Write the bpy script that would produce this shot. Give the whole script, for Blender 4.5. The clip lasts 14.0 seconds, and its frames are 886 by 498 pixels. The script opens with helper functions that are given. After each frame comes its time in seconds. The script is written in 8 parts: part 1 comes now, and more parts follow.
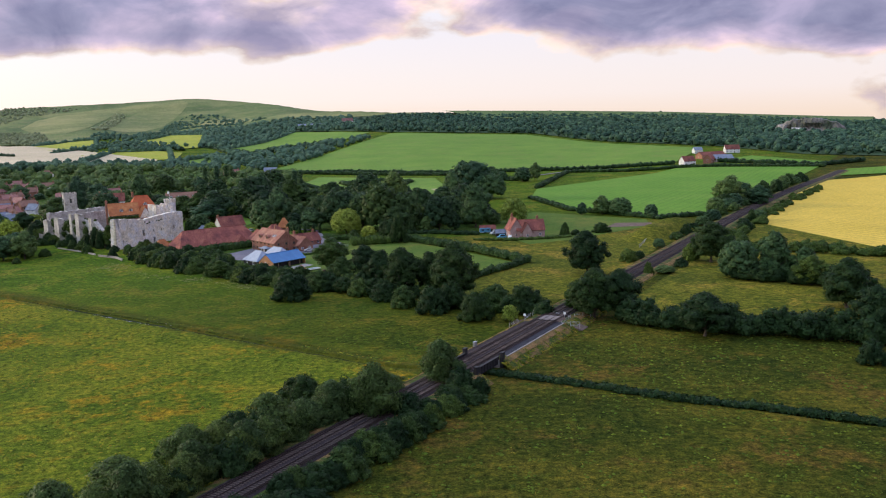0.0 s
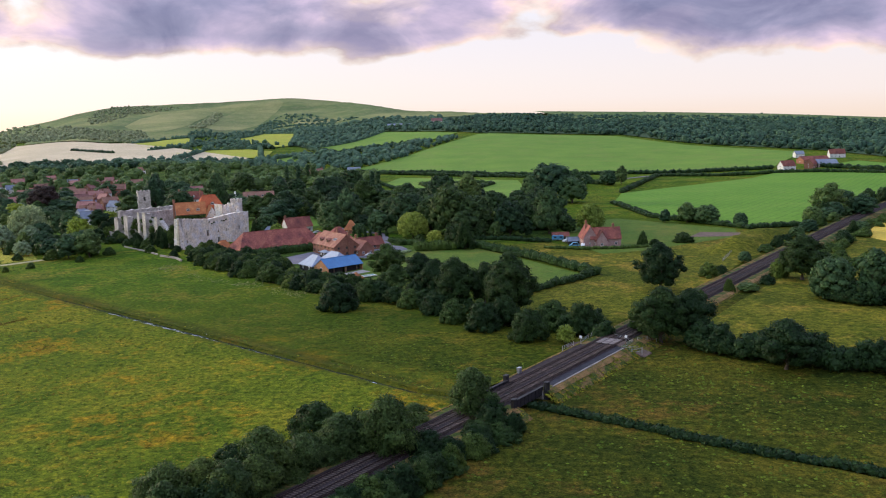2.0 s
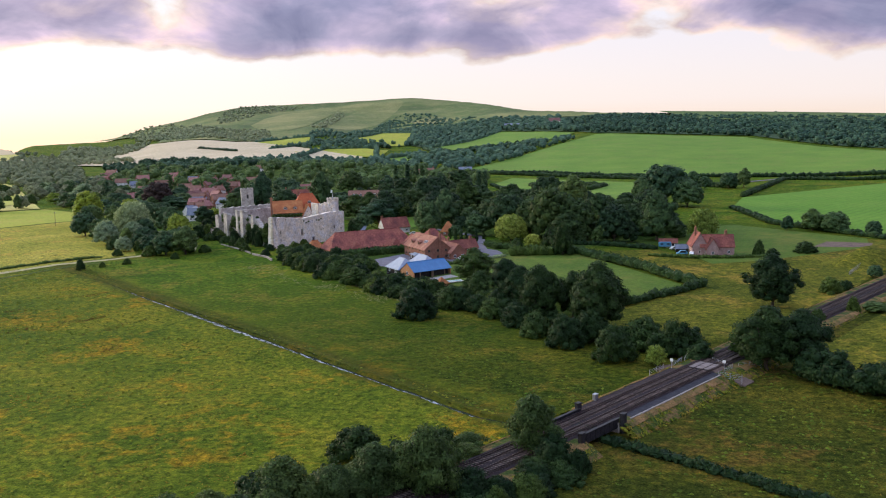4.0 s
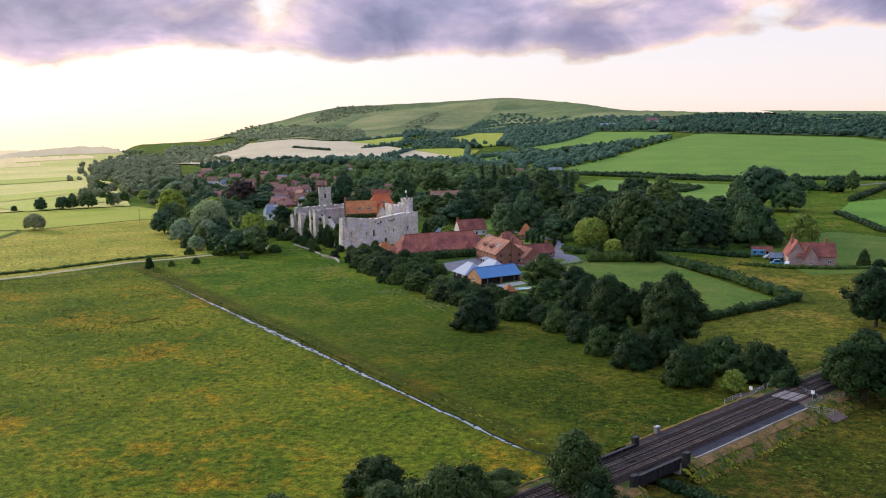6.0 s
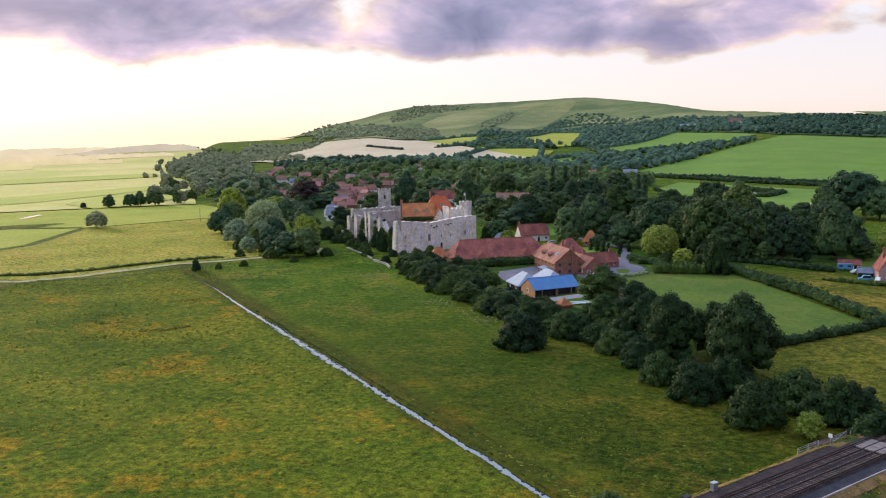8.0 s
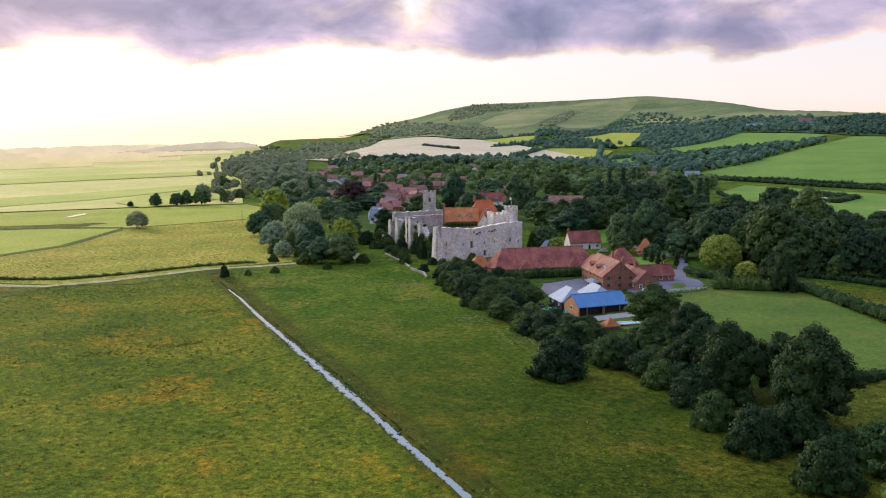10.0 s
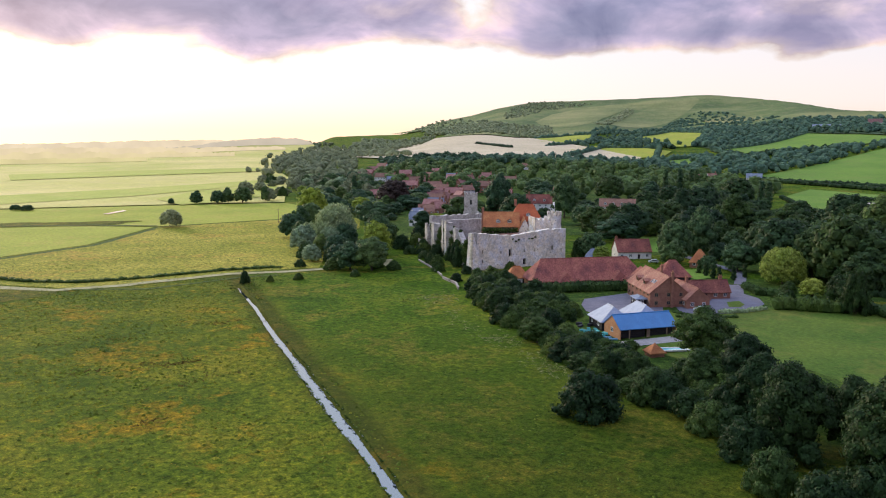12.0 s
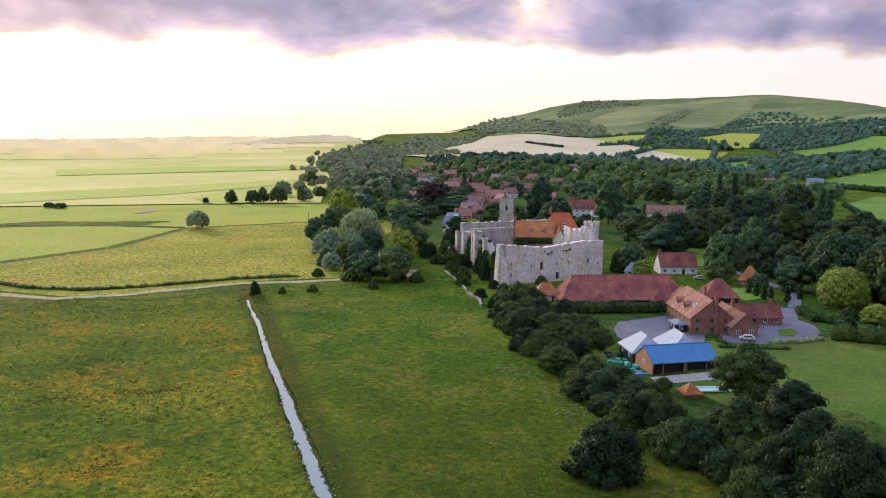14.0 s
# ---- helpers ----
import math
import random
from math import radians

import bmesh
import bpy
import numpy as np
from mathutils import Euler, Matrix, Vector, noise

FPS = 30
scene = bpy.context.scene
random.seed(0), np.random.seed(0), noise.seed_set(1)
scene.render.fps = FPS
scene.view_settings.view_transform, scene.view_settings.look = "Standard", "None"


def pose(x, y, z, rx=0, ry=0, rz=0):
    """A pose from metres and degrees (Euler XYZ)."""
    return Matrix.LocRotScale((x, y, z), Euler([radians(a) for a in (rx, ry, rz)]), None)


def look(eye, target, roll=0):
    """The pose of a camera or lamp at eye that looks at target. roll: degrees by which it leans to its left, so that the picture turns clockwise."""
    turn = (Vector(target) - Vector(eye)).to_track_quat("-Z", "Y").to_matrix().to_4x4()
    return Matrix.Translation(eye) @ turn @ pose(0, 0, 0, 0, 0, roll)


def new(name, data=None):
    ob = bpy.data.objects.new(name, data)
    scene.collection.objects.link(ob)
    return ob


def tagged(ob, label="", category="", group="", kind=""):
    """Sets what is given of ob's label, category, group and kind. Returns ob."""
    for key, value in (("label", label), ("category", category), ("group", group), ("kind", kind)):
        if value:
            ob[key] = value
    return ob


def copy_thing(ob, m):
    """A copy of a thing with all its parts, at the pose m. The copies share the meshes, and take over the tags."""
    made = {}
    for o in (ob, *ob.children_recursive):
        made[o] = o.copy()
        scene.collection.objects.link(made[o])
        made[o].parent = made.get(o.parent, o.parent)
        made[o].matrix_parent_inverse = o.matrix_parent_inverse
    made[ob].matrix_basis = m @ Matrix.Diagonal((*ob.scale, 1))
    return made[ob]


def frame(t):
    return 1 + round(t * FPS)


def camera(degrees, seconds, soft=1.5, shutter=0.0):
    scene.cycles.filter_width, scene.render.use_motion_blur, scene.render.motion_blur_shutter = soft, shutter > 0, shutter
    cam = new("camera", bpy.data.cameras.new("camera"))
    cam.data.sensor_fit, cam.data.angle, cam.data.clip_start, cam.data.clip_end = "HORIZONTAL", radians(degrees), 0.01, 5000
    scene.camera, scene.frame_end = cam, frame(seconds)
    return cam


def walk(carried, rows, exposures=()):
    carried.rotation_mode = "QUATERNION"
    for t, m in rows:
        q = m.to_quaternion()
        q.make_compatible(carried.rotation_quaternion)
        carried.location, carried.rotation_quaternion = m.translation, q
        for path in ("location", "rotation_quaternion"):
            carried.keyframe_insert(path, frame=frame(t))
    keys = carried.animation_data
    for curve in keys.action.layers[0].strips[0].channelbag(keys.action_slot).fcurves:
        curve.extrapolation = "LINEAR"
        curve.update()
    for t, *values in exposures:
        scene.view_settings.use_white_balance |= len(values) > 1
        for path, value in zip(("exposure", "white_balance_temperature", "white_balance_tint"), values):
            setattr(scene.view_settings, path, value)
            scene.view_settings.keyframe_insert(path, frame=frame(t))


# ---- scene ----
# Drone over a marsh: x right, y ahead of the first view, z up. Rows: seconds, place, yaw, pitch, lean.
cam = camera(53.94, 14.0, soft=1.1)
ROWS = [
    (0.0, 0.00, 0.00, 57.00, -0.00, -8.09, -1.78),
    (0.5, 3.22, 5.43, 57.02, 1.21, -8.05, -1.66),
    (1.0, 6.04, 10.90, 57.03, 2.74, -7.99, -1.55),
    (1.5, 8.62, 16.35, 56.95, 4.30, -7.94, -1.45),
    (2.0, 10.99, 21.86, 56.74, 6.09, -7.90, -1.36),
    (2.5, 13.21, 27.18, 56.48, 8.01, -7.86, -1.29),
    (3.0, 15.22, 32.34, 56.19, 10.03, -7.82, -1.22),
    (5.5, 22.82, 56.55, 54.94, 18.99, -7.60, -1.12),
    (6.0, 23.50, 61.79, 54.68, 20.30, -7.59, -1.05),
    (6.5, 23.99, 67.22, 54.56, 21.61, -7.57, -0.96),
    (7.0, 24.04, 72.61, 54.57, 23.00, -7.55, -0.88),
    (7.5, 24.09, 78.23, 54.65, 24.27, -7.54, -0.80),
    (8.0, 24.03, 83.90, 54.76, 25.35, -7.54, -0.71),
    (10.5, 18.96, 114.53, 55.87, 30.18, -7.63, -0.34),
    (11.0, 17.60, 121.06, 55.99, 31.08, -7.66, -0.21),
    (11.5, 16.06, 127.36, 56.13, 31.98, -7.70, -0.08),
    (12.0, 14.80, 133.77, 56.35, 32.94, -7.75, 0.06),
    (12.5, 13.74, 140.24, 56.75, 33.89, -7.80, 0.19),
    (13.0, 12.47, 146.73, 57.26, 34.79, -7.84, 0.33),
    (13.5, 11.17, 153.40, 57.77, 35.66, -7.90, 0.45),
    (14.0, 9.59, 160.02, 58.35, 36.44, -7.93, 0.57),
]
walk(cam, [(t, pose(x, y, z, 90 + pitch, 0, yaw) @ pose(0, 0, 0, 0, 0, lean)) for t, x, y, z, yaw, pitch, lean in ROWS])

# ---- sky and sun: low sun in thin haze to the left, broken cloud deck overhead ----
SUN_AZ, SUN_EL = 66.0, 14.0


def node(tree, kind, **inputs):
    n = tree.nodes.new(kind)
    for key, value in inputs.items():
        n.inputs[key].default_value = value
    return n


def math_node(tree, op, a, b=None, clamp=False):
    n = tree.nodes.new("ShaderNodeMath")
    n.operation, n.use_clamp = op, clamp
    for i, v in enumerate((a, b)):
        if v is None:
            continue
        if isinstance(v, (int, float)):
            n.inputs[i].default_value = v
        else:
            tree.links.new(v, n.inputs[i])
    return n.outputs[0]


def ramp(tree, source, stops):
    n = tree.nodes.new("ShaderNodeValToRGB")
    el = n.color_ramp.elements
    el[0].position, el[0].color = stops[0][0], (*stops[0][1], 1)
    el[1].position, el[1].color = stops[-1][0], (*stops[-1][1], 1)
    for p, c in stops[1:-1]:
        e = el.new(p)
        e.color = (*c, 1)
    tree.links.new(source, n.inputs[0])
    return n.outputs[0]


def mix_rgb(tree, a, b, fac, blend="MIX"):
    n = tree.nodes.new("ShaderNodeMix")
    n.data_type, n.blend_type = "RGBA", blend
    for slot, v in ((0, fac), (6, a), (7, b)):
        if isinstance(v, (int, float)):
            n.inputs[slot].default_value = v
        elif isinstance(v, tuple):
            n.inputs[slot].default_value = (*v, 1)
        else:
            tree.links.new(v, n.inputs[slot])
    return n.outputs[2]


def sky_world():
    w = bpy.data.worlds.new("evening_sky")
    scene.world = w
    w.use_nodes = True
    t = w.node_tree
    t.nodes.clear()
    tc = t.nodes.new("ShaderNodeTexCoord")
    sep = t.nodes.new("ShaderNodeSeparateXYZ")
    t.links.new(tc.outputs["Generated"], sep.inputs[0])
    x, y, z = sep.outputs
    # long low rolls of cloud, flattened towards the horizon
    flat = t.nodes.new("ShaderNodeCombineXYZ")
    t.links.new(math_node(t, "ADD", x, 2.35), flat.inputs[0])
    t.links.new(y, flat.inputs[1])
    t.links.new(math_node(t, "MULTIPLY", z, 2.1), flat.inputs[2])
    big = node(t, "ShaderNodeTexNoise", Scale=5.6, Detail=8.0, Roughness=0.5, Distortion=0.1)
    t.links.new(flat.outputs[0], big.inputs["Vector"])
    fine = node(t, "ShaderNodeTexNoise", Scale=9.0, Detail=7.0, Roughness=0.55, Distortion=0.5)
    t.links.new(flat.outputs[0], fine.inputs["Vector"])
    # cover: none near the horizon, a deck higher up
    lift = t.nodes.new("ShaderNodeMapRange")
    for k, v in (("From Min", 0.055), ("From Max", 0.105), ("To Min", -2.0), ("To Max", 0.42)):
        lift.inputs[k].default_value = v
    t.links.new(z, lift.inputs["Value"])
    n = math_node(t, "MULTIPLY", math_node(t, "SUBTRACT", big.outputs["Fac"], 0.5), 4.8)
    cover = math_node(t, "ADD", n, lift.outputs[0])
    # heavier cloud away from the sun
    cover = math_node(t, "ADD", cover, math_node(t, "ADD", math_node(t, "MULTIPLY", math_node(t, "ABSOLUTE", x), 0.5), 0.2))
    cover = math_node(t, "ADD", cover, math_node(t, "MULTIPLY", math_node(t, "MAXIMUM", x, 0.0), 2.6))
    # the deck breaks up overhead on the sunward side
    part_up = t.nodes.new("ShaderNodeMapRange")
    for k, v in (("From Min", 0.15), ("From Max", 0.24), ("To Min", 0.0), ("To Max", 3.0)):
        part_up.inputs[k].default_value = v
    t.links.new(z, part_up.inputs["Value"])
    cover = math_node(t, "SUBTRACT", cover, math_node(t, "MULTIPLY", part_up.outputs[0], math_node(t, "SUBTRACT", 0.45, x, clamp=True)))
    cover = math_node(t, "ADD", math_node(t, "MULTIPLY", cover, 0.62), 0.27, clamp=True)
    cloud = ramp(t, cover, [(0.0, (1.0, 0.90, 0.78)), (0.22, (1.0, 0.78, 0.66)), (0.36, (0.86, 0.70, 0.78)), (0.58, (0.60, 0.52, 0.72)), (1.0, (0.36, 0.355, 0.55))])
    tone = ramp(t, fine.outputs["Fac"], [(0.34, (0.66, 0.68, 0.76)), (0.5, (1.0, 1.0, 1.0)), (0.66, (1.55, 1.40, 1.32))])
    cloud = mix_rgb(t, cloud, tone, 1.0, "MULTIPLY")
    clear = ramp(t, z, [(0.0, (1.0, 0.80, 0.68)), (0.03, (0.98, 0.86, 0.87)), (0.10, (0.93, 0.85, 0.94)), (0.20, (0.92, 0.95, 1.05)), (0.35, (0.84, 0.92, 1.06)), (1.0, (0.42, 0.50, 0.66))])
    blend = ramp(t, cover, [(0.10, (0, 0, 0)), (0.30, (1, 1, 1))])
    col = mix_rgb(t, clear, cloud, blend)
    # the deck thins towards the zenith
    col = mix_rgb(t, col, ramp(t, z, [(0.12, (1, 1, 1)), (0.6, (1.70, 1.90, 2.15))]), 1.0, "MULTIPLY")
    # glow round the hidden sun
    sx, sy, sz = -math.sin(radians(SUN_AZ)), math.cos(radians(SUN_AZ)), 0.02
    dot = math_node(t, "ADD", math_node(t, "ADD", math_node(t, "MULTIPLY", x, sx), math_node(t, "MULTIPLY", y, sy)), math_node(t, "MULTIPLY", z, sz))
    glow = math_node(t, "POWER", math_node(t, "MAXIMUM", dot, 0.0), 14.0)
    warm = mix_rgb(t, (0, 0, 0), (0.14, 0.05, 0.0), glow)
    col = mix_rgb(t, col, warm, 1.0, "ADD")
    sky = t.nodes.new("ShaderNodeTexSky")
    sky.sky_type, sky.sun_disc = "NISHITA", False
    sky.sun_elevation, sky.sun_rotation = radians(SUN_EL), radians(-SUN_AZ)
    base = t.nodes.new("ShaderNodeBackground")
    t.links.new(math_node(t, "MULTIPLY", math_node(t, "SUBTRACT", 1.0, math_node(t, "MULTIPLY", blend, 0.85)), 0.032), base.inputs[1])
    t.links.new(sky.outputs[0], base.inputs[0])
    deck = t.nodes.new("ShaderNodeBackground")
    deck.inputs[1].default_value = 0.87
    t.links.new(col, deck.inputs[0])
    add = t.nodes.new("ShaderNodeAddShader")
    t.links.new(base.outputs[0], add.inputs[0])
    t.links.new(deck.outputs[0], add.inputs[1])
    out = t.nodes.new("ShaderNodeOutputWorld")
    t.links.new(add.outputs[0], out.inputs[0])


sky_world()
sun = new("sun", bpy.data.lights.new("sun", "SUN"))
sun.data.energy, sun.data.angle, sun.data.color = 2.9, radians(10), (1.0, 0.81, 0.57)
ce = math.cos(radians(SUN_EL))
sun.matrix_basis = look((-900 * math.sin(radians(SUN_AZ)) * ce, 900 * math.cos(radians(SUN_AZ)) * ce, 900 * math.sin(radians(SUN_EL))), (0, 0, 0))
scene.view_settings.exposure = 0.0

# ---- materials ----


def mat(name, stops, scale=1.0, fine=8.0, grain=0.35, rough=0.85, bump=0.0, vary=0.0, island=0.0, local=False, stretch=(1, 1, 1), metal=0.0, thin=0.0, detail=5.0):
    """Two-scale surface: stops coloured by a broad noise, multiplied by a finer grain; vary by thing, island by loose piece."""
    m = bpy.data.materials.new(name)
    m.use_nodes = True
    t = m.node_tree
    b = t.nodes["Principled BSDF"]
    b.inputs["Roughness"].default_value, b.inputs["Metallic"].default_value = rough, metal
    b.inputs["Specular IOR Level"].default_value = 0.5 if rough < 0.55 else 0.12
    mp = t.nodes.new("ShaderNodeMapping")
    mp.inputs["Scale"].default_value = stretch
    if local:
        t.links.new(t.nodes.new("ShaderNodeTexCoord").outputs["Object"], mp.inputs[0])
    else:
        t.links.new(t.nodes.new("ShaderNodeNewGeometry").outputs["Position"], mp.inputs[0])
    broad = node(t, "ShaderNodeTexNoise", Scale=scale, Detail=detail, Roughness=0.6)
    small = node(t, "ShaderNodeTexNoise", Scale=fine, Detail=4.0, Roughness=0.65)
    for n in (broad, small):
        t.links.new(mp.outputs[0], n.inputs["Vector"])
    col = ramp(t, broad.outputs["Fac"], stops)
    g = ramp(t, small.outputs["Fac"], [(0.28, (1 - grain,) * 3), (0.72, (1 + grain,) * 3)])
    col = mix_rgb(t, col, g, 1.0, "MULTIPLY")
    for amount, socket in ((vary, "ob"), (island, "is")):
        if amount:
            src = t.nodes.new("ShaderNodeObjectInfo").outputs["Random"] if socket == "ob" else t.nodes.new("ShaderNodeNewGeometry").outputs["Random Per Island"]
            k = ramp(t, src, [(0.0, (1 - amount, 1 - amount * 0.9, 1 - amount)), (1.0, (1 + amount * 1.1, 1 + amount, 1 + amount * 0.7))])
            col = mix_rgb(t, col, k, 1.0, "MULTIPLY")
    t.links.new(col, b.inputs["Base Color"])
    if bump:
        bn = t.nodes.new("ShaderNodeBump")
        bn.inputs["Strength"].default_value, bn.inputs["Distance"].default_value = 0.8, bump
        t.links.new(small.outputs["Fac"], bn.inputs["Height"])
        t.links.new(bn.outputs[0], b.inputs["Normal"])
    if thin:
        tr = t.nodes.new("ShaderNodeBsdfTranslucent")
        t.links.new(col, tr.inputs[0])
        mx = t.nodes.new("ShaderNodeMixShader")
        mx.inputs[0].default_value = thin
        t.links.new(b.outputs[0], mx.inputs[1])
        t.links.new(tr.outputs[0], mx.inputs[2])
        t.links.new(mx.outputs[0], t.nodes["Material Output"].inputs[0])
    return m


def leaf(name, dark, light, hue=1.0, **k):
    """Foliage: each tree leans to a bluer, deeper or a yellower, lighter green of its own."""
    m = mat(name, [(0.3, dark), (0.7, light)], scale=0.25, fine=1.6, grain=0.35, rough=0.6, island=0.4, thin=0.25, **k)
    t = m.node_tree
    b = t.nodes["Principled BSDF"]
    old = b.inputs["Base Color"].links[0].from_socket
    own = t.nodes.new("ShaderNodeObjectInfo").outputs["Random"]
    tint = [(0.0, (0.62, 0.72, 0.85)), (0.35, (0.85, 0.90, 0.95)), (0.65, (1.1, 1.08, 0.95)), (1.0, (1.62, 1.36, 0.95))]
    col = mix_rgb(t, old, ramp(t, own, [(p, tuple(1 + (v - 1) * hue for v in c)) for p, c in tint]), 1.0, "MULTIPLY")
    for link in list(old.links):
        if link.to_node != col.node:
            t.links.new(col, link.to_socket)
    return m


LEAF_DARK = leaf("leaf_dark", (0.013, 0.034, 0.012), (0.034, 0.068, 0.022), 0.6)
LEAF_MID = leaf("leaf_mid", (0.034, 0.070, 0.018), (0.080, 0.128, 0.032), 0.8)
LEAF_ASH = leaf("leaf_ash", (0.038, 0.070, 0.020), (0.080, 0.125, 0.036), 0.6)
LEAF_BRIGHT = leaf("leaf_bright", (0.14, 0.21, 0.028), (0.27, 0.34, 0.05), 0.6)
LEAF_LIME = leaf("leaf_lime", (0.050, 0.100, 0.032), (0.115, 0.175, 0.058), 0.9)
LEAF_PALE = leaf("leaf_pale", (0.17, 0.24, 0.13), (0.32, 0.40, 0.23), 0.4)
LEAF_WILLOW = leaf("leaf_willow", (0.12, 0.18, 0.035), (0.25, 0.32, 0.07), 0.2)
LEAF_SALLOW = leaf("leaf_sallow", (0.22, 0.24, 0.11), (0.38, 0.40, 0.20), 0.3)
LEAF_COPPER = leaf("leaf_copper", (0.036, 0.026, 0.022), (0.075, 0.050, 0.042), 0.3)
# haze over distant trees is put into these two leaf colours
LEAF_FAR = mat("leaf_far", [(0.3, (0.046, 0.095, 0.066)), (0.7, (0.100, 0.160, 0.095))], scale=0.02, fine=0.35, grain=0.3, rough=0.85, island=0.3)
LEAF_HAZE_TINT = mat("leaf_haze_tint", [(0.3, (0.15, 0.18, 0.095)), (0.7, (0.24, 0.26, 0.145))], scale=0.02, fine=0.35, grain=0.3, rough=0.85, island=0.25, vary=0.2)
# village tree green, lightened in colour for the haze
LEAF_WOOD = leaf("leaf_wood", (0.036, 0.080, 0.036), (0.092, 0.155, 0.064))
LEAF_DEEP = leaf("leaf_deep", (0.020, 0.048, 0.020), (0.056, 0.100, 0.036), 0.9)
LEAF_HANG = mat("leaf_hanger", [(0.3, (0.026, 0.062, 0.046)), (0.7, (0.066, 0.118, 0.066))], scale=0.02, fine=0.35, grain=0.35, rough=0.85, island=0.4)
LEAF_GOLD = leaf("leaf_gold", (0.15, 0.21, 0.028), (0.32, 0.37, 0.07), 0.2)
IVY = leaf("ivy", (0.03, 0.06, 0.012), (0.07, 0.11, 0.025), 0.2)
BARK = mat("bark", [(0.3, (0.05, 0.04, 0.03)), (0.7, (0.11, 0.09, 0.07))], scale=1.5, fine=9, rough=0.95, bump=0.05, local=True)

def grass_mat(name, stops, patch, tuft, dry, dry_amount, stripe=0.0, even=0.0):
    """Sward: broad patches, tufts and dry seed-head drifts."""
    m = mat(name, stops, scale=patch, fine=tuft, grain=0.5 - 0.3 * even, rough=0.95, bump=0.25)
    t = m.node_tree
    b = t.nodes["Principled BSDF"]
    old = b.inputs["Base Color"].links[0].from_socket
    pos = t.nodes.new("ShaderNodeNewGeometry").outputs["Position"]
    n1 = node(t, "ShaderNodeTexNoise", Scale=0.03, Detail=3.0, Roughness=0.5)
    n2 = node(t, "ShaderNodeTexNoise", Scale=0.16, Detail=5.0, Roughness=0.7, Distortion=0.5)
    for n in (n1, n2):
        t.links.new(pos, n.inputs["Vector"])
    f = math_node(t, "MULTIPLY", math_node(t, "SUBTRACT", math_node(t, "ADD", n1.outputs["Fac"], n2.outputs["Fac"]), 1.02), 5.0, clamp=True)
    col = mix_rgb(t, old, dry, math_node(t, "MULTIPLY", f, dry_amount))
    n3 = node(t, "ShaderNodeTexNoise", Scale=0.55, Detail=4.0, Roughness=0.7)
    t.links.new(pos, n3.inputs["Vector"])
    col = mix_rgb(t, col, ramp(t, n3.outputs["Fac"], [(0.4, (0.88, 0.88, 0.88)), (0.6, (1.10, 1.09, 1.05))] if even else [(0.36, (0.26, 0.32, 0.28)), (0.45, (0.80, 0.83, 0.82)), (0.54, (1.06, 1.06, 1.04)), (0.66, (1.7, 1.5, 1.15))]), 1.0, "MULTIPLY")
    if stripe:
        mp = t.nodes.new("ShaderNodeMapping")
        mp.inputs["Rotation"].default_value = (0, 0, stripe)
        t.links.new(pos, mp.inputs[0])
        wv = node(t, "ShaderNodeTexWave", Scale=0.055, Distortion=0.6, Detail=2.0)
        t.links.new(mp.outputs[0], wv.inputs["Vector"])
        col = mix_rgb(t, col, ramp(t, wv.outputs["Fac"], [(0.0, (0.84, 0.84, 0.8)), (0.12, (1, 1, 1)), (1.0, (1.03, 1.03, 1.0))]), 1.0, "MULTIPLY")
    t.links.new(col, b.inputs["Base Color"])
    return m


def sward(t, pos, stops, dry, dry_amount, seed):
    """Colour of rough grazing: broad patches, clumps, dry drifts, at sizes from thirty metres down to a hand."""
    shift = t.nodes.new("ShaderNodeVectorMath")
    shift.inputs[1].default_value = (seed * 37.0, seed * 11.0, 0)
    t.links.new(pos, shift.inputs[0])
    made = []
    for scale, detail, rough, warp in ((0.03, 5.0, 0.6, 0.0), (0.035, 3.0, 0.5, 0.3), (0.17, 6.0, 0.72, 0.6), (0.62, 5.0, 0.72, 0.3), (2.6, 4.0, 0.7, 0.0)):
        n = node(t, "ShaderNodeTexNoise", Scale=scale, Detail=detail, Roughness=rough, Distortion=warp)
        t.links.new(shift.outputs[0], n.inputs["Vector"])
        made.append(n.outputs["Fac"])
    broad, drift_big, drift_small, clump, blade = made
    col = ramp(t, math_node(t, "ADD", math_node(t, "MULTIPLY", broad, 0.6), math_node(t, "MULTIPLY", drift_small, 0.4)), stops)
    f = math_node(t, "MULTIPLY", math_node(t, "SUBTRACT", math_node(t, "ADD", drift_big, drift_small), 1.06), 6.0, clamp=True)
    col = mix_rgb(t, col, dry, math_node(t, "MULTIPLY", f, dry_amount))
    # tone of the clumps, with dark shadows between them painted in
    col = mix_rgb(t, col, ramp(t, clump, [(0.32, (0.26, 0.31, 0.30)), (0.44, (0.68, 0.74, 0.74)), (0.55, (1.10, 1.10, 1.04)), (0.68, (1.95, 1.66, 1.15))]), 1.0, "MULTIPLY")
    col = mix_rgb(t, col, ramp(t, blade, [(0.32, (0.45, 0.48, 0.46)), (0.68, (1.6, 1.54, 1.36))]), 1.0, "MULTIPLY")
    return col, clump, blade


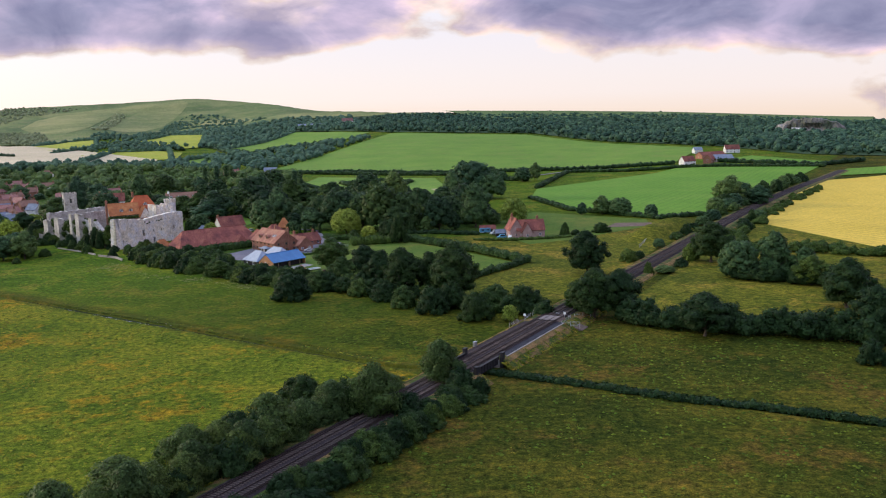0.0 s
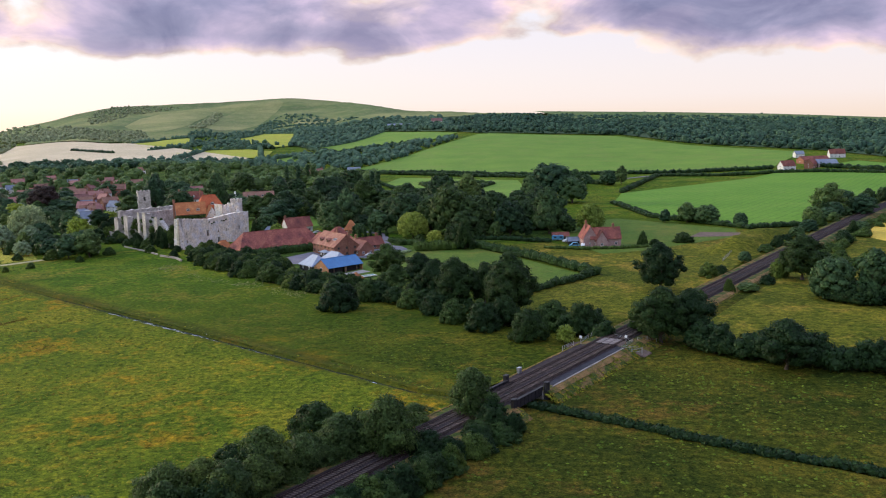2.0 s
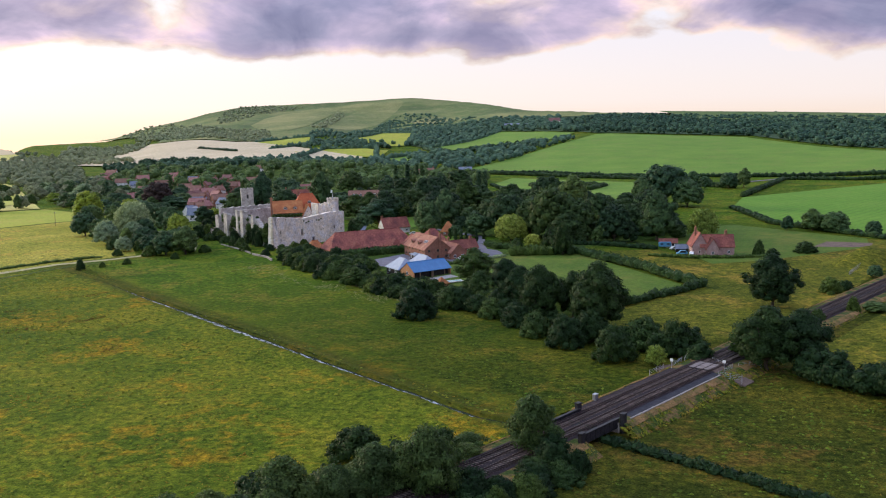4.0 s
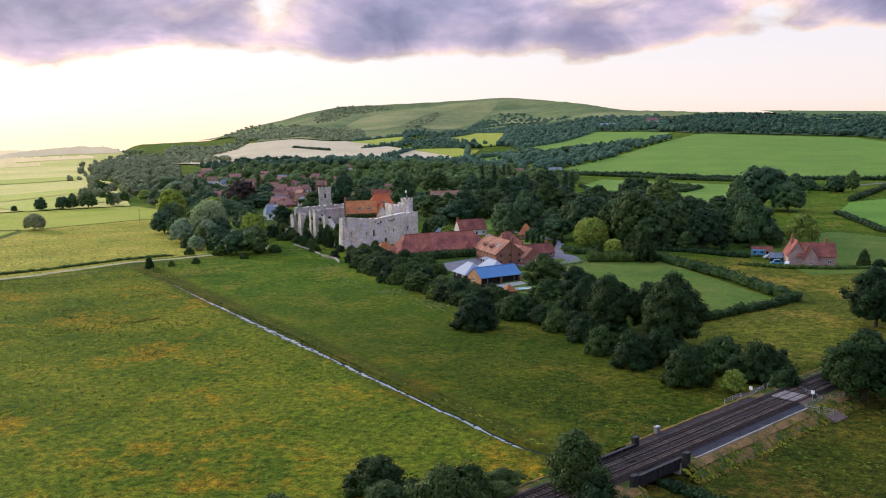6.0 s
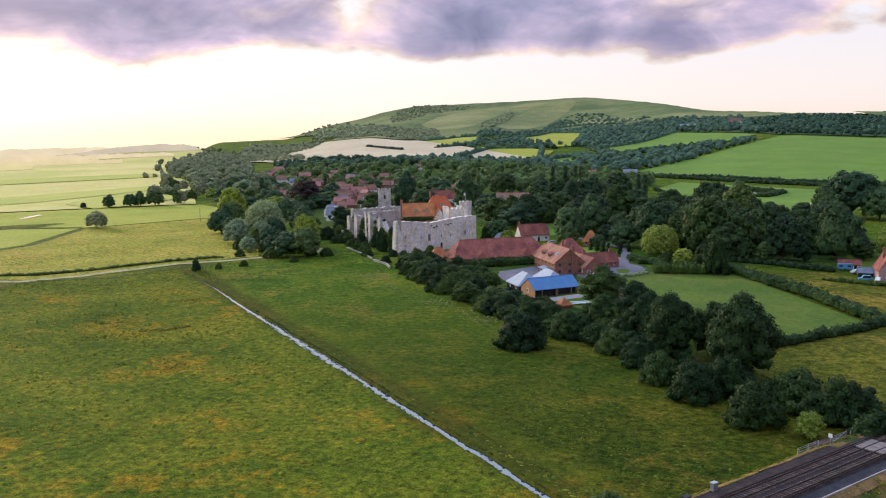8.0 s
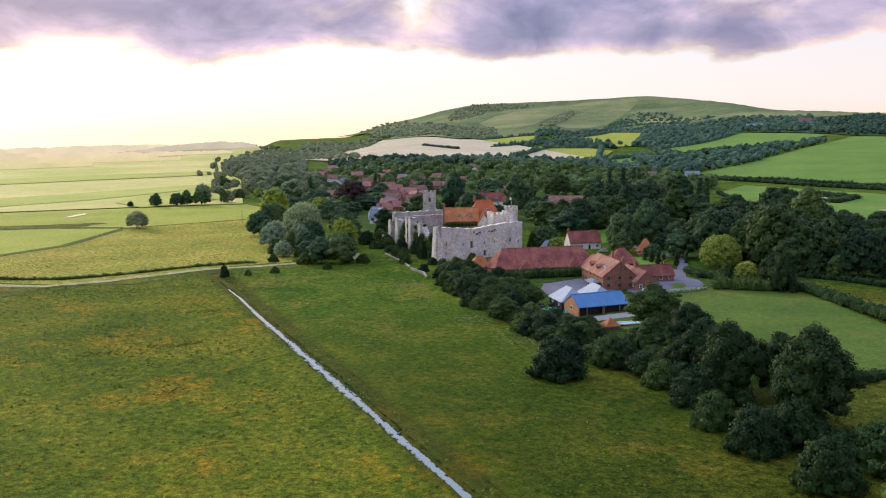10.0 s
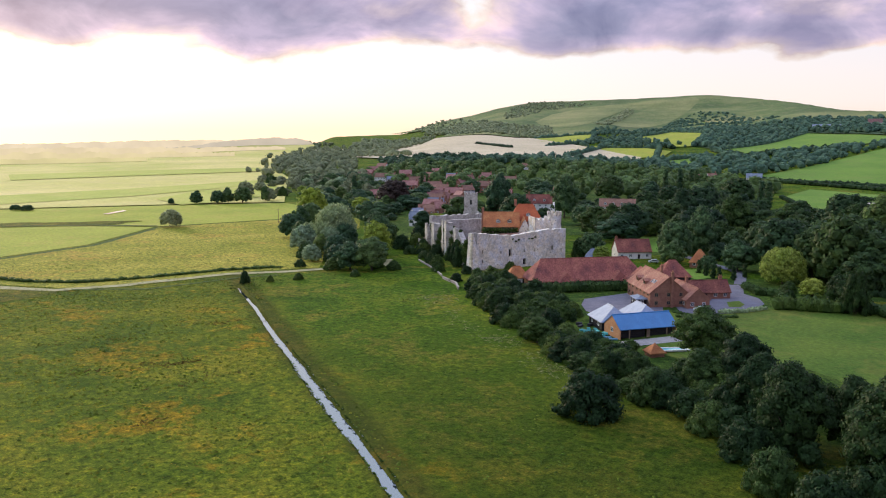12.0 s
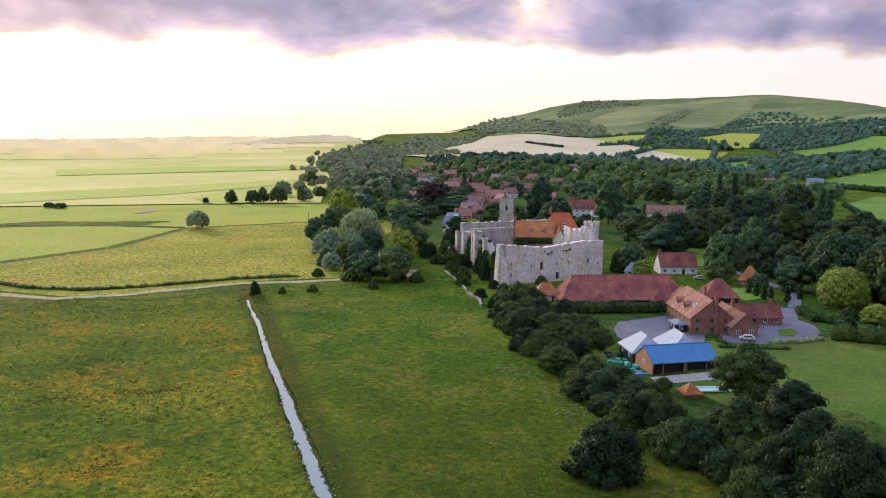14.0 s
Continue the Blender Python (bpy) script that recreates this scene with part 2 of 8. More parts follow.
def sward_mat(name, stops, dry, dry_amount, seed):
    """Rough grazing of one kind."""
    m = bpy.data.materials.new(name)
    m.use_nodes = True
    t = m.node_tree
    b = t.nodes["Principled BSDF"]
    b.inputs["Roughness"].default_value, b.inputs["Specular IOR Level"].default_value = 0.95, 0.03
    col, clump, blade = sward(t, t.nodes.new("ShaderNodeNewGeometry").outputs["Position"], stops, dry, dry_amount, seed)
    t.links.new(col, b.inputs["Base Color"])
    bn = t.nodes.new("ShaderNodeBump")
    bn.inputs["Strength"].default_value, bn.inputs["Distance"].default_value = 1.0, 0.2
    t.links.new(clump, bn.inputs["Height"])
    t.links.new(bn.outputs[0], b.inputs["Normal"])
    return m


def marsh_mat():
    """The level: yellow grazing on one side of the ditch, wet green meadow on the other, dark rushes past the railway;
    light falloff is put into the colours.
    """
    m = bpy.data.materials.new("marsh_grass")
    m.use_nodes = True
    t = m.node_tree
    b = t.nodes["Principled BSDF"]
    b.inputs["Roughness"].default_value, b.inputs["Specular IOR Level"].default_value = 0.95, 0.03
    pos = t.nodes.new("ShaderNodeNewGeometry").outputs["Position"]
    sep = t.nodes.new("ShaderNodeSeparateXYZ")
    t.links.new(pos, sep.inputs[0])
    x, y = sep.outputs[0], sep.outputs[1]
    wob = node(t, "ShaderNodeTexNoise", Scale=0.05, Detail=5.0, Roughness=0.65)
    t.links.new(pos, wob.inputs["Vector"])
    sway = math_node(t, "MULTIPLY", math_node(t, "SUBTRACT", wob.outputs["Fac"], 0.5), 34.0)

    def side(kx, ky, k0, wide, wobble):
        d = math_node(t, "ADD", math_node(t, "ADD", math_node(t, "MULTIPLY", x, kx), math_node(t, "MULTIPLY", y, ky)), k0)
        if wobble:
            d = math_node(t, "ADD", d, sway)
        return math_node(t, "ADD", math_node(t, "DIVIDE", d, wide), 0.5, clamp=True)

    dry, clump, blade = sward(t, pos, [(0.37, (0.046, 0.086, 0.009)), (0.5, (0.108, 0.138, 0.013)), (0.63, (0.200, 0.182, 0.019))], (0.27, 0.165, 0.014), 0.85, 0)
    # wet meadow in a bright and a dim tone, painting the light's falloff
    wet_bright = sward(t, pos, [(0.37, (0.036, 0.082, 0.007)), (0.5, (0.068, 0.122, 0.010)), (0.63, (0.140, 0.162, 0.016))], (0.20, 0.16, 0.03), 0.6, 1)[0]
    wet_dim = sward(t, pos, [(0.37, (0.022, 0.042, 0.006)), (0.5, (0.044, 0.063, 0.007)), (0.63, (0.098, 0.096, 0.012))], (0.15, 0.11, 0.02), 0.55, 6)[0]
    wet = mix_rgb(t, wet_dim, wet_bright, side(-0.8008, 0.5988, -(0.8008 * 15.4 + 0.5988 * 204.3) - 105, 170.0, True))
    # rush colour, also darkened for the dimmer light past the railway
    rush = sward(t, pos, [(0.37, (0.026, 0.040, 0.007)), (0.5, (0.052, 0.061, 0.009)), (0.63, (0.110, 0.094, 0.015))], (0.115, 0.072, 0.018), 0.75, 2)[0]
    across = side(0.5988, 0.8008, -(0.5988 * -15.4 + 0.8008 * 204.3) - 6, 16.0, True)
    col = mix_rgb(t, dry, wet, across)
    # dark rushy margins, wider on the meadow side
    d = math_node(t, "ADD", math_node(t, "ADD", math_node(t, "MULTIPLY", x, 0.5988), math_node(t, "MULTIPLY", y, 0.8008)), -(0.5988 * -15.4 + 0.8008 * 204.3) - 1.6)
    d = math_node(t, "ABSOLUTE", math_node(t, "ADD", d, math_node(t, "MULTIPLY", sway, 0.16)))
    near = math_node(t, "MULTIPLY", math_node(t, "SUBTRACT", 6.0, d), 0.3, clamp=True)
    col = mix_rgb(t, col, mix_rgb(t, rush, (0.055, 0.055, 0.012), 0.35), math_node(t, "MULTIPLY", near, 0.7))
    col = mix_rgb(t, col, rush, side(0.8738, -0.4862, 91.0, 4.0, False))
    t.links.new(col, b.inputs["Base Color"])
    bn = t.nodes.new("ShaderNodeBump")
    bn.inputs["Strength"].default_value, bn.inputs["Distance"].default_value = 1.0, 0.4
    t.links.new(math_node(t, "ADD", clump, math_node(t, "MULTIPLY", blade, 0.35)), bn.inputs["Height"])
    t.links.new(bn.outputs[0], b.inputs["Normal"])
    return m


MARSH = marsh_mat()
PASTURE = grass_mat("pasture", [(0.3, (0.105, 0.205, 0.026)), (0.7, (0.155, 0.26, 0.036))], 0.02, 0.6, (0.17, 0.195, 0.05), 0.4, even=1.0)
CROP = grass_mat("green_crop", [(0.3, (0.092, 0.212, 0.022)), (0.7, (0.135, 0.262, 0.03))], 0.015, 0.5, (0.14, 0.22, 0.04), 0.3, stripe=0.5, even=1.0)
LAWN = grass_mat("lawn", [(0.3, (0.058, 0.115, 0.013)), (0.7, (0.105, 0.155, 0.020))], 0.05, 1.0, (0.16, 0.16, 0.03), 0.6, even=0.6)
MEADOW = sward_mat("dry_meadow", [(0.36, (0.055, 0.075, 0.011)), (0.5, (0.100, 0.108, 0.015)), (0.64, (0.18, 0.155, 0.025))], (0.24, 0.165, 0.035), 0.7, 3)
WHEAT = grass_mat("ripe_wheat", [(0.3, (0.57, 0.40, 0.06)), (0.7, (0.67, 0.47, 0.08))], 0.02, 0.8, (0.56, 0.40, 0.08), 0.3, stripe=-0.45, even=1.0)
STUBBLE = grass_mat("stubble", [(0.3, (0.50, 0.41, 0.26)), (0.7, (0.62, 0.51, 0.34))], 0.01, 0.3, (0.45, 0.38, 0.22), 0.4, even=1.0)
SEDGE = grass_mat("sedge", [(0.3, (0.035, 0.075, 0.012)), (0.7, (0.085, 0.125, 0.02))], 0.3, 1.6, (0.14, 0.11, 0.03), 0.4)
TUFT = mat("tussock", [(0.3, (0.075, 0.115, 0.010)), (0.7, (0.205, 0.190, 0.020))], scale=0.08, fine=2, grain=0.3, rough=0.95, island=0.5)
WET_TUFT = mat("wet_tussock", [(0.3, (0.042, 0.080, 0.008)), (0.7, (0.105, 0.128, 0.014))], scale=0.08, fine=2, grain=0.3, rough=0.95, island=0.45)
DOCK = mat("dry_heads", [(0.3, (0.25, 0.16, 0.025)), (0.7, (0.34, 0.25, 0.04))], scale=0.08, fine=2, grain=0.3, rough=0.95, island=0.4, thin=0.2)
TRACK = mat("chalk_track", [(0.3, (0.26, 0.235, 0.10)), (0.7, (0.44, 0.40, 0.22))], scale=0.25, fine=2, grain=0.4, rough=0.95)
GRAVEL = mat("gravel", [(0.3, (0.135, 0.128, 0.155)), (0.7, (0.195, 0.185, 0.215))], scale=0.3, fine=5, grain=0.25, rough=0.95, bump=0.02)
BALLAST = mat("ballast", [(0.3, (0.026, 0.020, 0.021)), (0.7, (0.062, 0.046, 0.046))], scale=0.7, fine=6, grain=0.5, rough=0.95, bump=0.06)
CESS = mat("cess_stone", [(0.3, (0.032, 0.031, 0.036)), (0.7, (0.062, 0.060, 0.068))], scale=0.5, fine=5, grain=0.4, rough=0.95, bump=0.04)
DRYBANK = mat("dry_bank", [(0.3, (0.028, 0.060, 0.011)), (0.48, (0.066, 0.088, 0.018)), (0.57, (0.17, 0.110, 0.042)), (0.75, (0.30, 0.175, 0.07))], scale=0.35, fine=2.5, grain=0.45, rough=0.95, bump=0.12)
VERGE = mat("dry_verge", [(0.3, (0.075, 0.085, 0.022)), (0.45, (0.17, 0.115, 0.042)), (0.58, (0.27, 0.155, 0.062)), (0.75, (0.36, 0.22, 0.10))], scale=0.45, fine=3.0, grain=0.45, rough=0.95, bump=0.1)
CONCRETE = mat("concrete", [(0.3, (0.27, 0.25, 0.23)), (0.7, (0.42, 0.38, 0.35))], scale=0.8, fine=9, grain=0.25, rough=0.9, bump=0.01)
SLEEPER = mat("sleeper", [(0.3, (0.085, 0.062, 0.056)), (0.7, (0.155, 0.115, 0.105))], scale=1.0, fine=8, rough=0.9, vary=0.3)
RAIL = mat("rail_steel", [(0.3, (0.03, 0.02, 0.018)), (0.7, (0.06, 0.04, 0.034))], scale=2, fine=12, rough=0.6, metal=0.3)
STEEL = mat("galvanised_steel", [(0.3, (0.35, 0.36, 0.38)), (0.7, (0.5, 0.5, 0.52))], scale=3, fine=20, grain=0.15, rough=0.45, metal=0.8)
IRON = mat("dark_iron", [(0.3, (0.03, 0.03, 0.032)), (0.7, (0.06, 0.055, 0.055))], scale=2, fine=14, rough=0.6, metal=0.4)
STONE = mat("castle_stone", [(0.25, (0.40, 0.385, 0.375)), (0.45, (0.68, 0.65, 0.63)), (0.7, (0.84, 0.81, 0.78))], scale=0.16, fine=1.3, grain=0.32, rough=0.95, bump=0.10, detail=9)
st = STONE.node_tree
sb = st.nodes["Principled BSDF"]
pits = node(st, "ShaderNodeTexVoronoi", Scale=0.62, Randomness=1.0)
wash = node(st, "ShaderNodeTexNoise", Scale=0.35, Detail=6.0, Roughness=0.7)
for q in (pits, wash):
    st.links.new(st.nodes.new("ShaderNodeNewGeometry").outputs["Position"], q.inputs["Vector"])
face = mix_rgb(st, sb.inputs["Base Color"].links[0].from_socket, ramp(st, pits.outputs["Distance"], [(0.08, (0.36, 0.33, 0.30)), (0.17, (1, 1, 1))]), 1.0, "MULTIPLY")
face = mix_rgb(st, face, ramp(st, wash.outputs["Fac"], [(0.36, (1, 1, 1)), (0.56, (1.0, 0.90, 0.72)), (0.74, (0.60, 0.56, 0.44))]), 1.0, "MULTIPLY")
st.links.new(face, sb.inputs["Base Color"])
RUBBLE = mat("weathered_rubble_stone", [(0.25, (0.22, 0.195, 0.165)), (0.45, (0.40, 0.365, 0.32)), (0.7, (0.60, 0.56, 0.51))], scale=0.3, fine=1.6, grain=0.45, rough=0.95, bump=0.14, detail=9)
QUOIN = mat("dressed_stone", [(0.3, (0.50, 0.43, 0.31)), (0.7, (0.64, 0.57, 0.44))], scale=0.8, fine=4, grain=0.25, rough=0.9, bump=0.03, vary=0.2)
BRICK = mat("brick", [(0.3, (0.22, 0.10, 0.07)), (0.7, (0.34, 0.17, 0.115))], scale=0.6, fine=7, grain=0.35, rough=0.9, bump=0.03, local=True, vary=0.12)
ORANGE_BRICK = mat("orange_brick", [(0.3, (0.36, 0.17, 0.08)), (0.7, (0.50, 0.26, 0.13))], scale=0.6, fine=7, grain=0.3, rough=0.9, bump=0.03, local=True)
TILE = mat("red_tile", [(0.25, (0.095, 0.042, 0.044)), (0.45, (0.205, 0.072, 0.060)), (0.62, (0.285, 0.108, 0.078)), (0.8, (0.38, 0.19, 0.095))], scale=0.22, fine=2.4, grain=0.5, rough=0.85, bump=0.06, local=True, vary=0.25, stretch=(1, 0.6, 1))
ORANGE_TILE = mat("orange_tile", [(0.25, (0.27, 0.10, 0.05)), (0.5, (0.40, 0.155, 0.065)), (0.75, (0.50, 0.25, 0.10))], scale=0.3, fine=3.5, grain=0.3, rough=0.85, bump=0.05, local=True, vary=0.1)
# red village tile, lightened in colour for the haze over it
VILLAGE_TILE = mat("hazed_village_tile", [(0.25, (0.22, 0.10, 0.095)), (0.5, (0.32, 0.155, 0.14)), (0.75, (0.42, 0.24, 0.20))], scale=0.3, fine=3.0, grain=0.35, rough=0.85, bump=0.05, local=True, vary=0.3)
MELLOW_TILE = mat("mellow_orange_tile", [(0.25, (0.20, 0.080, 0.062)), (0.5, (0.32, 0.145, 0.105)), (0.75, (0.46, 0.26, 0.17))], scale=0.25, fine=2.6, grain=0.4, rough=0.85, bump=0.06, local=True, vary=0.1)
BROWN_TILE = mat("brown_tile", [(0.25, (0.19, 0.10, 0.075)), (0.7, (0.34, 0.19, 0.14))], scale=0.3, fine=3.5, grain=0.35, rough=0.85, bump=0.05, local=True, vary=0.18)
SLATE = mat("slate", [(0.3, (0.16, 0.19, 0.25)), (0.7, (0.27, 0.30, 0.37))], scale=0.5, fine=5, grain=0.25, rough=0.6, bump=0.03, local=True, vary=0.15)
BLUE_SHEET = mat("blue_roof_sheet", [(0.3, (0.026, 0.15, 0.34)), (0.7, (0.042, 0.20, 0.42))], scale=0.4, fine=6, grain=0.15, rough=0.45, local=True)
PALE_ROOF = mat("pale_lead_roof", [(0.3, (0.25, 0.285, 0.35)), (0.7, (0.35, 0.385, 0.45))], scale=0.6, fine=5, grain=0.15, rough=0.5, local=True)
RENDER_WALL = mat("white_render", [(0.3, (0.62, 0.60, 0.56)), (0.7, (0.78, 0.76, 0.72))], scale=0.5, fine=6, grain=0.12, rough=0.9, local=True)
FLINT = mat("flint_wall", [(0.3, (0.26, 0.22, 0.20)), (0.7, (0.42, 0.37, 0.33))], scale=0.5, fine=5, grain=0.4, rough=0.95, bump=0.05, local=True, vary=0.15)
BLACK_BOARD = mat("black_boarding", [(0.3, (0.018, 0.016, 0.016)), (0.7, (0.045, 0.04, 0.038))], scale=0.6, fine=6, rough=0.8, local=True, stretch=(1, 1, 6))
OAK_BEAM = mat("oak_timber", [(0.3, (0.16, 0.11, 0.07)), (0.7, (0.28, 0.20, 0.13))], scale=1.2, fine=9, rough=0.85, local=True)
WHITE_PAINT = mat("white_paint", [(0.3, (0.74, 0.74, 0.72)), (0.7, (0.82, 0.82, 0.8))], scale=1, fine=8, grain=0.08, rough=0.5)
PAINT_BLUE = mat("blue_paint", [(0.3, (0.05, 0.20, 0.36)), (0.7, (0.09, 0.30, 0.48))], scale=0.8, fine=6, grain=0.2, rough=0.5, vary=0.3)
PAINT_TEAL = mat("teal_tarpaulin", [(0.3, (0.05, 0.30, 0.34)), (0.7, (0.12, 0.45, 0.48))], scale=0.8, fine=6, grain=0.3, rough=0.6, vary=0.4)
PAINT_SILVER = mat("silver_paint", [(0.3, (0.42, 0.44, 0.47)), (0.7, (0.52, 0.54, 0.57))], scale=1, fine=8, grain=0.1, rough=0.3, vary=0.4)
RUBBER = mat("rubber", [(0.3, (0.02, 0.02, 0.02)), (0.7, (0.035, 0.035, 0.035))], scale=3, fine=12, rough=0.9)
SOIL = mat("bare_soil", [(0.3, (0.11, 0.078, 0.064)), (0.7, (0.19, 0.135, 0.105))], scale=0.3, fine=3, grain=0.3, rough=0.95)
CHALK = mat("chalk", [(0.3, (0.40, 0.36, 0.31)), (0.55, (0.55, 0.52, 0.47)), (0.75, (0.74, 0.72, 0.68))], scale=0.03, fine=0.3, grain=0.3, rough=0.95)
QUARRY = mat("weathered_quarry_face", [(0.35, (0.05, 0.065, 0.035)), (0.5, (0.16, 0.14, 0.115)), (0.62, (0.26, 0.24, 0.21)), (0.75, (0.55, 0.53, 0.49))], scale=0.03, fine=0.3, grain=0.35, rough=0.95)
HILLTOP = grass_mat("skyline_turf", [(0.3, (0.075, 0.13, 0.035)), (0.7, (0.115, 0.165, 0.05))], 0.004, 0.1, (0.15, 0.16, 0.06), 0.5, even=1.0)
SEEDY = mat("pale_seed_heads", [(0.3, (0.20, 0.20, 0.09)), (0.7, (0.34, 0.31, 0.17))], scale=0.1, fine=2, grain=0.3, rough=0.95, island=0.4, thin=0.2)
WHITE_FLOWER = mat("white_flower", [(0.3, (0.55, 0.56, 0.52)), (0.7, (0.8, 0.8, 0.77))], scale=1.0, fine=6, grain=0.15, rough=0.9)
BROWN_DOCK = mat("brown_dock", [(0.3, (0.10, 0.072, 0.020)), (0.7, (0.19, 0.125, 0.035))], scale=0.1, fine=2, grain=0.3, rough=0.95, island=0.4, thin=0.2)
RUSHES = mat("brown_rush_heads", [(0.3, (0.13, 0.10, 0.02)), (0.7, (0.26, 0.16, 0.035))], scale=0.1, fine=2, grain=0.3, rough=0.95, island=0.4, thin=0.2)
ASPHALT = mat("asphalt", [(0.3, (0.13, 0.125, 0.13)), (0.7, (0.2, 0.19, 0.195))], scale=0.3, fine=4, grain=0.2, rough=0.9)


def gloss(name, color, rough, spec=0.5, bump=0.0, transmission=0.0):
    m = bpy.data.materials.new(name)
    m.use_nodes = True
    t = m.node_tree
    b = t.nodes["Principled BSDF"]
    b.inputs["Base Color"].default_value, b.inputs["Roughness"].default_value = (*color, 1), rough
    b.inputs["Specular IOR Level"].default_value, b.inputs["Transmission Weight"].default_value = spec, transmission
    if bump:
        n = node(t, "ShaderNodeTexNoise", Scale=0.8, Detail=3.0)
        t.links.new(t.nodes.new("ShaderNodeNewGeometry").outputs["Position"], n.inputs["Vector"])
        bn = t.nodes.new("ShaderNodeBump")
        bn.inputs["Strength"].default_value, bn.inputs["Distance"].default_value = 0.3, bump
        t.links.new(n.outputs["Fac"], bn.inputs["Height"])
        t.links.new(bn.outputs[0], b.inputs["Normal"])
    return m


# leafy floor colour, with the shade between crowns painted in
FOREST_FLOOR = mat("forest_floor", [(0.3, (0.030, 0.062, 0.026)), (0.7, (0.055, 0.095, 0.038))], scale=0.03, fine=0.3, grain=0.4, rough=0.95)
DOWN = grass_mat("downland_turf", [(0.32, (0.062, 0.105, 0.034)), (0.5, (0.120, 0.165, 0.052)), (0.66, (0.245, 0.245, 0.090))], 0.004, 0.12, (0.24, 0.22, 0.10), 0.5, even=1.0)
# grass darkened so its colour holds the shade under the trees
GARDEN = sward_mat("dark_garden_grass", [(0.36, (0.030, 0.060, 0.014)), (0.5, (0.05, 0.09, 0.018)), (0.64, (0.085, 0.125, 0.024))], (0.11, 0.115, 0.03), 0.5, 5)
LIT_DOWN = grass_mat("lit_down_turf", [(0.32, (0.125, 0.165, 0.056)), (0.5, (0.185, 0.205, 0.072)), (0.66, (0.265, 0.260, 0.10))], 0.005, 0.12, (0.30, 0.27, 0.12), 0.5, even=1.0)
RED_TILE = mat("bright_red_tile", [(0.25, (0.36, 0.085, 0.04)), (0.7, (0.52, 0.15, 0.065))], scale=0.3, fine=3.5, grain=0.3, rough=0.85, bump=0.05, local=True, vary=0.1)
PINK_BRICK = mat("pink_brick", [(0.3, (0.32, 0.20, 0.18)), (0.7, (0.46, 0.31, 0.28))], scale=0.6, fine=7, grain=0.3, rough=0.9, bump=0.03, local=True)
DECK = mat("worn_deck", [(0.3, (0.17, 0.14, 0.13)), (0.7, (0.29, 0.245, 0.225))], scale=0.9, fine=8, grain=0.3, rough=0.9)
# low sun and haze over the left marsh put into these field colours
SUN_TINT_GREEN = grass_mat("sun_tint_green", [(0.3, (0.25, 0.30, 0.03)), (0.7, (0.36, 0.37, 0.045))], 0.02, 0.7, (0.40, 0.33, 0.06), 0.6, even=1.0)
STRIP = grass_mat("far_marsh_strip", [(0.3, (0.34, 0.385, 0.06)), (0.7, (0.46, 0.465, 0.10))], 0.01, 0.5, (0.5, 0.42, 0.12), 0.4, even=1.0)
SUN_TINT_MARSH = sward_mat("sun_tint_marsh", [(0.36, (0.20, 0.215, 0.032)), (0.5, (0.30, 0.28, 0.048)), (0.64, (0.42, 0.35, 0.075))], (0.40, 0.26, 0.06), 0.7, 4)
HAZE_TINT_MARSH = grass_mat("haze_tint_marsh", [(0.3, (0.40, 0.42, 0.09)), (0.5, (0.54, 0.49, 0.14)), (0.7, (0.68, 0.57, 0.22))], 0.006, 0.4, (0.54, 0.45, 0.18), 0.6, even=1.0)
WATER = gloss("still_water", (0.02, 0.03, 0.035), 0.02, 0.5, 0.004)
WATER.node_tree.nodes["Principled BSDF"].inputs["IOR"].default_value = 2.6
POOL = gloss("pool_water", (0.12, 0.42, 0.45), 0.05, 0.6)
GLASS = gloss("window_glass", (0.03, 0.035, 0.04), 0.06, 0.8)

# ---- mesh helpers ----


def part(name, bm, material, parent=None, label=""):
    """Links a bmesh as ONE mesh object, under a thing or a part."""
    me = bpy.data.meshes.new(name)
    bm.to_mesh(me)
    bm.free()
    me.materials.append(material)
    ob = new(name, me)
    if parent:
        ob.parent = parent
    if label:
        ob["label"] = label
    return ob


def raw(name, verts, faces, material, parent=None, smooth=False):
    """Links plain vertex and face arrays as one mesh object."""
    me = bpy.data.meshes.new(name)
    me.from_pydata(verts, [], faces)
    me.materials.append(material)
    if smooth:
        me.shade_smooth()
    ob = new(name, me)
    if parent:
        ob.parent = parent
    return ob


def thing(name, m, label, category, group=""):
    ob = new(name)
    ob.empty_display_size = 0.5
    ob.matrix_basis = m
    return tagged(ob, label, category, group)


def box(bm, x0, x1, y0, y1, z0, z1, m=None, bevel=0.0):
    v = [bm.verts.new((x, y, z)) for z in (z0, z1) for y in (y0, y1) for x in (x0, x1)]
    if m is not None:
        for q in v:
            q.co = m @ q.co
    f = [bm.faces.new([v[i] for i in q]) for q in ((0, 2, 3, 1), (4, 5, 7, 6), (0, 1, 5, 4), (1, 3, 7, 5), (3, 2, 6, 7), (2, 0, 4, 6))]
    if bevel:
        bmesh.ops.bevel(bm, geom=list({e for q in f for e in q.edges}), offset=bevel, segments=1, affect="EDGES")
    return bm


def prism(bm, outline, y0, y1):
    """Extrudes an outline in x, z from y0 to y1."""
    a = [bm.verts.new((x, y0, z)) for x, z in outline]
    b = [bm.verts.new((x, y1, z)) for x, z in outline]
    n = len(a)
    bm.faces.new(a)
    bm.faces.new(b[::-1])
    for i in range(n):
        bm.faces.new((a[i], b[i], b[(i + 1) % n], a[(i + 1) % n]))
    return bm


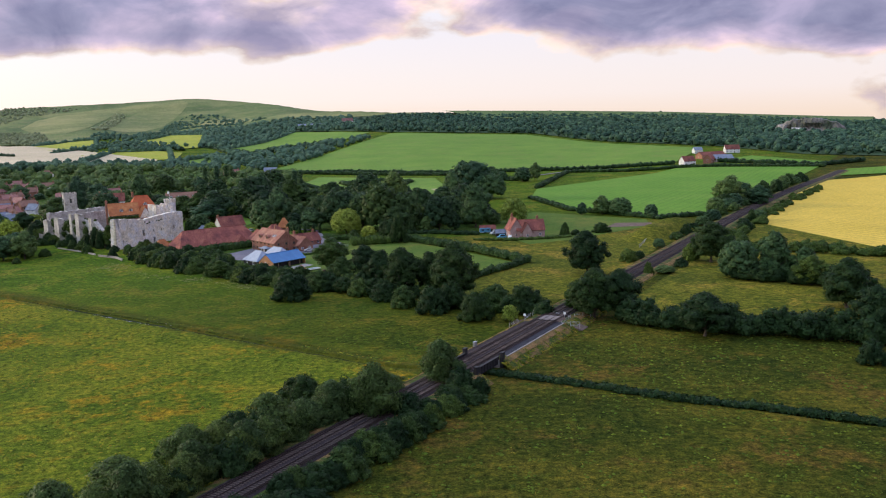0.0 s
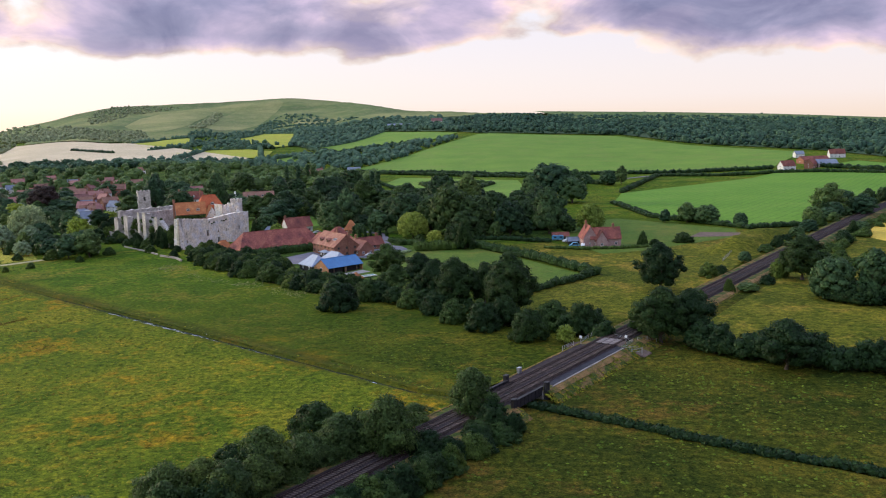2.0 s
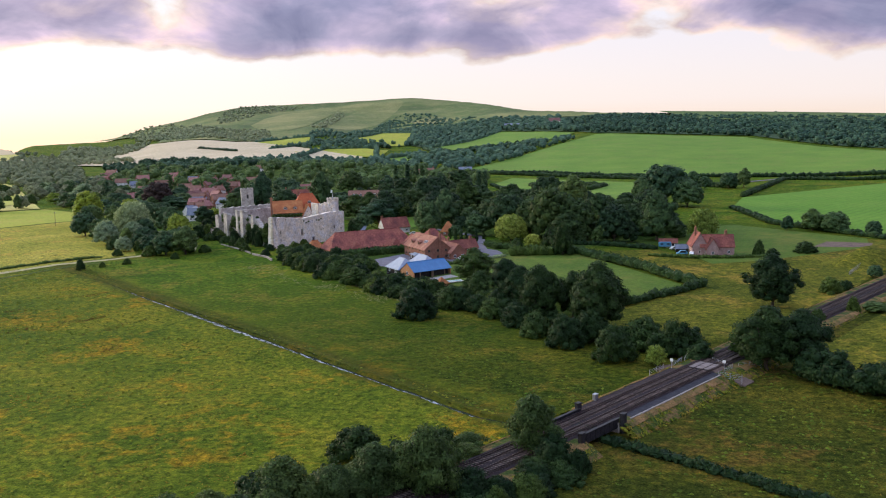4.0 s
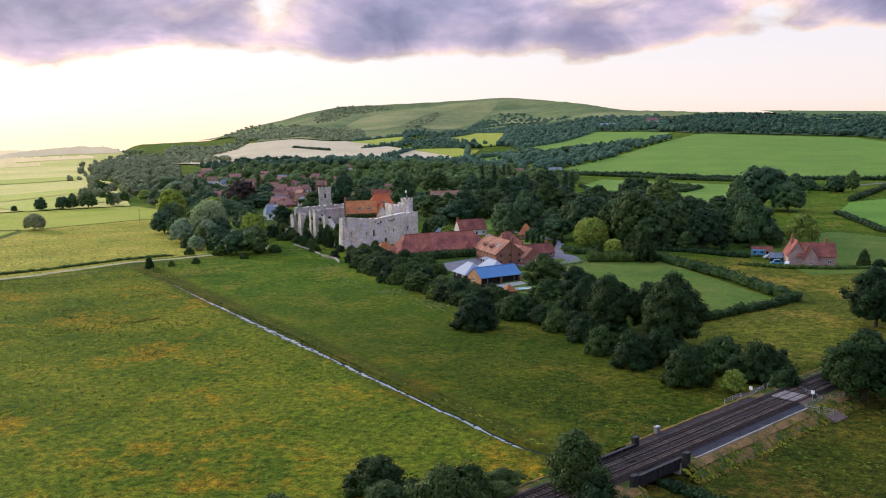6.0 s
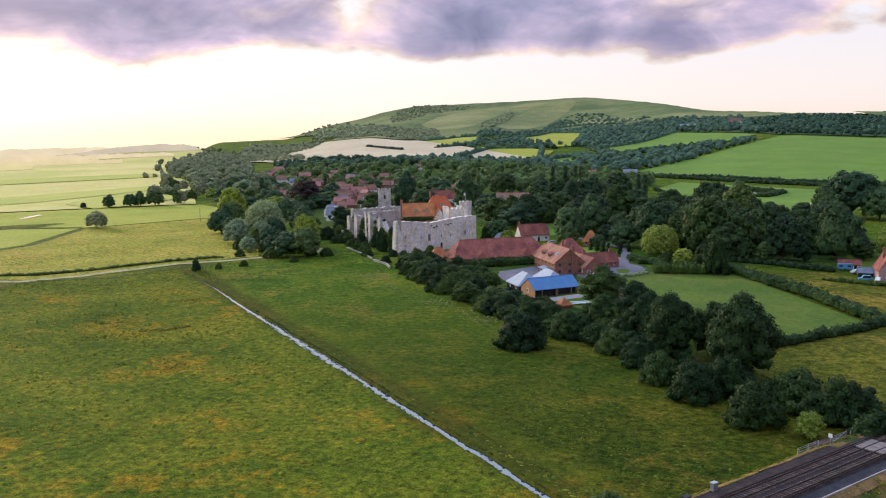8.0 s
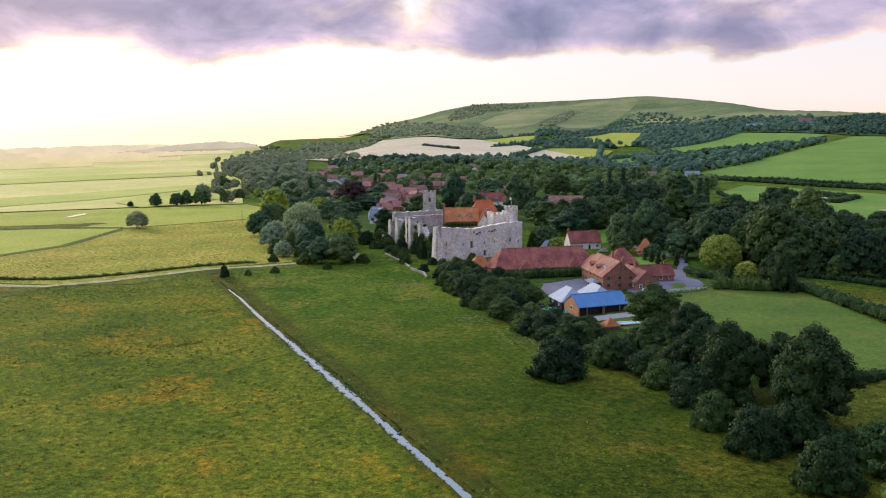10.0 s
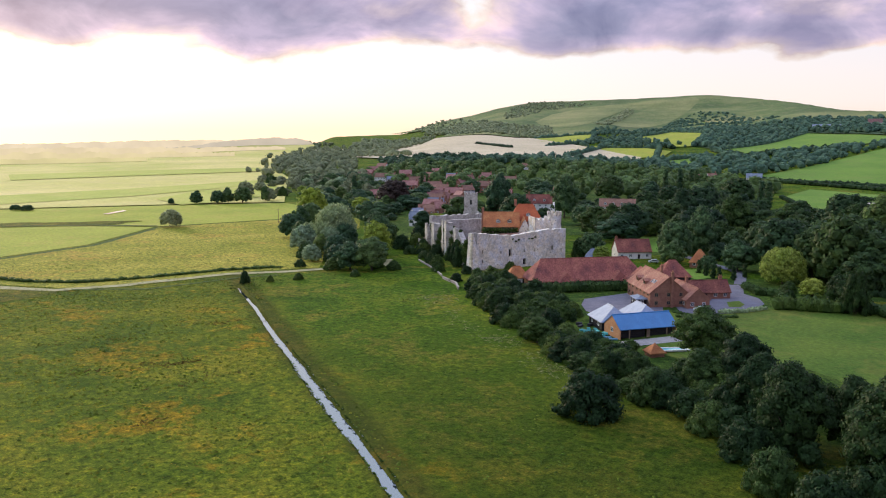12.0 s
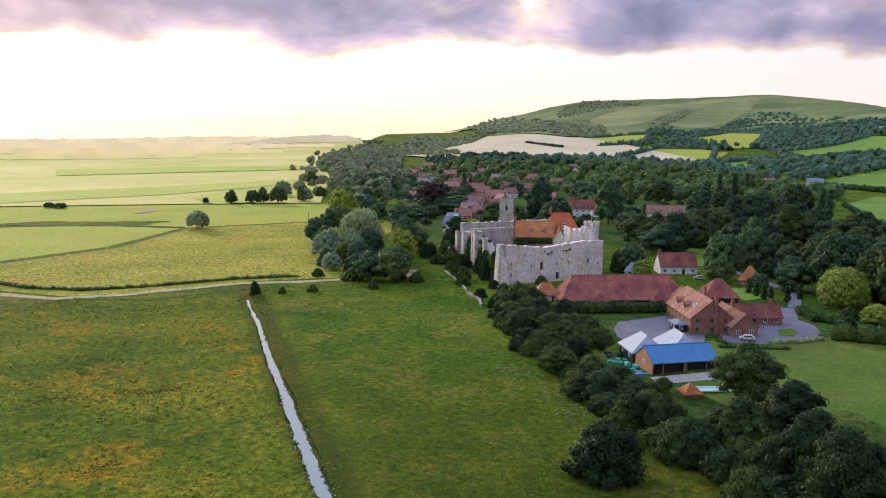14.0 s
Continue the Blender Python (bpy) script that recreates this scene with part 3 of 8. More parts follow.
def slab(bm, pts, t):
    """A plate with the given top corners, t thick downwards."""
    a = [bm.verts.new(p) for p in pts]
    b = [bm.verts.new((p[0], p[1], p[2] - t)) for p in pts]
    n = len(a)
    bm.faces.new(a)
    bm.faces.new(b[::-1])
    for i in range(n):
        bm.faces.new((a[i], b[i], b[(i + 1) % n], a[(i + 1) % n]))
    return bm


def limb(bm, p, q, r0, r1, sides=7):
    """A tapered round bar from p to q."""
    p, q = Vector(p), Vector(q)
    d = (q - p).normalized()
    s = d.orthogonal().normalized()
    u = d.cross(s)
    rings = []
    for c, r in ((p, r0), (q, r1)):
        rings.append([bm.verts.new(c + (s * math.cos(2 * math.pi * i / sides) + u * math.sin(2 * math.pi * i / sides)) * r) for i in range(sides)])
    for i in range(sides):
        j = (i + 1) % sides
        bm.faces.new((rings[0][i], rings[0][j], rings[1][j], rings[1][i]))
    bm.faces.new(rings[0][::-1])
    bm.faces.new(rings[1])
    return bm


# ---- the lie of the land ----
AZ = [-60, -40, -26, -15, -8, -2.7, 2.8, 8.3, 11.4, 13.5, 16, 20, 23.5, 26.8, 28.7, 30.5, 32.3, 35, 40, 46, 54, 64, 90]
CREST = [20, 25, 38, 65, 77, 84, 91, 112, 147, 166, 182, 170, 164, 153, 135, 107, 87, 42, 34, 16, 4, 0, 0]
REACH = [2300, 2300, 2300, 2300, 2300, 2300, 2300, 2800, 3100, 3300, 3400, 3400, 3400, 3300, 3300, 3300, 3300, 3300, 3000, 2600, 2600, 2600, 2600]
DITCH_O = Vector((-15.4, 204.3))
DITCH_U, DITCH_V = Vector((-0.8008, 0.5988)), Vector((0.5988, 0.8008))


def lerp(x, xs, ys):
    return float(np.interp(x, xs, ys))


def smooth(a, b, x):
    u = min(1.0, max(0.0, (x - a) / (b - a)))
    return u * u * (3 - 2 * u)


def terrain(x, y):
    """Height of the land: flat marsh, a low terrace under the castle, the downs behind."""
    dx, dy = x - 10, y - 80
    d, az = math.hypot(dx, dy), math.degrees(math.atan2(-dx, dy))
    z = smooth(380, 430, y + 0.6 * (x + 160)) * smooth(-330, -230, x) if y > 150 else 0.0
    h, reach = lerp(az, AZ, CREST), lerp(az, AZ, REACH)
    k, foot = smooth(5, 14, az), 950 - 200 * smooth(8, 20, -az)
    u = (d - foot) / (reach - foot)
    if dy > -500 and u > 0:  # far marsh dropped below its skyline, so sky stands in for bright haze
        z += h * u ** (1.1 + 0.45 * k) if u < 1 else h - 0.03 * (d - reach)
        if az > 5:
            z -= 160 * smooth(2300, 3000, d) * smooth(39, 45, az)
            z += k * (8 * noise.noise((x * 0.004, y * 0.004, 0.3)) + 44 * (1 - smooth(30, 35, az)) * noise.noise((az * 0.14, d * 0.0008, 4.3))) * smooth(0.25, 0.6, u) * (1 - smooth(0.86, 1.0, u))
    return z


def ditch_line(u):
    """Where the ditch runs, across from its straight reach; u counts along it."""
    bend = 0.9 * noise.noise((u * 0.021, 7.0, 0)) + 0.35 * noise.noise((u * 0.09, 2.0, 0))
    return bend * smooth(0, 20, u) if u > 0 else lerp(-u, [0, 25, 106, 300], [0, 7.4, 15.8, 34])


def ground_sheet():
    us, vs = [], []
    step, p = 2.2, -2.0
    u = 0.0
    while u < 5200:
        us.append(u)
        u += 3.0 if u < 290 else 3.0 + (u - 290) * 0.022
    u = -3.0
    while u > -4200:
        us.append(u)
        u -= 3.0 if u > -130 else 3.0 + (-130 - u) * 0.03
    near = [0.0, 0.6, 1.05, 1.4, 1.9, 2.6, 3.6, 5.0]
    vs = [-v for v in near[1:]] + near
    v = 7.5
    while v < 4900:
        vs.append(v)
        v += 3.0 if v < 170 else 3.0 + (v - 170) * 0.018
    v = -7.5
    while v > -3000:
        vs.append(v)
        v -= 3.0 if v > -110 else 3.0 + (-110 - v) * 0.06
    us, vs = sorted(us), sorted(vs)
    verts = []
    for u in us:
        c = ditch_line(u)
        live = 1 - smooth(252, 258, u) if u > 0 else 1 - smooth(150, 200, -u)
        for v in vs:
            w = v + c * math.exp(-max(0.0, abs(v) - 5) / 60)
            x, y = DITCH_O.x + DITCH_U.x * u + DITCH_V.x * w, DITCH_O.y + DITCH_U.y * u + DITCH_V.y * w
            z = terrain(x, y) + 0.10 * noise.noise((x * 0.15, y * 0.15, 0)) * (abs(v) < 170)
            a = abs(v) / lerp(u, [0, 60, 110, 150, 200, 256], [0.85, 0.95, 1.25, 1.0, 0.75, 0.5]) + 0.12 + 0.4 * noise.noise((u * 0.07, 4.0 if v > 0 else 9.0, 0)) + 0.45 * noise.noise((u * 0.31, 4.0 if v > 0 else 9.0, 3))
            if a < 4:
                z -= live * 1.0 * (1 - smooth(0.7, 2.0, a)) - live * 0.18 * (1 - smooth(2.0, 4.0, a))
            verts.append((x, y, z))
    n = len(vs)
    faces = [(i * n + j, (i + 1) * n + j, (i + 1) * n + j + 1, i * n + j + 1) for i in range(len(us) - 1) for j in range(n - 1)]
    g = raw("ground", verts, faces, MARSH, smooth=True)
    tagged(g, "rough marsh grass with dry seed-head drifts", "ground", kind="structure")
    wv, wf = [], []
    for i, u in enumerate(range(-160, 256, 4)):
        for v in (-1.9, 1.9):
            p = DITCH_O + DITCH_U * u + DITCH_V * (ditch_line(u) + v)
            wv.append((p.x, p.y, -0.60))
        if i:
            wf.append((2 * i - 2, 2 * i - 1, 2 * i + 1, 2 * i))
    tagged(raw("water", wv, wf, WATER), "still water in a straight marsh ditch", "water", kind="structure")


ground_sheet()


def field(name, corners, material, label, lift=0.12, cell=0):
    """A field draped over the land, cut to its corners."""
    bm = bmesh.new()
    bm.faces.new([bm.verts.new((x, y, 0)) for x, y in corners])
    bmesh.ops.triangulate(bm, faces=bm.faces[:])
    xs, ys = [c[0] for c in corners], [c[1] for c in corners]
    size = max(max(xs) - min(xs), max(ys) - min(ys))
    cell = cell or max(4, size / 26)
    for axis, lo, hi in ((0, min(xs), max(xs)), (1, min(ys), max(ys))):
        k = lo + cell
        while k < hi:
            co, no = (Vector((k, 0, 0)), Vector((1, 0, 0))) if axis == 0 else (Vector((0, k, 0)), Vector((0, 1, 0)))
            bmesh.ops.bisect_plane(bm, geom=bm.verts[:] + bm.edges[:] + bm.faces[:], plane_co=co, plane_no=no)
            k += cell
    for v in bm.verts:
        far = math.hypot(v.co.x, v.co.y - 80)
        v.co.z = terrain(v.co.x, v.co.y) + lift * (1 + max(0.0, far - 500) * 0.012)
    bmesh.ops.recalc_face_normals(bm, faces=bm.faces[:])
    return tagged(part(name, bm, material), label, "field", kind="structure")


def ribbon(name, pts, width, material, label, category, lift=0.1, ragged=0.0):
    """A strip along a line on the land."""
    line = []
    for (x0, y0), (x1, y1) in zip(pts, pts[1:]):
        k = max(2, int(math.hypot(x1 - x0, y1 - y0) / 4))
        line += [Vector((x0 + (x1 - x0) * i / k, y0 + (y1 - y0) * i / k)) for i in range(k)]
    line.append(Vector(pts[-1]))
    verts, faces = [], []
    for i, p in enumerate(line):
        d = (line[min(i + 1, len(line) - 1)] - line[max(i - 1, 0)]).normalized()
        s = Vector((d.y, -d.x))
        for k in (-1, 1):
            w = width / 2 * (1 + ragged * noise.noise((p.x * 0.11, p.y * 0.11, k * 3)))
            q = p + s * k * w
            verts.append((q.x, q.y, terrain(q.x, q.y) + lift))
        if i:
            faces.append((2 * i - 2, 2 * i - 1, 2 * i + 1, 2 * i))
    return tagged(raw(name, verts, faces, material), label, category, kind="structure")


field("field", [(-232, 1145), (-190, 1340), (-96, 1707), (159, 1618), (250, 1400), (358, 1200), (266, 995), (170, 1014), (7, 1026)], PASTURE, "large sloping bright green pasture below the wooded downs")
field("field", [(66, 645), (81, 736), (254, 934), (384, 883), (222, 620), (159, 500), (120, 487), (79, 553)], CROP, "even bright green crop field beside the railway")
field("field", [(310, 985), (372, 1044), (420, 925), (384, 895)], CROP, "narrow green field below the farm", 0.16)
field("field", [(167, 454), (307, 723), (389, 761), (560, 780), (560, 300), (205, 307), (182, 354)], WHEAT, "ripe golden wheat field with tramlines")
field("field", [(345, 775), (392, 840), (560, 880), (560, 790), (467, 783)], CROP, "green field behind the wheat", 0.16)
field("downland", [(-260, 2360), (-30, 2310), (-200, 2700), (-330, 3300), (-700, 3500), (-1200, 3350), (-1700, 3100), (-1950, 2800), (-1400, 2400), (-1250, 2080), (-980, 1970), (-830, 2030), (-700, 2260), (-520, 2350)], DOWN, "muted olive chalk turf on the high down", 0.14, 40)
# sunlight on the spurs is painted as patches of paler turf
field("downland", [(-1174, 2470), (-1242, 2731), (-1247, 2933), (-1173, 3044), (-1092, 3050), (-1021, 2698), (-958, 2406), (-933, 2194), (-1037, 2278)], LIT_DOWN, "spur of the down with sunlight painted as pale turf", 0.165, 40)
field("downland", [(-912, 2374), (-964, 2643), (-994, 2882), (-993, 3142), (-937, 3236), (-880, 3109), (-834, 2798), (-810, 2559), (-819, 2391), (-832, 2290)], LIT_DOWN, "broad spur of the down with sunlight painted pale", 0.165, 40)
field("downland", [(-713, 2590), (-683, 2749), (-578, 2688), (-522, 2510), (-582, 2478), (-644, 2455)], LIT_DOWN, "small lit patch painted under the crest", 0.165, 40)
field("wet_meadow", [(-12.5, 208.5), (-70, 251.5), (-140, 304), (-212, 358), (-206, 390), (-150, 398), (-96, 346), (-52, 303), (-18, 280), (12, 250), (20, 238), (4, 208)], MARSH, "green wet meadow below the oaks with light falloff painted", 0.09)
field("rush_pasture", [(11, 190.5), (15.5, 195), (19, 201), (38, 235), (52, 240), (120, 202), (150, 150), (82, 152)], MARSH, "rushy pasture with brown dock drifts, dim light painted in", 0.08)
field("rush_pasture", [(9.5, 189.5), (81, 151), (150, 148), (150, 20), (-60, 20), (-66, 70), (-22, 142)], MARSH, "rushy pasture beside the railway, dim light painted in", 0.08)
field("field", [(52, 256), (76, 300), (100, 342), (125, 388), (150, 432), (167, 454), (182, 354), (205, 307), (210, 190), (122, 206), (86, 226)], MEADOW, "rough tussocky pasture behind the thorn belt", 0.1)
field("garden_ground", [(-150, 560), (-150, 880), (-170, 1040), (-260, 1110), (-420, 1240), (-560, 1260), (-740, 1190), (-660, 1000), (-500, 770), (-345, 580), (-265, 515), (-240, 470), (-190, 560)], GARDEN, "gardens between the village trees with shade painted dark", 0.06)
field("garden_ground", [(-150, 560), (-130, 505), (-108, 512), (-62, 478), (-34, 455), (-20, 445), (14, 455), (32, 475), (28, 560), (2, 640), (-20, 655), (-96, 745), (-150, 760)], GARDEN, "ground under the farm woodland with shade painted dark", 0.06)
field("woodland_floor", [(-100, 1745), (175, 1660), (275, 1420), (395, 1215), (440, 1060), (520, 985), (900, 980), (1250, 1150), (1250, 1700), (1000, 1960), (700, 2170), (420, 2230), (200, 2285), (-30, 2290), (-230, 2360), (-330, 2200), (-300, 2090), (-135, 1800)], FOREST_FLOOR, "dark leafy floor of the hanging wood, shade painted in", 0.1, 60)
field("woodland_floor", [(-329, 2005), (-145, 1810), (-240, 2350), (-520, 2330), (-690, 2215), (-560, 2090), (-470, 1720), (-412, 1640)], FOREST_FLOOR, "dark floor of the hillside wood, shade painted in", 0.1, 60)
field("field", [(-241, 378), (-262, 320), (-330, 298), (-356, 338), (-361, 397), (-400, 469), (-368, 546), (-335, 575), (-300, 530), (-275, 482), (-252, 446), (-222, 405)], SUN_TINT_MARSH, "yellow-green marsh pasture with sunlight put into its colour", 0.1)
field("field", [(-360, 335), (-366, 397), (-404, 469), (-372, 546), (-340, 575), (-455, 636), (-510, 575), (-599, 460), (-700, 380), (-560, 200)], SUN_TINT_GREEN, "green marsh pasture with drains, sunlight in its colour", 0.1)
field("field", [(-462, 640), (-515, 580), (-604, 466), (-760, 360), (-1300, 500), (-2600, 900), (-2600, 2000), (-1500, 1900), (-1100, 1330), (-880, 1060), (-700, 900)], HAZE_TINT_MARSH, "wide level marsh with sun haze put into its colour", 0.15)
field("field", [(-403, 1610), (-329, 1987), (-140, 1772), (-186, 1618), (-337, 1500)], PASTURE, "light green pasture on the lower downs")
# hill foot pastures take the same sunlight-painted green
field("field", [(-662, 1894), (-673, 2195), (-551, 2077), (-463, 1697), (-516, 1641)], SUN_TINT_GREEN, "yellow-green pasture on the hill foot")
field("field", [(-540, 1385), (-600, 1470), (-640, 1560), (-631, 1645), (-528, 1632), (-462, 1575), (-435, 1450)], SUN_TINT_GREEN, "yellow-green hill foot meadow")
field("field", [(-417, 1363), (-377, 1482), (-337, 1340), (-371, 1279)], PASTURE, "small green meadow between woods")
field("field", [(-853, 1842), (-851, 2004), (-787, 2013), (-677, 1733), (-718, 1624)], SUN_TINT_GREEN, "pale green meadow at the hill foot")
field("field", [(-733, 2449), (-701, 2691), (-580, 2688), (-544, 2446)], PASTURE, "green pasture high on the down")
field("field", [(-1144, 1662), (-1180, 1845), (-1257, 2061), (-976, 1951), (-838, 1826), (-649, 1639), (-464, 1439), (-444, 1360), (-557, 1362), (-675, 1303), (-900, 1450)], STUBBLE, "pale harvested stubble field")
field("field", [(-1317, 1610), (-1247, 1679), (-1066, 1645), (-782, 1417), (-660, 1310), (-700, 1290), (-861, 1363), (-1085, 1400)], STUBBLE, "second pale stubble field past the village", 0.16)
field("field", [(-2, 301), (33, 348), (12, 386), (-16, 426), (18, 442), (40, 402), (61, 412), (110, 458), (128, 452), (68, 320), (39, 276), (18, 270)], MEADOW, "rough dry grass between the hedges and the railway", 0.07)
field("field", [(18, 295), (44, 338), (52, 367), (82, 451), (110, 486), (125, 480), (128, 452), (68, 320), (39, 276)], MEADOW, "dry yellow rough grass beside the railway")
field("field", [(-43, 397), (-42, 418), (-15, 424), (31, 345), (10, 314), (-5, 334), (-26, 350)], LAWN, "mown paddock enclosed by hedges")
field("field", [(-142, 893), (-141, 1010), (-6, 925), (5, 785), (-16, 662), (-97, 757)], PASTURE, "grass enclosure round a pond")
field("field", [(19, 510), (59, 545), (115, 487), (110, 457), (61, 411), (40, 400), (28, 440)], LAWN, "cottage garden meadow by the railway", 0.15)
field("field", [(-75, 386), (-48, 412), (-43, 397), (-26, 350), (-40, 335), (-58, 345)], LAWN, "mown garden lawn round the farm buildings", 0.14)
field("courtyard", [(-97, 388), (-100, 397), (-91, 417), (-77, 407), (-70, 388), (-74, 372), (-80, 372), (-92, 380)], GRAVEL, "grey gravel courtyard between the barns", 0.16)
field("driveway", [(-71, 402), (-70, 423), (-68, 450), (-64, 452), (-61, 446), (-58, 435), (-52, 430), (-48, 421), (-48, 410), (-52, 401), (-58, 396), (-66, 392)], GRAVEL, "grey gravel drive in front of the house", 0.2)
ribbon("road", [(-225, 1124), (13, 985), (60, 870), (139, 972), (256, 942), (380, 885)], 7, ASPHALT, "country road between hedges", "road", 0.5)
ribbon("track", [(-330, 292), (-288, 306), (-266, 314), (-254, 334), (-241, 373), (-228, 387), (-214, 409)], 4.6, TRACK, "pale worn farm track across the marsh", "track", 0.14, 0.5)
ribbon("track", [(-262, 318), (-240, 334), (-231, 369), (-223, 382)], 2.0, SEDGE, "dark sedge bank beside the track", "bank", 0.16, 0.6)
ribbon("rough_strip", [(-355, 340), (-361, 397), (-400, 469), (-368, 546), (-330, 590)], 4.0, SEDGE, "dark sedge line of an old field drain", "bank", 0.16, 0.6)
ribbon("rough_strip", [(-640, 440), (-599, 463), (-510, 578), (-459, 638)], 5.0, SEDGE, "dark rough grass along a drain", "bank", 0.16, 0.6)
ribbon("path", [(-64, 453), (-70, 480), (-95, 505), (-110, 520)], 4.0, GRAVEL, "pale gravel lane leading behind the barns", "path", 0.2)
ribbon("path", [(-201, 420), (-209, 436)], 3.4, TRACK, "short pale lane below the castle wall", "path", 0.2)
field("bare_patch", [(86, 455), (95, 474), (114, 470), (110, 456)], SOIL, "patch of bare brown soil in the meadow", 0.22)
# far skyline where marsh meets low sun, its bright haze painted as emission
HAZE_GLOW = bpy.data.materials.new("haze_glow")
HAZE_GLOW.use_nodes = True
ht = HAZE_GLOW.node_tree
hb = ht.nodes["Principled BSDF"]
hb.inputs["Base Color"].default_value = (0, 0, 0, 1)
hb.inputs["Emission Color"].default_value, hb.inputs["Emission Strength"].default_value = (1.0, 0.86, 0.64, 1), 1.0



def hazy_ridge(R, az0, az1, el, rough, color, label):
    """A far wooded skyline swallowed by the haze; the haze is put in as emission."""
    bm = bmesh.new()
    prev = None
    n = int((az1 - az0) * 7)
    for i in range(n + 1):
        az = az0 + (az1 - az0) * i / n
        x, y = 10 - R * math.sin(radians(az)), 80 + R * math.cos(radians(az))
        top = 57 + R * math.tan(radians(el(az))) + rough * R / 1000 * (noise.noise((az * 1.3, R, 0)) + 0.7 * noise.noise((az * 6.1, R, 0)))
        cur = (bm.verts.new((x, y, -30)), bm.verts.new((x, y, top)))
        if prev:
            bm.faces.new((prev[0], cur[0], cur[1], prev[1]))
        prev = cur
    m = HAZE_GLOW.copy()
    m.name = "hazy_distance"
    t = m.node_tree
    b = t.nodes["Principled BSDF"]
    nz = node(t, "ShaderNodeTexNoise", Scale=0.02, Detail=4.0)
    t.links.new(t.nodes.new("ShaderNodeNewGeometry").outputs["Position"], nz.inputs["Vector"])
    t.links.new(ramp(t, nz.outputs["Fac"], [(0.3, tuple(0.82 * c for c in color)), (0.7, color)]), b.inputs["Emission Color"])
    tagged(part("backdrop", bm, m), label, "backdrop", kind="structure")


hazy_ridge(1560, 50, 84, lambda a: -1.68 + 0.10 * noise.noise((a * 0.5, 1, 0)), 2.6, (0.80, 0.70, 0.36), "glowing backdrop of low trees in painted haze")
hazy_ridge(1800, 45, 84, lambda a: -1.36 + 0.12 * noise.noise((a * 0.4, 2, 0)), 2.6, (0.86, 0.72, 0.42), "glowing backdrop of a wooded line in painted haze")
hazy_ridge(2020, 42, 84, lambda a: -1.06 + 0.10 * noise.noise((a * 0.3, 3, 0)), 2.2, (0.90, 0.74, 0.48), "glowing backdrop of rising woods in painted haze")
hazy_ridge(2250, 44, 80, lambda a: -0.62 - 0.22 * smooth(48, 60, a), 1.3, (0.92, 0.76, 0.54), "glowing backdrop of a far rise in painted haze")
hazy_ridge(2200, 38, 50, lambda a: -0.50 - 0.6 * smooth(43, 50, a) - 1.4 * (1 - smooth(38, 41.5, a)), 1.8, (0.66, 0.57, 0.45), "glowing backdrop of a distant ridge in painted haze")

for pts in ([(-560, 640), (-700, 560), (-900, 560)], [(-640, 760), (-820, 720), (-1100, 700)], [(-780, 900), (-1000, 900), (-1300, 860)], [(-700, 560), (-820, 720), (-900, 900)], [(-950, 1080), (-1150, 1050), (-1400, 1080)], [(-404, 470), (-440, 452), (-500, 400), (-620, 330)]):
    ribbon("rough_strip", pts, 5.0, SEDGE, "dark rough grass along a far drain", "bank", 0.5, 0.7)
field("pond", [(-92, 850), (-80, 872), (-50, 880), (-40, 850), (-60, 836)], WATER, "small pale pond inside reeds", 0.3)
ribbon("path", [(-12, 885), (-10, 800), (-2, 740)], 5.0, TRACK, "pale stony path beside the pond", "path", 0.4, 0.6)

def ragged_patch(name, x, y, rx, ry, turn, material, label, lift=0.2):
    """A patch of other growth with a wandering edge."""
    c, q = math.cos(radians(turn)), math.sin(radians(turn))
    pts = []
    for i in range(26):
        a = 2 * math.pi * i / 26
        k = 1 + 0.45 * noise.noise((math.cos(a) * 1.7 + x * 0.1, math.sin(a) * 1.7 + y * 0.1, 0))
        pts.append((x + rx * k * math.cos(a) * c - ry * k * math.sin(a) * q, y + rx * k * math.cos(a) * q + ry * k * math.sin(a) * c))
    field(name, pts, material, label, lift)


ragged_patch("dry_patch", -480, 425, 30, 13, 60, MEADOW, "dry straw-coloured patch of grass")
ragged_patch("dry_patch", -448, 461, 24, 10, 60, MEADOW, "dry straw-coloured patch of grass")
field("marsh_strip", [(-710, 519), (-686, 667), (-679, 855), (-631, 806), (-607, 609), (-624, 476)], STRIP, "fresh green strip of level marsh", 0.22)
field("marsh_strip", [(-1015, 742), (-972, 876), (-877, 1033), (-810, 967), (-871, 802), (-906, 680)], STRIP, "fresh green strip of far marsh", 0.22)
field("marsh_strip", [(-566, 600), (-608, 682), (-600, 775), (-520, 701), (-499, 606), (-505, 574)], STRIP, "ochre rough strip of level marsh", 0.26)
field("garden_lawn", [(-145, 572), (-134, 579), (-118, 545), (-116, 526), (-121, 513), (-132, 530)], PASTURE, "open lawn behind the white-walled house", 0.25)
field("garden_lawn", [(-92, 476), (-84, 481), (-77, 462), (-80, 455), (-88, 460)], PASTURE, "small lawn behind the clipped yews", 0.25)
field("garden_lawn", [(-47, 501), (-31, 514), (-26, 500), (-36, 480), (-42, 486)], PASTURE, "open grass between dark trees", 0.25)
field("drive_island", [(-59, 417), (-56, 421), (-53, 416), (-53, 411), (-56, 409)], LAWN, "small grass island in the gravel drive", 0.3)
field("pool_of_water", [(-494, 498), (-490, 500), (-500, 522), (-506, 524), (-500, 510)], WATER, "small bright pool on the marsh", 0.2)
field("skyline_pasture", [(10 - R * math.sin(radians(a)), 80 + R * math.cos(radians(a))) for R, row in ((1985, range(-3, -30, -3)), (2310, range(-27, 3, 3))) for a in row], HILLTOP, "thin strip of pasture along the skyline", 0.35, 70)

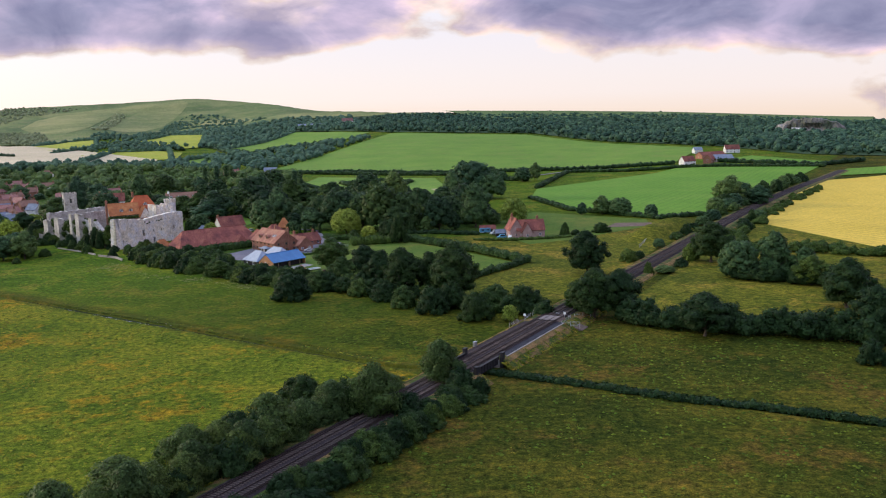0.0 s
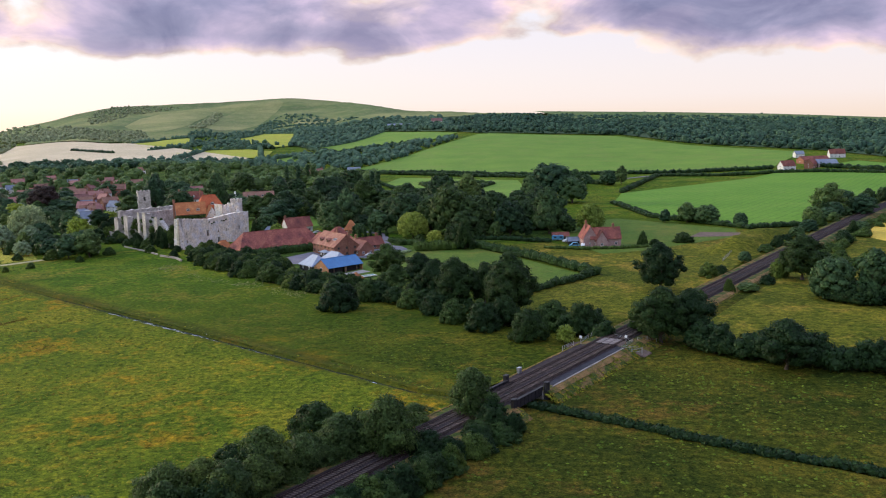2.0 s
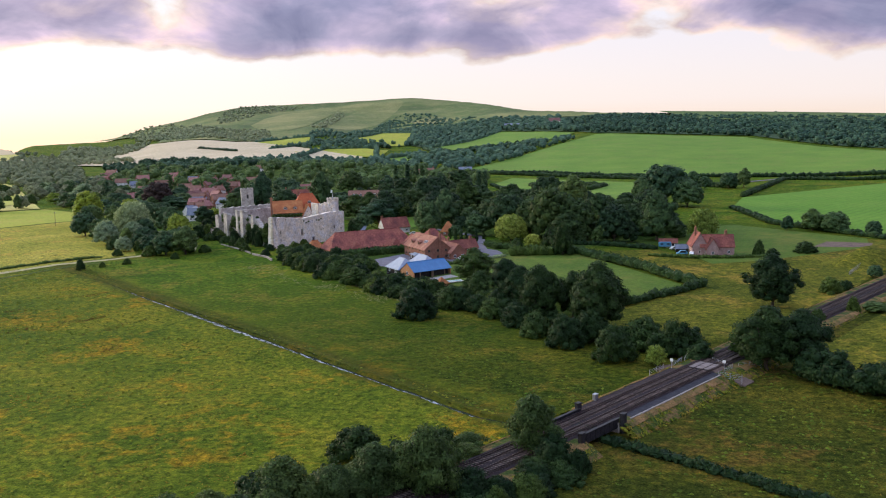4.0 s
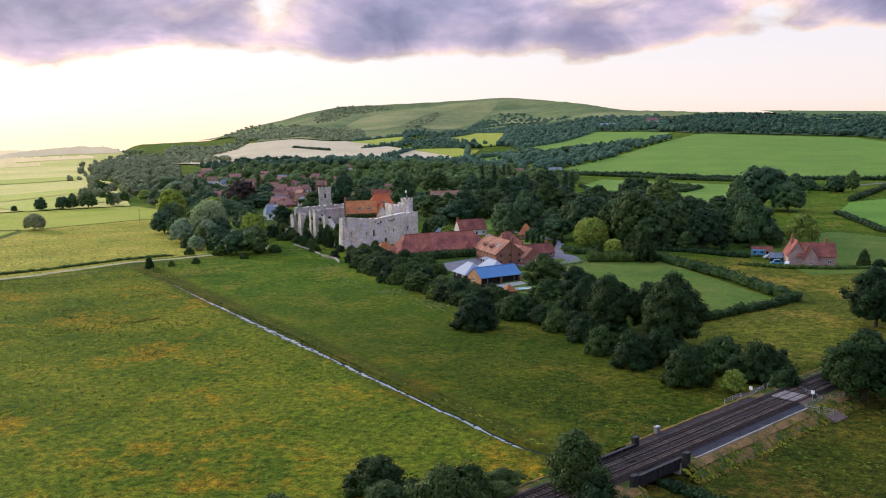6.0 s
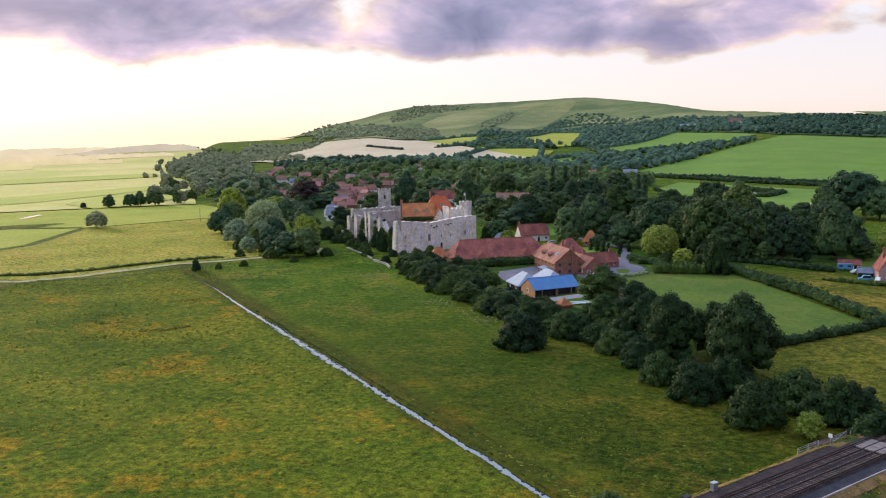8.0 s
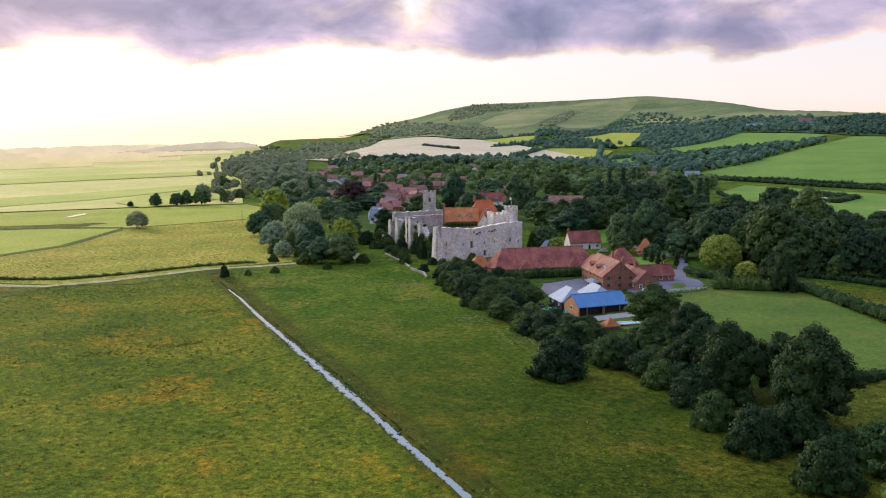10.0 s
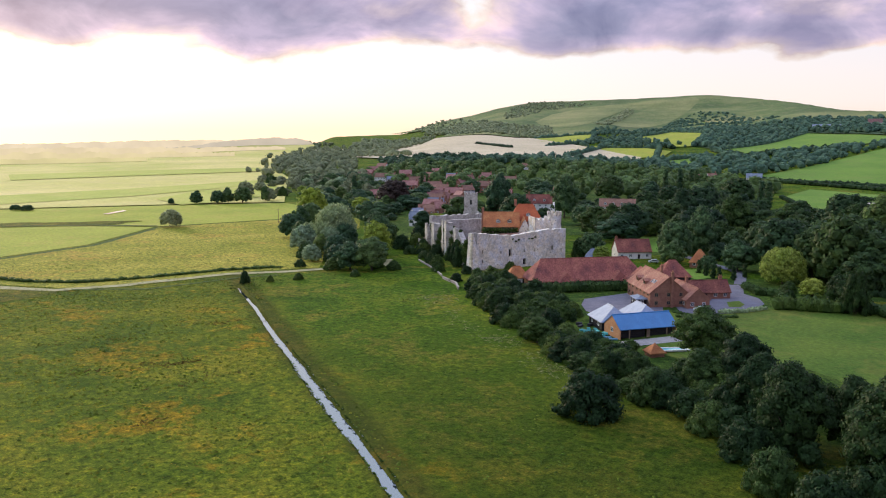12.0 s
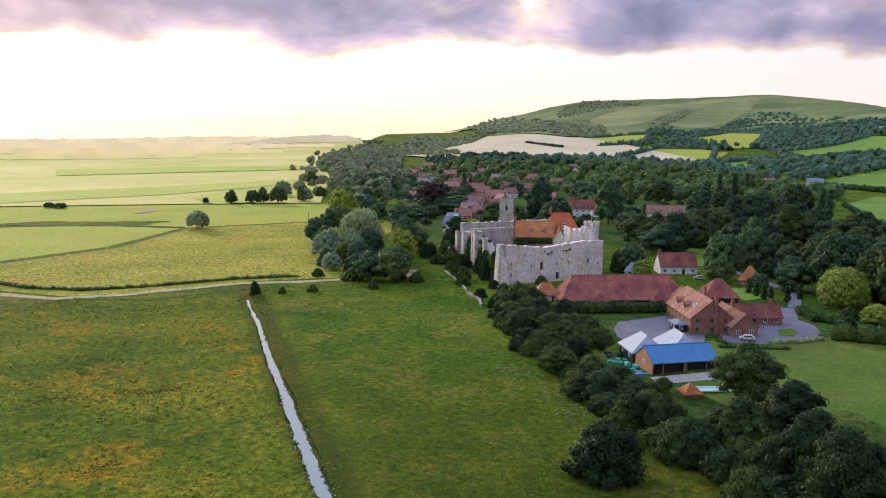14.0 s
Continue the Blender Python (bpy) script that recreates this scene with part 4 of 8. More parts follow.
def chalk_cliff():
    """An old quarry face in the hanging wood, with a wooded back slope."""
    verts, faces = [], []
    rows = ((0, 0.0), (6, 0.35), (9, 0.7), (16, 1.0), (60, 0.98), (150, 0.2))
    n = 46
    for i in range(n):
        az = -21.6 - 4.2 * i / (n - 1)
        top = 24 * math.sin(math.pi * (i + 0.5) / n) ** 0.5 * (1 + 0.25 * noise.noise((i * 0.3, 0, 0)))
        for back, f in rows:
            R = 1640 + back + 12 * noise.noise((i * 0.25, f * 2, 0)) + 5 * noise.noise((i * 1.1, f * 5, 3))
            x, y = 10 - R * math.sin(radians(az)), 80 + R * math.cos(radians(az))
            verts.append((x, y, terrain(x, y) - 0.5 + top * f))
    m = len(rows)
    for i in range(n - 1):
        for j in range(m - 1):
            faces.append((i * m + j, (i + 1) * m + j, (i + 1) * m + j + 1, i * m + j + 1))
    tagged(raw("chalk_cliff", verts, faces, QUARRY), "weathered chalk quarry face among trees", "cliff")


chalk_cliff()
field("chalk_scree", [(10 - R * math.sin(radians(a)), 80 + R * math.cos(radians(a))) for R, a in ((1636, -22.6), (1638, -23.0), (1637, -23.4), (1600, -23.3), (1570, -22.9), (1600, -22.6))], CHALK, "white chalk scree below the quarry face", 0.5)

field("garden_ground", [(-140, 404), (-118, 440), (-60, 470), (-30, 450), (-16, 424), (-5, 334), (-20, 302), (-40, 305), (-66, 320), (-96, 345), (-114, 364), (-132, 383)], GARDEN, "dark rough grass round the farm buildings", 0.1)

field("dry_patch", [(-296, 303), (-286, 306), (-275, 311), (-262, 313), (-259, 304), (-261, 292), (-290, 290)], MEADOW, "pale dry grass inside the bend of the track", 0.1)

field("garden_lawn", [(-52, 400), (-48, 414), (-41, 419), (-40, 396), (-47, 392)], LAWN, "mown grass beside the drive", 0.13)
# ---- plants ----
RNG = np.random.default_rng(7)
ICO = bmesh.new()
bmesh.ops.create_icosphere(ICO, subdivisions=1, radius=1.0)
ICO_V = np.array([v.co[:] for v in ICO.verts])
ICO_F = np.array([[v.index for v in f.verts] for f in ICO.faces])
ICO.free()
ICO2 = bmesh.new()
bmesh.ops.create_icosphere(ICO2, subdivisions=2, radius=1.0)
ICO2_V = np.array([v.co[:] for v in ICO2.verts])
ICO2_F = np.array([[v.index for v in f.verts] for f in ICO2.faces])
ICO2.free()


def foliage(blobs, leaves, size, core=0.74, droop=0.0, fine=False, heart=None, loose=0.7):
    """Leaf masses: a lumpy core in each blob (x, y, z, r, squash) and small leaf sprays over its skin."""
    V, F, n = [], [], 0
    iv, jf = (ICO2_V, ICO2_F) if fine else (ICO_V, ICO_F)
    for x, y, z, r, q in blobs:
        v = iv * (core * r * (1 + RNG.normal(0, 0.10, (len(iv), 1)))) * (1, 1, q) + (x, y, z)
        V.append(v)
        F += [tuple(f + n) for f in jf]
        n += len(v)
    B = np.array(blobs)
    pick = RNG.choice(len(B), leaves, p=B[:, 3] ** 2 / (B[:, 3] ** 2).sum())
    d = RNG.normal(0, 1, (leaves, 3))
    d[:, 2] = np.where(d[:, 2] < -0.6, -d[:, 2], d[:, 2])
    d /= np.linalg.norm(d, axis=1)[:, None]
    c = B[pick, :3] + d * (B[pick, 3] * RNG.uniform(0.70, 1.20, leaves))[:, None] * np.stack([np.ones(leaves), np.ones(leaves), B[pick, 4]], 1)
    c[:, 2] -= droop * RNG.random(leaves)
    nrm = d + RNG.normal(0, loose, (leaves, 3))
    if heart is not None:  # leaves turn outwards from the middle of the crown
        out = c - np.array(heart)
        nrm += 0.9 * out / np.linalg.norm(out, axis=1)[:, None]
    nrm /= np.linalg.norm(nrm, axis=1)[:, None]
    a = np.cross(nrm, RNG.normal(0, 1, (leaves, 3)))
    a /= np.linalg.norm(a, axis=1)[:, None]
    b = np.cross(nrm, a)
    if droop:
        b = b * 0.5 + np.array((0, 0, -1.0))
    s = (size * RNG.uniform(0.55, 1.35, leaves))[:, None]
    V.append(np.stack([c - a * s - b * s * 0.5, c + a * s * 0.9 - b * s * 0.4, c + b * s * 0.95], 1).reshape(-1, 3))
    F += [(n + 3 * k, n + 3 * k + 1, n + 3 * k + 2) for k in range(leaves)]
    return np.concatenate(V), F


def crown_blobs(w, h, low, count, lump, dome=False):
    """Blobs filling a crown of width w between low and h, fuller in the middle, uneven at the rim."""
    out = []
    for i in range(count):
        f = (i + 0.5) / count
        z = low + (h - low) * (0.10 + 0.78 * f)
        span = w / 2 * (math.sin(math.pi * min(1.0, 0.18 + 0.80 * f)) ** 0.6)
        if dome:
            f = f ** 1.5
            z, span = h * (0.09 + 0.78 * f), w / 2 * math.sqrt(1 - (0.93 * f) ** 2)
        a = i * 2.4 + RNG.uniform(-0.5, 0.5)
        r = lump * RNG.uniform(0.75, 1.25)
        rad = max(0.0, span - r * 0.8) * RNG.uniform(0.7 if dome else 0.35, 1.12)
        out.append((rad * math.cos(a), rad * math.sin(a), z, r, RNG.uniform(0.68, 0.95)))
    out.append((0, 0, low + (h - low) * (0.38 if dome else 0.5), w * (0.36 if dome else 0.30), min(1.2, (h - low) / w)))
    return out


def dome_blobs(w, h, count, lump):
    """Even lumps over a broad rounded dome that comes down almost to the ground."""
    out = [(0, 0, h * 0.45, w * 0.36, 1.0)]
    for i in range(count):
        f = (i + 0.5) / count
        z = -0.35 + 1.33 * f
        a, rr = i * 2.39996, math.sqrt(max(0.0, 1 - min(1.0, abs(z)) ** 2))
        r = lump * RNG.uniform(0.8, 1.2)
        k = RNG.uniform(0.9, 1.04)
        out.append(((w / 2 - r * 0.8) * rr * math.cos(a) * k, (w / 2 - r * 0.8) * rr * math.sin(a) * k, h * 0.36 + (h * 0.64 - r * 0.8) * z * k, r, 0.85))
    return out


PROTO, USED = {}, set()


def make_tree(kind, label, category, w, h, low, count, lump, leaves, size, material, trunk, droop=0.0, fine=False, core=0.74, round_top=False, loose=0.6):
    t = thing(kind.split("-")[0], Matrix(), label, category)
    v, f = foliage(dome_blobs(w, h, count, lump) if round_top else crown_blobs(w, h, low, count, lump, trunk == 0 or low < 0.5), leaves, size, core=core, droop=droop, fine=fine, heart=(0, 0, low + (h - low) * 0.35), loose=loose)
    v[:, 2] = np.maximum(v[:, 2], 0.02)
    raw("crown", v.tolist(), f, material, t, smooth=False)
    bm = bmesh.new()
    if trunk > 0:
        top = low + (h - low) * 0.45
        limb(bm, (0, 0, -0.3), (0.02 * h, 0.01 * h, low + 0.6), trunk * 1.35, trunk * 0.8, 9)
        limb(bm, (0.02 * h, 0.01 * h, low + 0.5), (0, 0, top), trunk * 0.8, trunk * 0.4, 8)
        for k in range(5):
            a = k * 1.3 + RNG.uniform(0, 0.6)
            limb(bm, (0.01 * h, 0, low + 0.4 + k * 0.25), (w * 0.30 * math.cos(a), w * 0.30 * math.sin(a), top + RNG.uniform(-0.1, 0.2) * h), trunk * 0.5, trunk * 0.15, 6)
    else:
        for k in range(6):
            a = k * 1.05
            limb(bm, (0.15 * math.cos(a), 0.15 * math.sin(a), -0.2), (w * 0.25 * math.cos(a), w * 0.25 * math.sin(a), h * 0.55), 0.09, 0.03, 5)
    part("trunk" if trunk > 0 else "stem", bm, BARK, t)
    PROTO[kind] = (t, w, h)


# near kinds, then lighter ones for the distance
make_tree("oak_tree-a", "broad dark green oak with an uneven crown", "tree", 16, 17, 1.2, 96, 1.55, 12500, 0.27, LEAF_DARK, 0.45)
make_tree("oak_tree-b", "broad dark green oak with an uneven crown", "tree", 15, 16, 1.2, 86, 1.5, 11500, 0.27, LEAF_DARK, 0.42)
make_tree("oak_tree-c", "mid green oak with an open crown", "tree", 14, 15, 0.8, 80, 1.4, 9500, 0.27, LEAF_MID, 0.40)
make_tree("ash_tree-a", "light airy ash tree beside the railway", "tree", 11, 11, 1.6, 46, 1.25, 8500, 0.22, LEAF_ASH, 0.2, core=0.5)
make_tree("ash_tree-b", "grey-green ash tree beside the railway", "tree", 11, 10, 1.2, 42, 1.3, 8000, 0.22, LEAF_ASH, 0.2, core=0.5)
make_tree("chestnut_tree", "bright yellow-green tree in full flower", "tree", 16, 13, 0.4, 120, 1.25, 9000, 0.30, LEAF_GOLD, 0.4, round_top=True)
make_tree("willow_tree-a", "pale silver-green willow at the marsh edge", "tree", 20, 20, 0.3, 60, 2.4, 9000, 0.42, LEAF_PALE, 0.5, droop=0.8, round_top=True)
make_tree("willow_tree-b", "yellow-green weeping willow by the cottage", "tree", 15, 15, 0.6, 30, 2.0, 5000, 0.4, LEAF_WILLOW, 0.4, droop=1.4, round_top=True)
make_tree("bush-a", "dense dark green rounded hawthorn bush", "bush", 10, 7, 0.0, 46, 1.1, 4600, 0.24, LEAF_DARK, 0)
make_tree("bush-b", "mid green spreading bramble and thorn bush", "bush", 8, 5, 0.0, 40, 0.85, 3800, 0.2, LEAF_MID, 0)
make_tree("bush-c", "bright green young shrub", "bush", 5, 5, 0.0, 26, 0.75, 2400, 0.18, LEAF_GOLD, 0, round_top=True)
make_tree("bush-e", "dense dark green thorn bush", "bush", 10, 7, 0.0, 26, 1.4, 1700, 0.36, LEAF_DARK, 0)
make_tree("bush-f", "mid green spreading thorn bush", "bush", 8, 5, 0.0, 22, 1.1, 1500, 0.32, LEAF_MID, 0)
make_tree("willow_tree-c", "pale grey-green willow beside the marsh", "tree", 14, 13, 0.3, 34, 1.9, 2600, 0.42, LEAF_PALE, 0.3, droop=0.5, round_top=True, core=0.86, loose=0.4)
make_tree("bush-p", "pale grey-green rounded sallow bush on the open marsh", "bush", 13, 11, 0.0, 50, 1.5, 3600, 0.32, LEAF_SALLOW, 0, round_top=True)
make_tree("sycamore_tree", "dark green broadleaf tree among houses", "tree", 14, 15, 0.7, 44, 1.75, 2900, 0.44, LEAF_WOOD, 0.35, core=0.86, loose=0.4)
make_tree("beech_tree", "green broadleaf tree with a lumpy crown", "tree", 13, 13, 0.3, 40, 1.6, 2700, 0.42, LEAF_WOOD, 0.35, round_top=True, core=0.86, loose=0.4)
make_tree("lime_tree", "mid green broadleaf tree", "tree", 12, 12, 0.8, 36, 1.5, 2500, 0.40, LEAF_LIME, 0.3, core=0.86, loose=0.4)
make_tree("maple_tree", "fresh green rounded tree", "tree", 12, 13, 0.3, 34, 1.7, 2500, 0.42, LEAF_BRIGHT, 0.3, round_top=True, core=0.86, loose=0.4)
make_tree("copper_beech", "dark copper beech tree in the village", "tree", 14, 15, 0.4, 36, 1.9, 2200, 0.48, LEAF_COPPER, 0.35, round_top=True, core=0.86, loose=0.4)
make_tree("poplar_tree", "tall narrow dark poplar", "tree", 5, 19, 0.8, 24, 1.3, 1800, 0.36, LEAF_WOOD, 0.3)
make_tree("yew_tree", "clipped dark upright yew", "tree", 2.2, 4.2, 0.0, 10, 0.75, 700, 0.14, LEAF_DARK, 0.1)
make_tree("sycamore_tree-wood", "dark green woodland tree with a lumpy crown", "tree", 14, 15, 0.7, 44, 1.75, 2900, 0.44, LEAF_DEEP, 0.35, core=0.84, loose=0.45)
make_tree("beech_tree-wood", "deep green rounded woodland tree", "tree", 13, 13, 0.3, 40, 1.6, 2700, 0.42, LEAF_DEEP, 0.35, round_top=True, core=0.84, loose=0.45)
make_tree("beech_tree-far", "olive-green tree along the marsh, paled with painted haze", "tree", 13, 12, 0.3, 26, 1.8, 1100, 0.6, LEAF_HAZE_TINT, 0.3, round_top=True, core=0.86, loose=0.4)
make_tree("lime_tree-far", "olive-green tree along the marsh, paled with painted haze", "tree", 12, 12, 0.8, 24, 1.8, 1000, 0.6, LEAF_HAZE_TINT, 0.3, core=0.86, loose=0.4)


def plant(kind, x, y, w, h, group=""):
    """One tree or bush of that kind, w wide and h high, rooted at x, y."""
    t, w0, h0 = PROTO[kind]
    m = pose(x, y, terrain(x, y) - 0.05, 0, 0, RNG.uniform(0, 360))
    s = (w / w0, w / w0, h / h0)
    if kind in USED:
        b = t.scale
        ob = copy_thing(t, m @ Matrix.Diagonal((s[0] / b[0], s[1] / b[1], s[2] / b[2], 1)))
    else:
        USED.add(kind)
        ob = t
        ob.matrix_basis = m @ Matrix.Diagonal((*s, 1))
    if group:
        ob["group"] = group
    return ob


def hedge(pts, w, h, label, material=None, density=22, ragged=0.25):
    """A hedge along a line: lumpy core and leaf sprays."""
    blobs = []
    for (x0, y0), (x1, y1) in zip(pts, pts[1:]):
        k = max(1, int(math.hypot(x1 - x0, y1 - y0) / (w * 0.42)))
        for i in range(k + 1):
            x, y = x0 + (x1 - x0) * i / k + RNG.uniform(-0.15, 0.15) * w, y0 + (y1 - y0) * i / k + RNG.uniform(-0.15, 0.15) * w
            hh = h * (1 + RNG.uniform(-ragged, ragged))
            blobs.append((x, y, terrain(x, y) + hh * 0.42, w * 0.55, hh * 0.56 / (w * 0.55)))
    n = int(sum(math.hypot(b[0] - a[0], b[1] - a[1]) for a, b in zip(pts, pts[1:])) * density)
    v, f = foliage(blobs, n, 0.16 + 0.05 * w, core=0.95)
    ob = raw("hedge", v.tolist(), f, material or LEAF_DARK)
    return tagged(ob, label, "hedge")


def inside(x, y, poly):
    c = False
    for (x0, y0), (x1, y1) in zip(poly, poly[1:] + poly[:1]):
        if (y0 > y) != (y1 > y) and x < (x1 - x0) * (y - y0) / (y1 - y0) + x0:
            c = not c
    return c


def scatter(poly, count, gap, clear=()):
    """Places inside an outline, at least gap apart and off the cleared circles."""
    xs, ys = [p[0] for p in poly], [p[1] for p in poly]
    out, tries = [], 0
    while len(out) < count and tries < count * 30:
        tries += 1
        x, y = RNG.uniform(min(xs), max(xs)), RNG.uniform(min(ys), max(ys))
        if inside(x, y, poly) and all(math.hypot(x - a, y - b) > r for a, b, r in clear) and all((x - a) ** 2 + (y - b) ** 2 > gap * gap for a, b in out):
            out.append((x, y))
    return out


def far_wood(name, places, lo, hi, label, leaves=10, material=None):
    """Distant woodland: many small lumpy crowns in one body."""
    V, F, n = [], [], 0
    for x, y in places:
        h = RNG.uniform(lo, hi)
        r = h * RNG.uniform(0.42, 0.6)
        blobs = [(x + RNG.uniform(-.4, .4) * r, y + RNG.uniform(-.4, .4) * r, terrain(x, y) + h * (0.42 + 0.22 * k), r * (1.0 - 0.28 * k), 0.8) for k in range(2)]
        v, f = foliage(blobs, leaves, h * 0.10, core=0.93, heart=(x, y, terrain(x, y) + h * 0.3), loose=0.35)
        V.append(v)
        F += [tuple(i + n for i in q) for q in f]
        n += len(v)
    return tagged(raw(name, np.concatenate(V).tolist(), F, material or LEAF_FAR), label, "woodland", kind="stuff")



def thicket(places, label, material=None):
    """Scrub grown together: lumpy bushes (x, y, width, height) in one body."""
    V, F, n = [], [], 0
    for x, y, w, h in places:
        z = terrain(x, y)
        blobs = [(x, y, z + h * 0.35, w * 0.36, h / w)]
        for k in range(9):
            a, r = k * 2.4 + RNG.uniform(-0.4, 0.4), w * RNG.uniform(0.13, 0.2)
            f = k / 8
            blobs.append((x + w * 0.34 * math.cos(a) * (1 - 0.6 * f), y + w * 0.34 * math.sin(a) * (1 - 0.6 * f), z + h * (0.2 + 0.58 * f), r, 0.9))
        v, f = foliage(blobs, 700, 0.15 + 0.022 * w, core=0.8, heart=(x, y, z + h * 0.3), loose=0.5)
        v[:, 2] = np.maximum(v[:, 2], z - 0.2)
        V.append(v)
        F += [tuple(i + n for i in q) for q in f]
        n += len(v)
    return tagged(raw("thicket", np.concatenate(V).tolist(), F, material or LEAF_DARK), label, "scrub", kind="stuff")

# ---- railway ----
RAIL_D = Vector((0.4862, 0.8738))
RAIL_N = Vector((0.8738, -0.4862))
TOP = 2.2


def rail_at(s, off=0.0):
    """A place on the line, s metres along and off to its right."""
    n = -91.0 + 1.28e-4 * max(0.0, s - 480) ** 2 + off
    return Vector((RAIL_D.x * s + RAIL_N.x * n, RAIL_D.y * s + RAIL_N.y * n))


def rail_strip(name, s0, s1, profile, material, label, category, step=4.0):
    """Sweeps a cross profile (off, z) along the line."""
    verts, faces, k = [], [], len(profile)
    n = max(2, int((s1 - s0) / step))
    for i in range(n + 1):
        s = s0 + (s1 - s0) * i / n
        for o, z in profile:
            p = rail_at(s, o + 0.25 * noise.noise((s * 0.2, o, 0)) * (z < TOP))
            verts.append((p.x, p.y, max(z, -1.0) + max(0.0, terrain(p.x, p.y) - 1.0)))
        if i:
            faces += [(a, a + 1, a + 1 - k, a - k) for a in range(i * k, i * k + k - 1)]
    return tagged(raw(name, verts, faces, material), label, category, kind="structure")


BANK = [(-9.5, -0.4), (-8.0, 0.7), (-6.3, 1.9), (-5.6, 2.0), (-4.4, 2.04), (3.4, 2.04), (5.9, 2.0), (6.6, 1.7), (8.6, 0.6), (10.0, -0.4)]
BED = [(-4.4, 2.0), (-3.9, TOP), (3.3, TOP), (3.7, 2.0)]
for s0, s1 in ((20, 168), (180, 900)):
    rail_strip("embankment", s0, s1, BANK, DRYBANK, "low railway embankment with dry orange grass", "embankment")
    rail_strip("ballast", s0 - 5, s1 + 5 if s1 > 200 else s1 + 5.2, BED, BALLAST, "brown stone ballast under two tracks", "ballast")
rail_strip("cess_path", 184, 221, [(3.3, 2.02), (3.45, 2.1), (5.5, 2.1), (5.9, 1.9)], CESS, "grey stone walkway beside the track", "path")
rail_strip("cess_path", 182, 219, [(-6.0, 1.8), (-5.6, 2.06), (-4.3, 2.06)], BALLAST, "pinkish stone shoulder beside the track", "path")
rail_strip("kerb", 183, 220, [(5.5, 2.0), (5.5, 2.22), (5.72, 2.22), (5.72, 1.9)], CONCRETE, "pale kerb edging the stone walkway", "kerb")

for s0, s1 in ((120, 167), (181, 218), (229, 420)):
    rail_strip("verge", s0, s1, [(5.76, 2.07), (6.6, 1.82), (7.3, 1.44)], VERGE, "strip of dry orange grass beside the track", "verge", 2.0)
    rail_strip("verge", s0, s1, [(-7.3, 1.40), (-6.3, 2.0), (-5.75, 2.09)], VERGE, "strip of dry orange grass beside the track", "verge", 2.0)
TRACK_C = (-1.72, 1.72)
rail_profile = [(-0.07, 0.0), (-0.02, 0.03), (-0.02, 0.10), (-0.036, 0.11), (-0.036, 0.15), (0.036, 0.15), (0.036, 0.11), (0.02, 0.10), (0.02, 0.03), (0.07, 0.0)]


def rails():
    for c in TRACK_C:
        t = thing("railway_track", Matrix(), "rusty running rails of one railway track", "railway track", "two railway tracks")
        for off, name, lift, wide in ((-0.752, "rail", 0.16, 1.0), (0.752, "rail", 0.16, 1.0), (1.25 if c > 0 else -1.25, "conductor_rail", 0.22, 1.3)):
            verts, faces, k = [], [], len(rail_profile)
            ss = [20 + 6 * i for i in range(120)]
            for i, s in enumerate(ss):
                p = rail_at(s)
                z = TOP + max(0.0, terrain(p.x, p.y) - 1.0)
                for o, h in rail_profile:
                    q = rail_at(s, c + off + o * wide)
                    verts.append((q.x, q.y, z + lift - 0.02 + h))
                if i:
                    faces += [(i * k + j, i * k + (j + 1) % k, (i - 1) * k + (j + 1) % k, (i - 1) * k + j) for j in range(k)]
            ob = raw(name, verts, faces, RAIL, t)
            if name != "rail":
                ob["label"] = "raised third rail beside the track"


rails()


def rail_pose(s, off, z=0.0, turn=0.0):
    p = rail_at(s, off)
    return pose(p.x, p.y, z, 0, 0, math.degrees(math.atan2(RAIL_D.y, RAIL_D.x)) + turn)


def bridge():
    t = thing("railway_bridge", rail_pose(174, 0), "small dark girder bridge over the ditch", "bridge")
    for o in (-4.7, 3.9):
        bm = bmesh.new()
        box(bm, -6.5, 6.5, o - 0.15, o + 0.15, 0.9, 2.75, bevel=0.03)
        box(bm, -6.5, 6.5, o - 0.3, o + 0.3, 2.7, 2.8)
        for k in range(9):
            box(bm, -6 + k * 1.5 - 0.05, -6 + k * 1.5 + 0.05, o - 0.27, o + 0.27, 0.95, 2.7)
        part("girder", bm, IRON, t)
    part("deck", box(bmesh.new(), -6.5, 6.5, -4.5, 3.7, 1.5, 1.98), IRON, t)
    for u in (-6.9, 6.9):
        part("abutment", box(bmesh.new(), u - 1.0, u + 1.0, -5.0, 4.2, -0.9, 1.95, bevel=0.05), CONCRETE, t)
    for u, o in ((6.6, -5.6), (6.6, 4.3), (-6.9, -5.6), (-6.9, 4.3)):
        bm = bmesh.new()
        box(bm, u - 0.6, u + 0.6, o - 0.4, o + 0.4, -0.5, 3.6, bevel=0.05)
        box(bm, u - 0.7, u + 0.7, o - 0.5, o + 0.5, 3.6, 3.78, bevel=0.05)
        part("pier", bm, IRON, t, "dark square parapet pier")


bridge()


